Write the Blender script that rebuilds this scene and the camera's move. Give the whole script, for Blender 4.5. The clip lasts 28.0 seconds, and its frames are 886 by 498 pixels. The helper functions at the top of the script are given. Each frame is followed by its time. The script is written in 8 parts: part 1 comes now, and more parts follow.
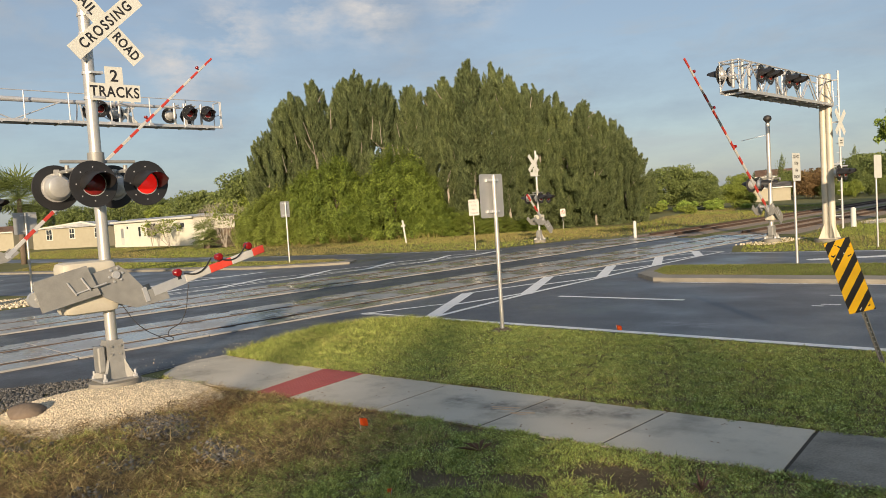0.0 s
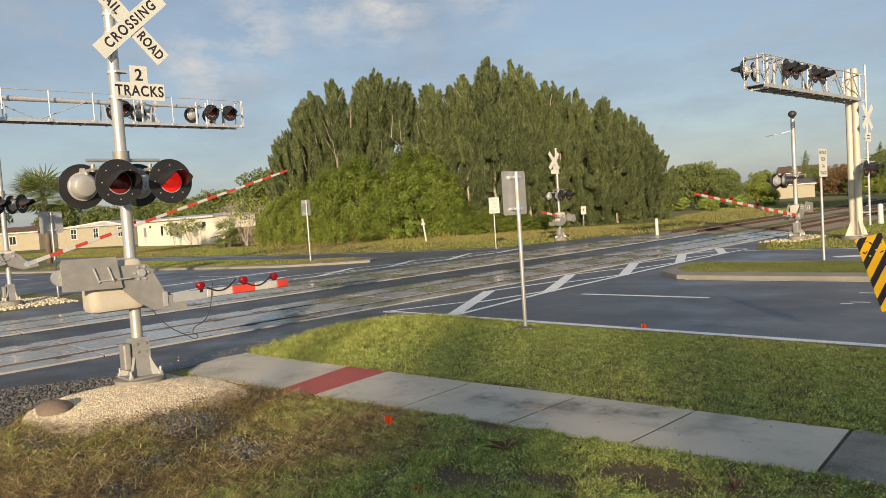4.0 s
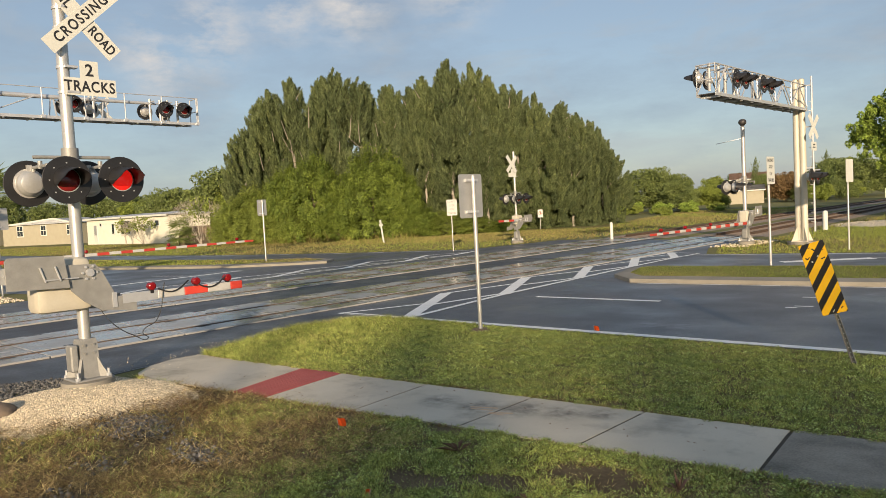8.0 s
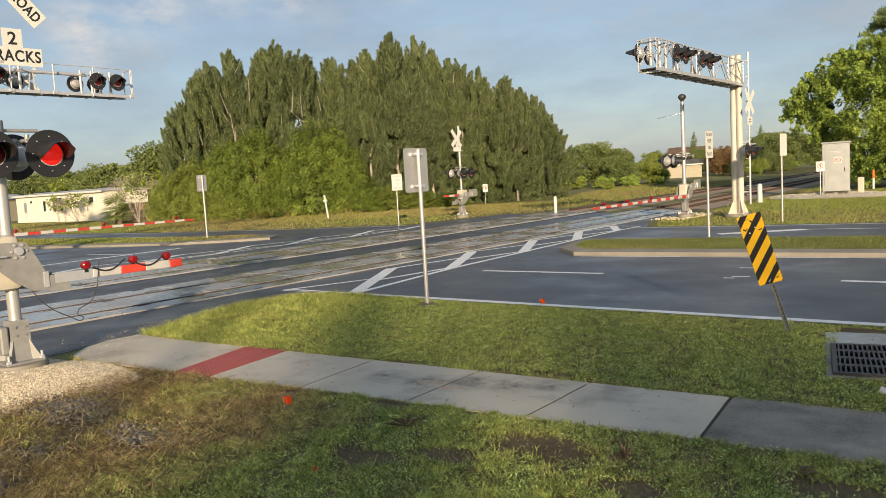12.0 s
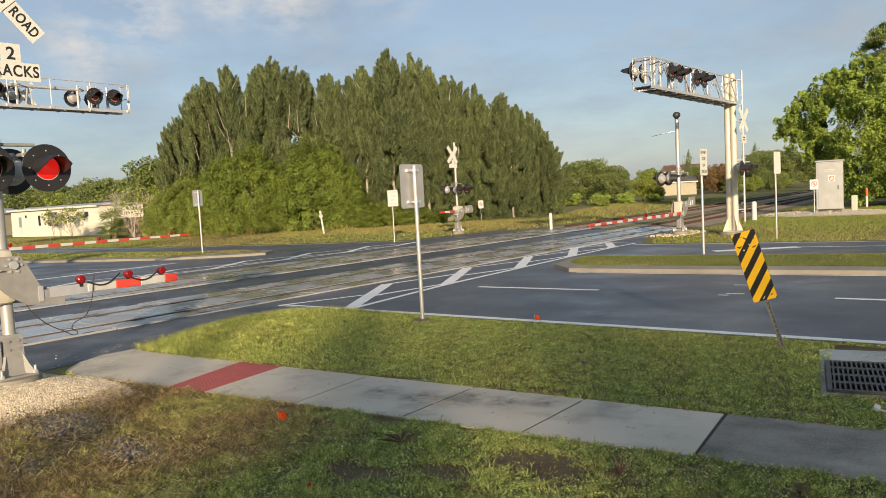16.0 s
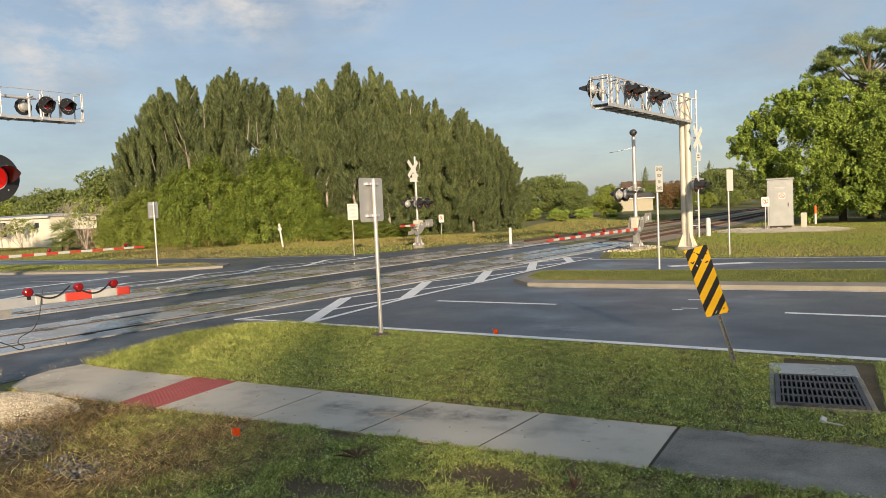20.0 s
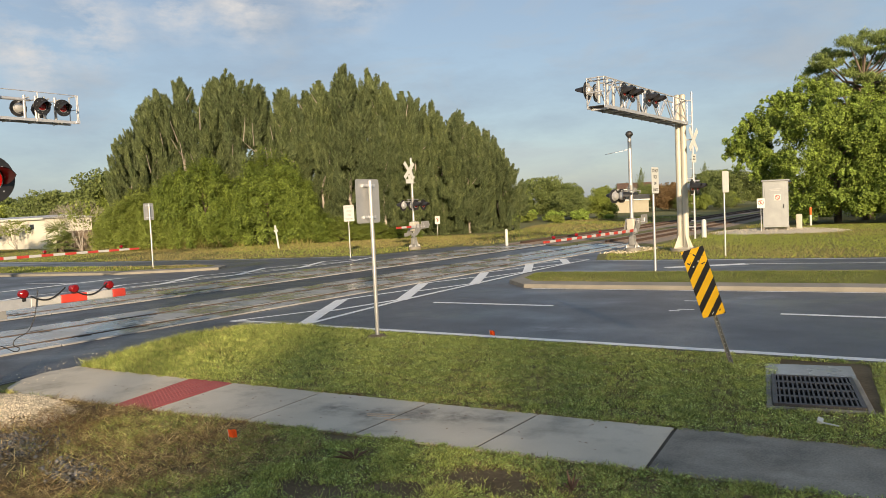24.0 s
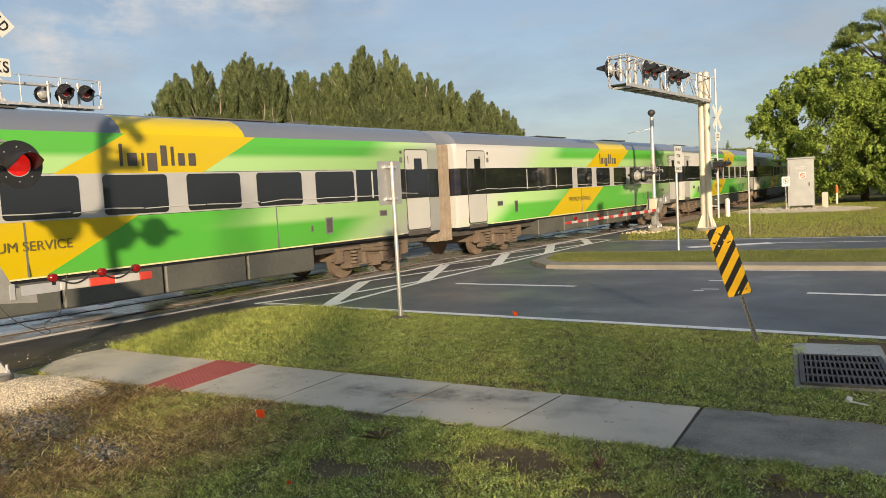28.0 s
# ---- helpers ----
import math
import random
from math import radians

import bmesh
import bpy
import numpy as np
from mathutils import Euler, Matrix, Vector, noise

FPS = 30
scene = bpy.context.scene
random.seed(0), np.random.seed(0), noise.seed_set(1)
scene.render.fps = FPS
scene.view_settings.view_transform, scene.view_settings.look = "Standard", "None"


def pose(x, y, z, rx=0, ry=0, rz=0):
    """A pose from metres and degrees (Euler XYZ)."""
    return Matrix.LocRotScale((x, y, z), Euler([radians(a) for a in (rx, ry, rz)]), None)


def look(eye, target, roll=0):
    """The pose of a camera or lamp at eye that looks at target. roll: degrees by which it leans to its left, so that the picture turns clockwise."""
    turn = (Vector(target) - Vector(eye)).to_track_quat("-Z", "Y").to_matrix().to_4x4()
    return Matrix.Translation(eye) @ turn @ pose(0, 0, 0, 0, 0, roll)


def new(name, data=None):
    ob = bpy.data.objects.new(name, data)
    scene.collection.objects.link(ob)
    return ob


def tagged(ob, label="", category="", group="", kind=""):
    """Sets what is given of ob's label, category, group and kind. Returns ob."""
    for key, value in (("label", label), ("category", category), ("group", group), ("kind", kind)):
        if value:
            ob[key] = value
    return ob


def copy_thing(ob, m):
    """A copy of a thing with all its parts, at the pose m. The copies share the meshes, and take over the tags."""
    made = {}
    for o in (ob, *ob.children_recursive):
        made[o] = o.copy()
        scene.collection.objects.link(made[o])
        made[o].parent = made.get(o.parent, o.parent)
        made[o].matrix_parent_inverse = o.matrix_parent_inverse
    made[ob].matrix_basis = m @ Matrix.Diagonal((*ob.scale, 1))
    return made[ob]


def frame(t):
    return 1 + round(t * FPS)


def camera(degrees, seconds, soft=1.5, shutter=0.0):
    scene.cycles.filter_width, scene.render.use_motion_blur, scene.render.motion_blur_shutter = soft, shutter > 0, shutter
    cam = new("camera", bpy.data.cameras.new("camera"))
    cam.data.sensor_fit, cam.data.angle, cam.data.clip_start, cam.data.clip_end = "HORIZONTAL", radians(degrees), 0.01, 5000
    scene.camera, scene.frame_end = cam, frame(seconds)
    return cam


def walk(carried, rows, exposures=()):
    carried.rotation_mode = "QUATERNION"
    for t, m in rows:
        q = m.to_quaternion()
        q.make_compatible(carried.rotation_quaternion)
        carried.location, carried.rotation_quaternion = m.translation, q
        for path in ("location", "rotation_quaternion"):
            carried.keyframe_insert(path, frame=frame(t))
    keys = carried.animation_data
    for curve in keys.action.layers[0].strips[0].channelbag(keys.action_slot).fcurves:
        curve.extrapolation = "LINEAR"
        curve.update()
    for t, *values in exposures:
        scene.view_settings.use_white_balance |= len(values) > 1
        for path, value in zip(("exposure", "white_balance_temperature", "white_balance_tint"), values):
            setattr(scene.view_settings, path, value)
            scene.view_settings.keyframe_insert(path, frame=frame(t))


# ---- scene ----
# Plan: +Y runs along the railway, +X along the road; the camera stands on a lawn beside the crossing.
cam = camera(61.4, 28.0, soft=0.7)
PATH = [
    (0.0, pose(0.122, -0.016, 2.195, 86.973, 3.590, 45.060)),
    (0.5, pose(0.099, -0.024, 2.191, 86.695, 3.593, 45.002)),
    (1.0, pose(0.090, -0.025, 2.190, 86.634, 3.512, 45.282)),
    (1.5, pose(0.093, -0.023, 2.191, 86.757, 3.437, 45.792)),
    (2.0, pose(0.087, -0.021, 2.189, 86.967, 3.422, 46.289)),
    (2.5, pose(0.072, -0.029, 2.190, 87.160, 3.528, 46.612)),
    (3.0, pose(0.062, -0.030, 2.189, 87.211, 3.612, 46.707)),
    (3.5, pose(0.048, -0.023, 2.185, 87.126, 3.716, 46.601)),
    (5.5, pose(0.054, -0.020, 2.178, 86.465, 3.862, 46.344)),
    (6.0, pose(0.071, -0.016, 2.183, 86.467, 3.743, 46.179)),
    (6.5, pose(0.098, -0.010, 2.185, 86.527, 3.490, 45.787)),
    (7.0, pose(0.135, -0.002, 2.188, 86.670, 3.256, 45.086)),
    (7.5, pose(0.144, -0.008, 2.185, 86.791, 3.125, 44.258)),
    (8.0, pose(0.092, -0.023, 2.195, 86.863, 3.075, 43.336)),
    (8.5, pose(0.036, -0.041, 2.193, 86.684, 3.008, 42.412)),
    (9.0, pose(0.025, -0.048, 2.186, 86.251, 2.964, 41.601)),
    (9.5, pose(0.043, -0.029, 2.186, 85.655, 2.948, 40.952)),
    (10.0, pose(0.046, -0.016, 2.182, 85.092, 3.042, 40.438)),
    (10.5, pose(0.047, -0.004, 2.179, 84.664, 3.167, 40.081)),
    (11.0, pose(0.040, 0.009, 2.180, 84.479, 3.302, 39.778)),
    (11.5, pose(0.036, 0.015, 2.178, 84.520, 3.312, 39.488)),
    (12.0, pose(0.039, 0.024, 2.182, 84.720, 3.314, 39.120)),
    (12.5, pose(0.044, 0.032, 2.180, 85.046, 3.320, 38.668)),
    (14.5, pose(0.048, 0.025, 2.184, 85.881, 3.284, 38.648)),
    (15.0, pose(0.052, 0.015, 2.182, 85.873, 3.271, 38.928)),
    (15.5, pose(0.053, 0.010, 2.181, 85.869, 3.193, 38.993)),
    (16.0, pose(0.051, 0.008, 2.180, 85.941, 3.045, 38.797)),
    (16.5, pose(0.052, 0.010, 2.181, 86.106, 2.777, 38.445)),
    (17.0, pose(0.053, 0.009, 2.184, 86.357, 2.577, 38.023)),
    (17.5, pose(0.053, 0.015, 2.177, 86.646, 2.451, 37.594)),
    (18.0, pose(0.059, 0.016, 2.180, 86.830, 2.453, 37.237)),
    (18.5, pose(0.062, 0.016, 2.181, 86.919, 2.524, 36.909)),
    (19.0, pose(0.063, 0.020, 2.179, 86.918, 2.565, 36.526)),
    (19.5, pose(0.070, 0.020, 2.180, 86.910, 2.613, 36.196)),
    (20.0, pose(0.075, 0.020, 2.180, 86.865, 2.549, 35.788)),
    (20.5, pose(0.077, 0.022, 2.178, 86.840, 2.484, 35.453)),
    (21.0, pose(0.073, 0.023, 2.175, 86.798, 2.414, 35.277)),
    (21.5, pose(0.073, 0.026, 2.177, 86.756, 2.422, 35.293)),
    (23.5, pose(0.064, 0.022, 2.178, 87.024, 2.537, 35.704)),
    (24.0, pose(0.064, 0.019, 2.176, 86.978, 2.568, 35.484)),
    (24.5, pose(0.067, 0.026, 2.175, 86.838, 2.477, 35.077)),
    (25.0, pose(0.055, 0.033, 2.170, 86.679, 2.235, 34.641)),
    (25.5, pose(0.049, 0.026, 2.167, 86.456, 2.032, 34.462)),
    (26.0, pose(0.044, 0.015, 2.171, 86.272, 1.981, 34.651)),
    (26.5, pose(0.044, 0.008, 2.171, 86.133, 2.190, 35.224)),
    (27.0, pose(0.035, 0.003, 2.169, 85.977, 2.514, 35.885)),
    (27.5, pose(0.029, -0.001, 2.170, 85.813, 2.859, 36.507)),
    (28.0, pose(0.033, -0.004, 2.169, 85.650, 3.108, 36.998)),
]
walk(cam, PATH, exposures=[(0.0, 0.58, 7450, 15), (8.0, 0.59, 7450, 15), (11.5, 0.68, 7450, 15), (26.0, 0.69, 7450, 15), (28.0, 0.66, 7450, 15)])

# ---- world and sun ----
SUN_WAY = Vector((3.1, -3.55, 1.0)).normalized()
world = bpy.data.worlds.new("sky")
scene.world = world
world.use_nodes = True
wn, wl = world.node_tree.nodes, world.node_tree.links
wn.clear()
w_out = wn.new("ShaderNodeOutputWorld")
w_bg = wn.new("ShaderNodeBackground")
w_sky = wn.new("ShaderNodeTexSky")
w_sky.sky_type = "NISHITA"
w_sky.sun_disc = False
w_sky.sun_elevation = math.asin(SUN_WAY.z)
w_sky.sun_rotation = math.atan2(SUN_WAY.x, SUN_WAY.y)
w_sky.air_density, w_sky.dust_density, w_sky.ozone_density = 1.0, 1.0, 2.5
# thin, soft cloud streaks
w_co = wn.new("ShaderNodeTexCoord")
w_map = wn.new("ShaderNodeMapping")
w_map.inputs["Scale"].default_value = (2.2, 2.2, 7.0)
w_map.inputs["Rotation"].default_value = (0.25, 0.1, 0.0)
w_n1 = wn.new("ShaderNodeTexNoise")
w_n1.inputs["Scale"].default_value = 1.6
w_n1.inputs["Detail"].default_value = 7.0
w_n1.inputs["Roughness"].default_value = 0.62
w_ramp = wn.new("ShaderNodeValToRGB")
w_ramp.color_ramp.elements[0].position, w_ramp.color_ramp.elements[1].position = 0.42, 0.85
w_ramp.color_ramp.elements[0].color = (0.62, 0.62, 0.62, 1)
w_ramp.color_ramp.elements[1].color = (0.95, 0.95, 0.95, 1)
w_mix = wn.new("ShaderNodeMix")
w_mix.data_type = "RGBA"
w_mix.inputs["B"].default_value = (1.30, 1.80, 2.50, 1)
wl.new(w_co.outputs["Generated"], w_map.inputs["Vector"])
wl.new(w_map.outputs["Vector"], w_n1.inputs["Vector"])
wl.new(w_n1.outputs["Fac"], w_ramp.inputs["Fac"])
wl.new(w_ramp.outputs["Color"], w_mix.inputs["Factor"])
wl.new(w_sky.outputs["Color"], w_mix.inputs["A"])
w_n2 = wn.new("ShaderNodeTexNoise")
w_n2.inputs["Scale"].default_value, w_n2.inputs["Detail"].default_value, w_n2.inputs["Roughness"].default_value = 2.4, 9.0, 0.6
w_n2.inputs["Distortion"].default_value = 0.6
wl.new(w_map.outputs["Vector"], w_n2.inputs["Vector"])
w_r2 = wn.new("ShaderNodeMapRange")
w_r2.inputs["From Min"].default_value, w_r2.inputs["From Max"].default_value = 0.50, 0.70
w_r2.inputs["To Min"].default_value, w_r2.inputs["To Max"].default_value = 0.0, 0.5
wl.new(w_n2.outputs["Fac"], w_r2.inputs["Value"])
w_mix2 = wn.new("ShaderNodeMix")
w_mix2.data_type = "RGBA"
w_mix2.inputs["B"].default_value = (2.05, 2.45, 2.85, 1)
wl.new(w_r2.outputs["Result"], w_mix2.inputs["Factor"])
wl.new(w_mix.outputs["Result"], w_mix2.inputs["A"])
# a few brighter puffs of cloud high over the homes
cloud_fac = None
for way, reach in (((-0.84, 0.491, 0.235), 0.055), ((-0.785, 0.565, 0.257), 0.045), ((-0.735, 0.625, 0.268), 0.06), ((-0.877, 0.436, 0.2), 0.05), ((-0.64, 0.715, 0.29), 0.06)):
    w_d = wn.new("ShaderNodeVectorMath")
    w_d.operation = "DISTANCE"
    w_d.inputs[1].default_value = Vector(way).normalized()
    wl.new(w_co.outputs["Generated"], w_d.inputs[0])
    w_f = wn.new("ShaderNodeMapRange")
    w_f.interpolation_type = "SMOOTHSTEP"
    w_f.inputs["From Min"].default_value, w_f.inputs["From Max"].default_value = reach * 1.5, 0.0
    wl.new(w_d.outputs["Value"], w_f.inputs["Value"])
    if cloud_fac is None:
        cloud_fac = w_f.outputs["Result"]
    else:
        w_a = wn.new("ShaderNodeMath")
        w_a.operation = "MAXIMUM"
        wl.new(cloud_fac, w_a.inputs[0])
        wl.new(w_f.outputs["Result"], w_a.inputs[1])
        cloud_fac = w_a.outputs[0]
w_n3 = wn.new("ShaderNodeTexNoise")
w_n3.inputs["Scale"].default_value, w_n3.inputs["Detail"].default_value, w_n3.inputs["Roughness"].default_value = 14.0, 8.0, 0.6
w_m3 = wn.new("ShaderNodeMapping")
w_m3.inputs["Scale"].default_value = (1.0, 1.0, 2.2)
wl.new(w_co.outputs["Generated"], w_m3.inputs["Vector"])
wl.new(w_m3.outputs["Vector"], w_n3.inputs["Vector"])
w_r3 = wn.new("ShaderNodeMapRange")
w_r3.inputs["From Min"].default_value, w_r3.inputs["From Max"].default_value = 0.42, 0.68
wl.new(w_n3.outputs["Fac"], w_r3.inputs["Value"])
w_p = wn.new("ShaderNodeMath")
w_p.operation = "MULTIPLY"
wl.new(cloud_fac, w_p.inputs[0])
wl.new(w_r3.outputs["Result"], w_p.inputs[1])
w_mix3 = wn.new("ShaderNodeMix")
w_mix3.data_type = "RGBA"
w_mix3.inputs["B"].default_value = (3.1, 3.35, 3.6, 1)
wl.new(w_p.outputs[0], w_mix3.inputs["Factor"])
wl.new(w_mix2.outputs["Result"], w_mix3.inputs["A"])
wl.new(w_mix3.outputs["Result"], w_bg.inputs["Color"])
w_bg.inputs["Strength"].default_value = 0.132
wl.new(w_bg.outputs["Background"], w_out.inputs["Surface"])
sun = new("sun", bpy.data.lights.new("sun", "SUN"))
sun.data.energy, sun.data.angle, sun.data.color = 4.1, radians(1.5), (1.0, 0.85, 0.64)
sun.matrix_world = look((0, 0, 40), Vector((0, 0, 40)) - SUN_WAY)


# ---- materials ----
def mat(name, color, rough=0.7, metal=0.0, var=0.12, scale=3.0, bump=0.0, bscale=60.0, fine=40.0, color2=None, spec=0.5, emit=0.0, rvar=0.0, island=0.0, contrast=0.25, stain=0.0):
    """A surface with two scales of tone, roughness variation and fine relief, in object space metres."""
    m = bpy.data.materials.new(name)
    m.use_nodes = True
    n, l = m.node_tree.nodes, m.node_tree.links
    b = n["Principled BSDF"]
    b.inputs["Roughness"].default_value, b.inputs["Metallic"].default_value = rough, metal
    b.inputs["Specular IOR Level"].default_value = spec
    co = n.new("ShaderNodeTexCoord")
    n1 = n.new("ShaderNodeTexNoise")
    n1.inputs["Scale"].default_value, n1.inputs["Detail"].default_value = scale, 6.0
    n2 = n.new("ShaderNodeTexNoise")
    n2.inputs["Scale"].default_value, n2.inputs["Detail"].default_value = fine, 4.0
    l.new(co.outputs["Object"], n1.inputs["Vector"])
    l.new(co.outputs["Object"], n2.inputs["Vector"])
    add = n.new("ShaderNodeMath")
    add.operation = "MULTIPLY_ADD"
    add.inputs[1].default_value = 0.65
    l.new(n1.outputs["Fac"], add.inputs[0])
    mul = n.new("ShaderNodeMath")
    mul.operation = "MULTIPLY"
    mul.inputs[1].default_value = 0.35
    l.new(n2.outputs["Fac"], mul.inputs[0])
    l.new(mul.outputs[0], add.inputs[2])
    ramp = n.new("ShaderNodeValToRGB")
    c2 = color2 or tuple(min(1.0, c * (1 + var)) for c in color)
    c1 = color if color2 else tuple(c * (1 - var) for c in color)
    ramp.color_ramp.elements[0].color, ramp.color_ramp.elements[1].color = (*c1, 1), (*c2, 1)
    ramp.color_ramp.elements[0].position, ramp.color_ramp.elements[1].position = 0.5 - contrast, 0.5 + contrast
    l.new(add.outputs[0], ramp.inputs["Fac"])
    out = ramp.outputs["Color"]
    if stain:
        n3 = n.new("ShaderNodeTexNoise")
        n3.inputs["Scale"].default_value, n3.inputs["Detail"].default_value, n3.inputs["Roughness"].default_value = 1.3, 8.0, 0.65
        l.new(co.outputs["Object"], n3.inputs["Vector"])
        m3 = n.new("ShaderNodeMapRange")
        m3.inputs["From Min"].default_value, m3.inputs["From Max"].default_value = 0.52, 0.74
        m3.inputs["To Min"].default_value, m3.inputs["To Max"].default_value = 0.0, stain
        l.new(n3.outputs["Fac"], m3.inputs["Value"])
        mx = n.new("ShaderNodeMix")
        mx.data_type = "RGBA"
        mx.inputs["B"].default_value = (*[c * 0.28 for c in color], 1)
        l.new(m3.outputs["Result"], mx.inputs["Factor"])
        l.new(out, mx.inputs["A"])
        out = mx.outputs["Result"]
    if island:
        geo = n.new("ShaderNodeNewGeometry")
        hsv = n.new("ShaderNodeHueSaturation")
        mr = n.new("ShaderNodeMapRange")
        mr.inputs["To Min"].default_value, mr.inputs["To Max"].default_value = 1 - island, 1 + island
        l.new(geo.outputs["Random Per Island"], mr.inputs["Value"])
        l.new(mr.outputs["Result"], hsv.inputs["Value"])
        l.new(out, hsv.inputs["Color"])
        out = hsv.outputs["Color"]
    l.new(out, b.inputs["Base Color"])
    if rvar:
        rr = n.new("ShaderNodeMapRange")
        rr.inputs["From Min"].default_value, rr.inputs["From Max"].default_value = 0.35, 0.65
        rr.inputs["To Min"].default_value, rr.inputs["To Max"].default_value = max(0.03, rough - rvar), min(1, rough + rvar)
        l.new(n1.outputs["Fac"], rr.inputs["Value"])
        l.new(rr.outputs["Result"], b.inputs["Roughness"])
    if bump:
        nb = n.new("ShaderNodeTexNoise")
        nb.inputs["Scale"].default_value, nb.inputs["Detail"].default_value = bscale, 5.0
        l.new(co.outputs["Object"], nb.inputs["Vector"])
        bp = n.new("ShaderNodeBump")
        bp.inputs["Strength"].default_value, bp.inputs["Distance"].default_value = bump, 0.01
        l.new(nb.outputs["Fac"], bp.inputs["Height"])
        l.new(bp.outputs["Normal"], b.inputs["Normal"])
    if emit:
        b.inputs["Emission Color"].default_value, b.inputs["Emission Strength"].default_value = (*color, 1), emit
    return m


def leafy(name, dark, light, island=0.35, scale=0.8, fine=4.0, contrast=0.25):
    """Leaves: matt, a little light comes through."""
    m = mat(name, dark, 0.6, var=0.2, scale=scale, fine=fine, color2=light, island=island, spec=0.3, contrast=contrast)
    b = m.node_tree.nodes["Principled BSDF"]
    b.inputs["Transmission Weight"].default_value = 0.0
    b.inputs["Subsurface Weight"].default_value = 0.0
    n, l = m.node_tree.nodes, m.node_tree.links
    tr = n.new("ShaderNodeBsdfTranslucent")
    mx = n.new("ShaderNodeMixShader")
    mx.inputs["Fac"].default_value = 0.25
    l.new(b.inputs["Base Color"].links[0].from_socket, tr.inputs["Color"])
    l.new(b.outputs["BSDF"], mx.inputs[1])
    l.new(tr.outputs["BSDF"], mx.inputs[2])
    l.new(mx.outputs["Shader"], n["Material Output"].inputs["Surface"])
    return m


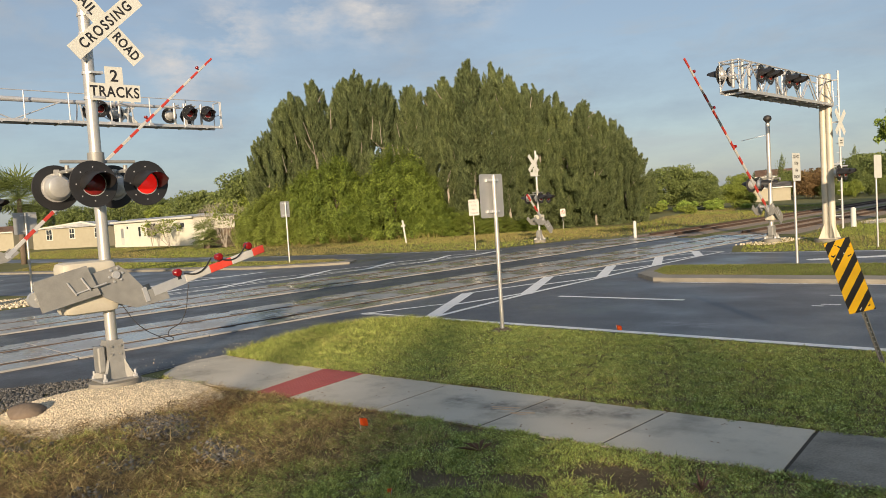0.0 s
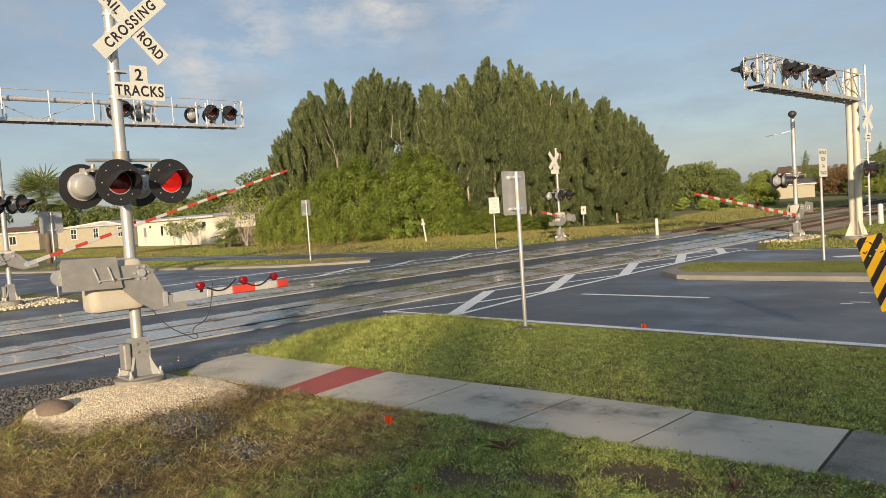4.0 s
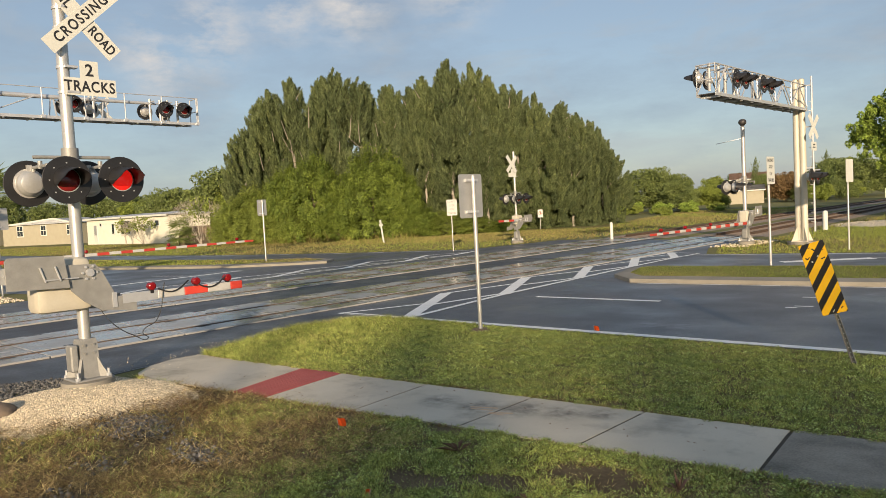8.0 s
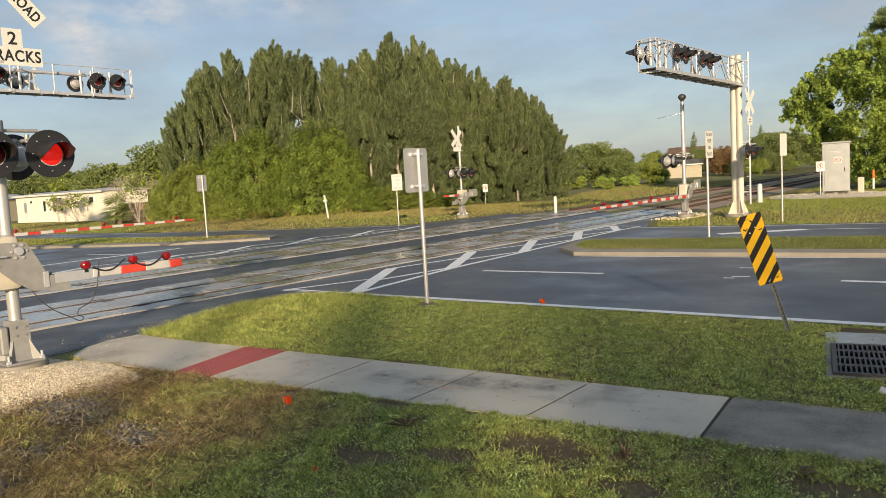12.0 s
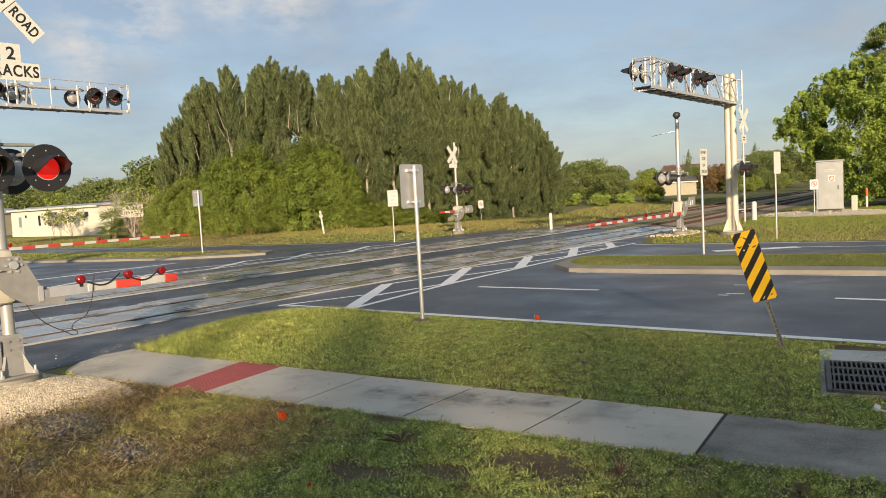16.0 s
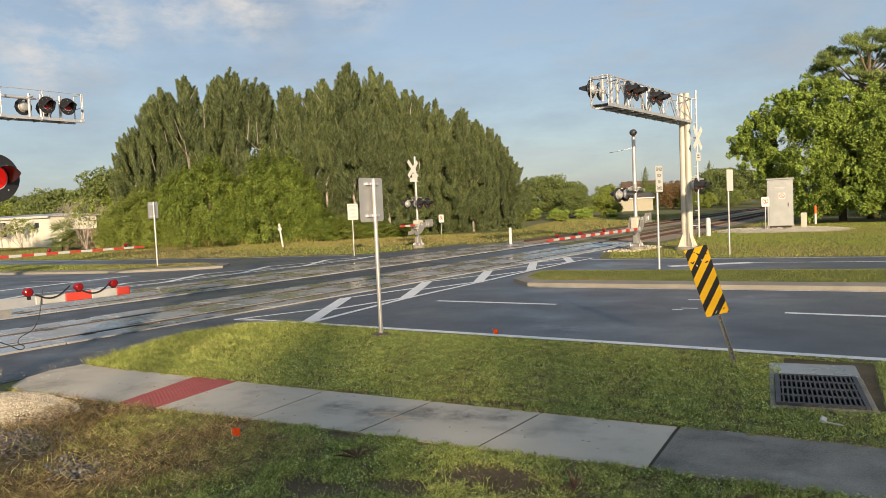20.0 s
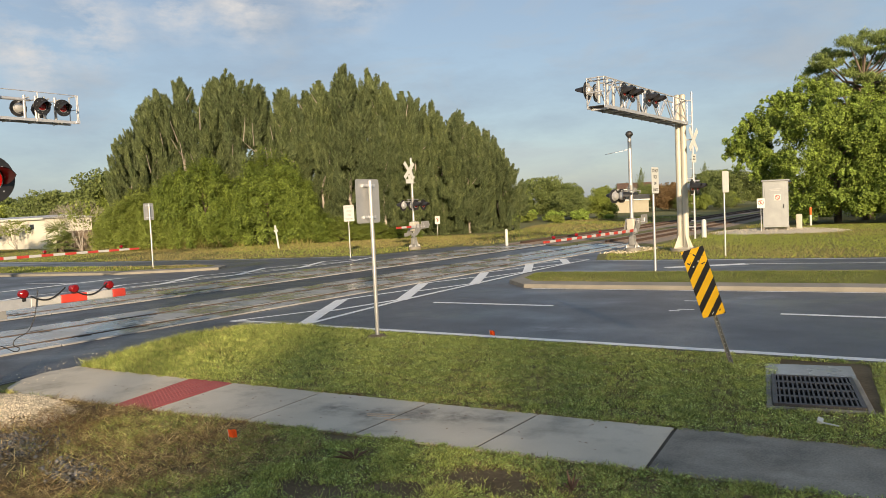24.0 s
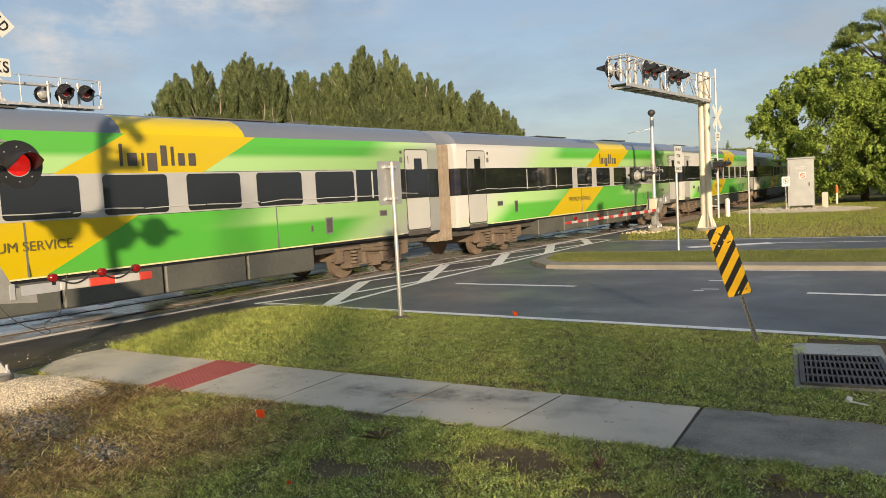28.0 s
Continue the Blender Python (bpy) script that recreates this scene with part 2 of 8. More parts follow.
M = {
    "lawn": mat("lawn_soil", (0.11, 0.125, 0.04), 0.95, color2=(0.25, 0.22, 0.095), scale=0.7, fine=9.0, bump=0.6, bscale=25, spec=0.15),
    "turf": mat("turf_soil", (0.045, 0.035, 0.02), 0.95, color2=(0.22, 0.168, 0.105), scale=1.2, fine=30.0, bump=0.8, bscale=40, spec=0.1),
    "asphalt_dark": mat("darker_asphalt", (0.034, 0.034, 0.037), 0.46, color2=(0.068, 0.067, 0.07), scale=0.6, fine=120.0, bump=0.25, bscale=220, rvar=0.16),
    "rail_dark": mat("rail_web_rust", (0.045, 0.028, 0.02), 0.8, color2=(0.10, 0.06, 0.04), scale=3.0),
    "asphalt": mat("asphalt", (0.065, 0.069, 0.078), 0.46, color2=(0.115, 0.118, 0.126), scale=0.45, fine=120.0, bump=0.2, bscale=220, rvar=0.16, stain=0.25),
    "asphalt_old": mat("asphalt_worn", (0.10, 0.10, 0.105), 0.5, color2=(0.16, 0.16, 0.16), scale=0.5, fine=120.0, bump=0.3, bscale=220, rvar=0.15),
    "panel": mat("crossing_concrete", (0.24, 0.235, 0.225), 0.24, color2=(0.42, 0.41, 0.385), scale=0.8, fine=60.0, bump=0.05, bscale=90, rvar=0.2),
    "rubber": mat("flangeway_rubber", (0.015, 0.015, 0.016), 0.5),
    "walk": mat("sidewalk_concrete", (0.44, 0.395, 0.31), 0.85, color2=(0.66, 0.60, 0.49), scale=0.9, fine=110.0, bump=0.3, bscale=150, stain=0.55),
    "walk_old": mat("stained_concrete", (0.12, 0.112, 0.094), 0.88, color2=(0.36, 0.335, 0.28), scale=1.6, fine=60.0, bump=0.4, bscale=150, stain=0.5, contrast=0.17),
    "curb": mat("curb_concrete", (0.16, 0.15, 0.125), 0.85, color2=(0.30, 0.28, 0.235), scale=1.5, fine=70.0, bump=0.3, bscale=120),
    "brick": mat("red_tactile", (0.30, 0.055, 0.05), 0.75, color2=(0.42, 0.10, 0.085), scale=3.0, fine=60.0, bump=0.3, bscale=90),
    "line": mat("road_paint", (0.72, 0.72, 0.70), 0.55, color2=(0.90, 0.90, 0.88), scale=4.0, fine=50.0, bump=0.2, bscale=200),
    "rail": mat("rail_steel", (0.09, 0.065, 0.05), 0.7, 0.2, color2=(0.17, 0.12, 0.09), scale=3.0),
    "railtop": mat("polished_rail", (0.17, 0.15, 0.135), 0.35, 0.7),
    "ballast": mat("ballast", (0.17, 0.125, 0.09), 0.95, color2=(0.40, 0.32, 0.245), scale=9.0, fine=30.0, bump=1.0, bscale=22),
    "tie": mat("weathered_tie", (0.15, 0.11, 0.08), 0.9, color2=(0.27, 0.21, 0.165), scale=4.0),
    "gravel": mat("white_gravel", (0.49, 0.41, 0.285), 0.9, color2=(0.84, 0.735, 0.555), scale=8.0, fine=60.0, island=0.4, spec=0.3),
    "gravel_bed": mat("gravel_bed", (0.20, 0.17, 0.12), 0.95, color2=(0.36, 0.31, 0.23), scale=12.0, fine=60.0),
    "gravel_grey": mat("grey_gravel", (0.065, 0.067, 0.068), 0.85, color2=(0.25, 0.25, 0.245), scale=8.0, fine=60.0, island=0.6),
    "gravel_dark": mat("dark_crushed_stone", (0.05, 0.05, 0.048), 0.9, color2=(0.19, 0.184, 0.17), scale=8.0, fine=60.0, island=0.6),
    "galv": mat("galvanized_steel", (0.52, 0.53, 0.54), 0.42, 0.55, color2=(0.68, 0.69, 0.70), scale=6.0, fine=60.0, bump=0.05),
    "alu": mat("cast_aluminium", (0.22, 0.222, 0.212), 0.55, 0.3, color2=(0.36, 0.36, 0.345), scale=7.0, fine=80.0, bump=0.12),
    "cream": mat("cream_painted_steel", (0.49, 0.455, 0.365), 0.5, 0.1, color2=(0.60, 0.565, 0.47), scale=2.0),
    "post": mat("aluminium_post", (0.46, 0.46, 0.45), 0.36, 0.5, color2=(0.58, 0.58, 0.56), scale=5.0),
    "cabinet": mat("weathered_galvanized", (0.27, 0.285, 0.285), 0.5, 0.3, color2=(0.38, 0.395, 0.39), scale=2.0, bump=0.03),
    "signback": mat("sign_back_aluminium", (0.36, 0.37, 0.37), 0.42, 0.5, color2=(0.5, 0.5, 0.49), scale=4.0),
    "white": mat("white_sheeting", (0.53, 0.54, 0.50), 0.5, color2=(0.64, 0.65, 0.60), scale=3.0),
    "black": mat("black_paint", (0.013, 0.013, 0.014), 0.45, color2=(0.025, 0.025, 0.027), scale=5.0),
    "red": mat("red_sheeting", (0.56, 0.045, 0.03), 0.45, color2=(0.68, 0.075, 0.05), scale=6.0),
    "redlens": mat("red_lens_lit", (0.65, 0.015, 0.012), 0.2, emit=0.5),
    "darklens": mat("red_lens_unlit", (0.16, 0.012, 0.012), 0.12, color2=(0.24, 0.02, 0.02)),
    "redlamp": mat("red_gate_lamp", (0.17, 0.005, 0.007), 0.1, color2=(0.26, 0.008, 0.01)),
    "yellow": mat("yellow_sheeting", (0.80, 0.44, 0.015), 0.45, color2=(0.88, 0.52, 0.03), scale=5.0),
    "orange": mat("orange_flag", (0.85, 0.13, 0.02), 0.7),
    "iron": mat("cast_iron", (0.045, 0.045, 0.045), 0.55, 0.5, color2=(0.11, 0.10, 0.095), scale=6.0, bump=0.3, bscale=80),
    "fadedpaint": mat("faded_orange_paint", (0.50, 0.36, 0.24), 0.9, color2=(0.62, 0.42, 0.26), scale=30.0),
    "rail_grey": mat("weathered_channel_steel", (0.13, 0.13, 0.125), 0.6, 0.4, color2=(0.24, 0.24, 0.23), scale=8.0),
    "pit": mat("drain_pit_shade", (0.012, 0.012, 0.012), 0.9),
    "bark": mat("bark", (0.10, 0.075, 0.055), 0.95, color2=(0.22, 0.17, 0.13), scale=3.0, fine=20.0, bump=0.8, bscale=15),
    "bark_pale": mat("pale_bark", (0.30, 0.26, 0.22), 0.95, color2=(0.46, 0.42, 0.36), scale=3.0, fine=20.0, bump=0.6, bscale=15),
    "pine": leafy("casuarina_needles", (0.072, 0.104, 0.048), (0.18, 0.218, 0.098), 0.5, 1.1, 5.0, 0.18),
    "pine2": leafy("casuarina_lighter_needles", (0.085, 0.12, 0.052), (0.20, 0.24, 0.10), 0.5, 1.1, 5.0, 0.18),
    "bush": leafy("broad_green_leaves", (0.058, 0.098, 0.017), (0.245, 0.315, 0.056), 0.45),
    "bush2": leafy("yellowish_leaves", (0.12, 0.165, 0.03), (0.31, 0.37, 0.08), 0.55),
    "tree": leafy("deep_green_leaves", (0.085, 0.14, 0.026), (0.29, 0.385, 0.068), 0.6),
    "treelight": leafy("fresh_green_leaves", (0.14, 0.225, 0.04), (0.37, 0.48, 0.10), 0.5),
    "pinetuft": leafy("pine_needles", (0.15, 0.215, 0.06), (0.29, 0.36, 0.12), 0.4),
    "tree_far": leafy("dull_green_leaves", (0.10, 0.14, 0.04), (0.21, 0.255, 0.085), 0.45),
    "brownleaf": leafy("brown_leaves", (0.16, 0.10, 0.045), (0.26, 0.17, 0.08), 0.35),
    "grass": leafy("lawn_blades", (0.13, 0.185, 0.035), (0.56, 0.61, 0.18), 0.85, 7.0, 30.0, 0.15),
    "straw": leafy("dry_grass_blades", (0.17, 0.12, 0.045), (0.80, 0.63, 0.30), 0.7, 7.0, 28.0, 0.16),
    "brownweed": leafy("brown_weed_blades", (0.075, 0.046, 0.02), (0.35, 0.225, 0.105), 0.6, 6.0, 25.0, 0.18),
    "verge_dry": leafy("dry_verge_blades", (0.19, 0.16, 0.055), (0.36, 0.30, 0.12), 0.45),
    "verge": leafy("verge_blades", (0.14, 0.19, 0.032), (0.33, 0.375, 0.08), 0.45),
    # darker copy of the verge grass, with shade put into its colour
    "median": leafy("shaded_median_blades", (0.08, 0.115, 0.026), (0.20, 0.235, 0.06), 0.45),
    "rustweed": leafy("rusty_weed_blades", (0.12, 0.055, 0.02), (0.42, 0.22, 0.09), 0.6, 6.0, 25.0, 0.18),
    "clover": leafy("clover_leaves", (0.16, 0.25, 0.055), (0.58, 0.68, 0.23), 0.75, 8.0, 30.0, 0.16),
    "redleaf": leafy("reddish_leaves", (0.16, 0.08, 0.06), (0.30, 0.19, 0.13), 0.4),
    "deadleaf": mat("dead_leaf", (0.14, 0.085, 0.055), 0.8, color2=(0.28, 0.17, 0.10), scale=9.0),
    "soil": mat("bare_soil", (0.12, 0.09, 0.06), 0.95, color2=(0.22, 0.17, 0.12), scale=8.0, bump=0.6),
    "faded": mat("faded_writing", (0.30, 0.27, 0.25), 0.6, color2=(0.38, 0.35, 0.32), scale=9.0),
    # gate arm sheeting, duller and darker than the sign sheeting
    "armwhite": mat("dull_white_sheeting", (0.40, 0.40, 0.385), 0.5, color2=(0.52, 0.52, 0.50), scale=5.0),
    "armred": mat("dull_red_sheeting", (0.40, 0.035, 0.025), 0.45, color2=(0.52, 0.06, 0.045), scale=6.0),
    "joint": mat("joint_dirt", (0.03, 0.026, 0.02), 0.95, color2=(0.07, 0.06, 0.045), scale=8.0),
    "siding": mat("cream_siding", (0.64, 0.62, 0.52), 0.7, color2=(0.72, 0.70, 0.61), scale=1.5),
    "siding2": mat("tan_siding", (0.33, 0.305, 0.225), 0.7, color2=(0.40, 0.37, 0.28), scale=1.5),
    "roofwhite": mat("white_metal_roof", (0.62, 0.64, 0.66), 0.4, color2=(0.78, 0.80, 0.82), scale=1.0),
    "rooftile": mat("brown_roof", (0.22, 0.13, 0.09), 0.8, color2=(0.36, 0.24, 0.17), scale=2.0),
    "roofgrey": mat("grey_shingle_roof", (0.17, 0.165, 0.15), 0.8, color2=(0.28, 0.27, 0.25), scale=2.0),
    "glass": mat("window_glass", (0.03, 0.04, 0.045), 0.08, spec=0.8),
    "wood": mat("weathered_wood", (0.16, 0.12, 0.09), 0.85, color2=(0.27, 0.21, 0.16), scale=2.0, fine=25.0),
}


def soiled(m, spots, color, amount):
    """Old spills on a surface: ragged dark patches round the given places."""
    n, l = m.node_tree.nodes, m.node_tree.links
    b = n["Principled BSDF"]
    co = n.new("ShaderNodeTexCoord")
    nz = n.new("ShaderNodeTexNoise")
    nz.inputs["Scale"].default_value, nz.inputs["Detail"].default_value, nz.inputs["Roughness"].default_value = 5.0, 8.0, 0.7
    l.new(co.outputs["Object"], nz.inputs["Vector"])
    fac = None
    for at, reach in spots:
        d = n.new("ShaderNodeVectorMath")
        d.operation = "DISTANCE"
        d.inputs[1].default_value = at
        l.new(co.outputs["Object"], d.inputs[0])
        f = n.new("ShaderNodeMapRange")
        f.interpolation_type = "SMOOTHSTEP"
        f.inputs["From Min"].default_value, f.inputs["From Max"].default_value = reach, reach * 0.15
        l.new(d.outputs["Value"], f.inputs["Value"])
        if fac is None:
            fac = f.outputs["Result"]
        else:
            a = n.new("ShaderNodeMath")
            a.operation = "MAXIMUM"
            l.new(fac, a.inputs[0])
            l.new(f.outputs["Result"], a.inputs[1])
            fac = a.outputs[0]
    rag = n.new("ShaderNodeMapRange")
    rag.inputs["From Min"].default_value, rag.inputs["From Max"].default_value = 0.36, 0.62
    rag.inputs["To Max"].default_value = amount
    l.new(nz.outputs["Fac"], rag.inputs["Value"])
    mu = n.new("ShaderNodeMath")
    mu.operation = "MULTIPLY"
    l.new(fac, mu.inputs[0])
    l.new(rag.outputs["Result"], mu.inputs[1])
    mx = n.new("ShaderNodeMix")
    mx.data_type = "RGBA"
    mx.inputs["B"].default_value = (*color, 1)
    l.new(mu.outputs[0], mx.inputs["Factor"])
    l.new(b.inputs["Base Color"].links[0].from_socket, mx.inputs["A"])
    l.new(mx.outputs["Result"], b.inputs["Base Color"])


soiled(M["walk"], [((-5.75, 5.95, 0.02), 0.35), ((-5.2, 5.98, 0.02), 0.4), ((-4.75, 6.15, 0.02), 0.42), ((-4.3, 6.3, 0.02), 0.4), ((-3.95, 6.45, 0.02), 0.3)], (0.10, 0.09, 0.075), 0.75)
soiled(M["asphalt"], [((-6.1, 11.6, 0.012), 0.5), ((-5.6, 11.7, 0.012), 0.5), ((-3.6, 17.0, 0.012), 0.5), ((-3.9, 16.6, 0.012), 0.4)], (0.30, 0.31, 0.33), 0.6)


# ---- building helpers ----
def box(bm, size, at=(0, 0, 0), rot=None):
    m = Matrix.Translation(at) @ (rot.to_4x4() if rot else Matrix()) @ Matrix.Diagonal((*size, 1))
    return bmesh.ops.create_cube(bm, size=1.0, matrix=m)["verts"]


def rod(bm, a, b, r, r2=None, seg=12, caps=True):
    a, b = Vector(a), Vector(b)
    d = b - a
    m = Matrix.Translation((a + b) / 2) @ d.to_track_quat("Z", "Y").to_matrix().to_4x4()
    return bmesh.ops.create_cone(bm, cap_ends=caps, segments=seg, radius1=r, radius2=r if r2 is None else r2, depth=d.length, matrix=m)["verts"]


def prism(bm, pts, z0, z1):
    """An upright prism over a plan polygon, listed anticlockwise."""
    lo = [bm.verts.new((x, y, z0)) for x, y in pts]
    hi = [bm.verts.new((x, y, z1)) for x, y in pts]
    k = len(pts)
    bm.faces.new(hi)
    bm.faces.new(lo[::-1])
    for i in range(k):
        bm.faces.new((lo[i], lo[(i + 1) % k], hi[(i + 1) % k], hi[i]))


def bevel(bm, w, seg=2, angle=0.6):
    edges = [e for e in bm.edges if len(e.link_faces) == 2 and e.calc_face_angle(0) > angle]
    bmesh.ops.bevel(bm, geom=edges, offset=w, segments=seg, affect="EDGES", profile=0.7)


def mesh_of(name, bm, material, smooth=False):
    me = bpy.data.meshes.new(name)
    bm.normal_update()
    bm.to_mesh(me)
    bm.free()
    me.materials.append(material)
    if smooth:
        for p in me.polygons:
            p.use_smooth = True
    return me


def part(name, bm, material, parent=None, label="", smooth=False):
    ob = new(name, mesh_of(name, bm, material, smooth))
    if parent:
        ob.parent = parent
    if label:
        ob["label"] = label
    return ob


def soft(me_ob, deg=35):
    """Smooth shading with sharp edges kept."""
    me = me_ob.data
    bm = bmesh.new()
    bm.from_mesh(me)
    for f in bm.faces:
        f.smooth = True
    for e in bm.edges:
        e.smooth = not (len(e.link_faces) == 2 and e.calc_face_angle(0) > radians(deg))
    bm.to_mesh(me)
    bm.free()
    return me_ob


def thing(name, m, label, category, group="", kind=""):
    ob = new(name)
    ob.matrix_world = m
    return tagged(ob, label, category, group, kind)


def structure(name, bm, material, label, category="", smooth=False):
    return tagged(part(name, bm, material, None, "", smooth), label, category, kind="structure")


def lettering(body, size, material, parent, m, name="lettering", sx=1.0, depth=0.002, bold=0.0, space=1.0):
    """Raised letters in the built-in font, centred on m, reading along its x."""
    cu = bpy.data.curves.new(name, "FONT")
    cu.body, cu.size, cu.align_x, cu.align_y, cu.extrude = body, size, "CENTER", "CENTER", depth
    cu.offset, cu.space_character = bold, space
    tmp = bpy.data.objects.new(name, cu)
    me = bpy.data.meshes.new_from_object(tmp)
    bpy.data.objects.remove(tmp)
    me.materials.clear()
    me.materials.append(material)
    ob = new(name, me)
    ob.parent = parent
    ob.matrix_basis = m @ Matrix.Diagonal((sx, 1, 1, 1))
    return ob


# ---- ground, road, railway ----
def near_edge(x):
    return 10.88 + 0.051 * x


bm = bmesh.new()
bmesh.ops.create_grid(bm, x_segments=60, y_segments=60, size=1600, matrix=Matrix.Translation((-20, 300, 0)))
structure("ground", bm, M["lawn"], "flat sandy ground with mown green and dry grass", "ground")

ROAD = [(-11.9, 2.4), (-11.0, 4.5), (-11.25, 6.0), (-11.8, 7.6), (-12.0, 8.4), (-11.85, 9.5), (-11.2, 10.2), (2, 10.9), (80, 14.9), (80, 32.6), (2, 28.4), (-11.6, 26.15),
        (-12.9, 29.3), (-12.7, 34.5), (-24.4, 35.5), (-25.2, 28.4), (-32.1, 26.0), (-42, 23.9), (-58, 22.5), (-120, 17), (-120, -16), (-49, 3.5), (-30, 8.2), (-25.6, 9.3), (-24, 2.0)]
bm = bmesh.new()
prism(bm, ROAD, -0.25, 0.012)
structure("road", bm, M["asphalt"], "damp dark grey asphalt road over the railway crossing", "road")


def median(name, outline, label):
    """A raised island: concrete curb ring with a grass bed."""
    bm = bmesh.new()
    cx, cy = sum(p[0] for p in outline) / len(outline), sum(p[1] for p in outline) / len(outline)
    k = len(outline)
    inner = []
    for i, (x, y) in enumerate(outline):
        (xa, ya), (xb, yb) = outline[i - 1], outline[(i + 1) % k]
        d = (Vector((xb - x, yb - y)).normalized() - Vector((xa - x, ya - y)).normalized())
        n = Vector((-d.y, d.x)).normalized() * 0.42
        inner.append((x + n.x, y + n.y))
    ring = []
    for pts, z in ((outline, 0.0), (outline, 0.11), (inner, 0.15), (inner, 0.0)):
        ring.append([bm.verts.new((x, y, z)) for x, y in pts])
    for a, b in zip(ring, ring[1:]):
        for i in range(k):
            bm.faces.new((a[i], a[(i + 1) % k], b[(i + 1) % k], b[i]))
    isl = structure(name, bm, M["curb"], label, "traffic island")
    bm = bmesh.new()
    prism(bm, inner, 0.0, 0.142)
    part("grass_bed", bm, M["lawn"], isl, "short mown grass")
    return inner


MED_R = [(-11.2, 20.0), (-10.7, 18.2), (-9.7, 17.25), (-8.2, 17.4), (2, 18.62), (80, 22.7), (80, 29.3), (2, 23.0), (-1.8, 22.2), (-8.7, 20.95), (-10.7, 20.6)]
MED_L = [(-26.7, 20.6), (-27.6, 21.7), (-29.1, 21.8), (-32, 20.6), (-42.3, 19.4), (-58, 18.1), (-120, 12), (-120, -8), (-49, 12.25), (-39.4, 15.0), (-30, 17.7), (-27.3, 19.7)]
in_r = median("median_east", MED_R, "grass median with weathered concrete curb")
in_l = median("median_west", MED_L, "grass median with pale rounded concrete curb nose")

# tarmac track bed and rails
TRACKS = (-14.9, -20.1)


def bend(y):
    """How far the line has swung towards -X at y, beyond the crossing."""
    return 0.0 if y < 22 else (y - 22) ** 2 / 600 if y < 45 else 0.882 + 0.0767 * (y - 45)


RUN = [-200.0, 1.9, 12.0] + [22.0 + 3.0 * i for i in range(9)] + [52.0, 70.0, 110.0, 200.0, 400.0, 950.0]


def along(bm, x, profile, ys):
    """A strip with the given cross-section (dx, z) swept along the line."""
    rows = [[bm.verts.new((x - bend(y) + dx, y, z)) for dx, z in profile] for y in ys]
    for a, b in zip(rows, rows[1:]):
        for i in range(len(profile) - 1):
            bm.faces.new((a[i], a[i + 1], b[i + 1], b[i]))
    bmesh.ops.recalc_face_normals(bm, faces=bm.faces[:])


for x in TRACKS:
    bed = bmesh.new()
    along(bed, x, [(-2.7, -0.06), (-1.9, 0.022), (1.9, 0.022), (2.7, -0.06)], [-200.0, 1.9])
    along(bed, x, [(-2.7, -0.06), (-1.9, 0.022), (1.9, 0.022), (2.7, -0.06)], [36.4] + [y for y in RUN if y > 36.4])
    track = structure("railway_track", bed, M["ballast"], "railway track with rusty rails in brown ballast", "railway track")
    for s in (-0.75, 0.75):
        bm = bmesh.new()
        along(bm, x + s, [(-0.07, 0.0), (-0.07, 0.015), (-0.016, 0.03), (-0.036, 0.036), (-0.036, 0.052), (0.036, 0.052), (0.036, 0.036), (0.016, 0.03), (0.07, 0.015), (0.07, 0.0)], RUN)
        part("rail", bm, M["rail"], track)
        bm = bmesh.new()
        along(bm, x + s, [(-0.025, 0.0525), (-0.025, 0.0545), (0.025, 0.0545), (0.025, 0.0525)], RUN)
        part("rail_head", bm, M["railtop"], track, "worn running surface")
        bm = bmesh.new()
        along(bm, x + s, [(-0.05, 0.0), (-0.05, 0.15), (0.05, 0.15), (0.05, 0.0)], [37.5] + [y for y in RUN if y > 37.5])
        part("rail", bm, M["rail_dark"], track, "rust-dark rail in the open ballast")
    ties = bmesh.new()
    for i in range(110):
        y = 36.9 + i * 0.61
        box(ties, (2.5, 0.24, 0.05), (x - bend(y), y, 0.008))
    tagged(part("tie_row", ties, M["tie"], track), kind="stuff")

# darker asphalt beside and between the tracks
for outline in ([(-13.40, 2.2), (-11.95, 2.5), (-11.06, 4.5), (-11.3, 6.0), (-11.85, 7.6), (-12.05, 8.4), (-11.9, 9.5), (-12.3, 10.05), (-13.40, 9.9)], [(-18.43, 2.1), (-16.57, 2.1), (-16.57, 24.0), (-18.43, 24.0)]):
    bm = bmesh.new()
    prism(bm, outline, -0.05, 0.0165)
    structure("road_patch", bm, M["asphalt_dark"], "dark strip of asphalt beside the crossing panels", "road")
# crossing surface: concrete panels between and beside the rails
surf = structure("crossing_surface", (lambda b: (prism(b, [(-21.75, 2.0), (-18.45, 2.0), (-18.45, 36.4), (-22.1, 36.4)], -0.1, 0.016), prism(b, [(-16.55, 2.0), (-13.42, 2.0), (-13.42, 25.0), (-13.75, 36.4), (-16.9, 36.4)], -0.1, 0.016), b)[-1])(bmesh.new()), M["rubber"], "concrete panel crossing with black rubber flangeways", "level crossing")


def panel_mesh(w, length=2.42):
    bm = bmesh.new()
    box(bm, (w, length, 0.08), (0, 0, -0.04))
    bevel(bm, 0.012, 1)
    return mesh_of("crossing_panel", bm, M["panel"])


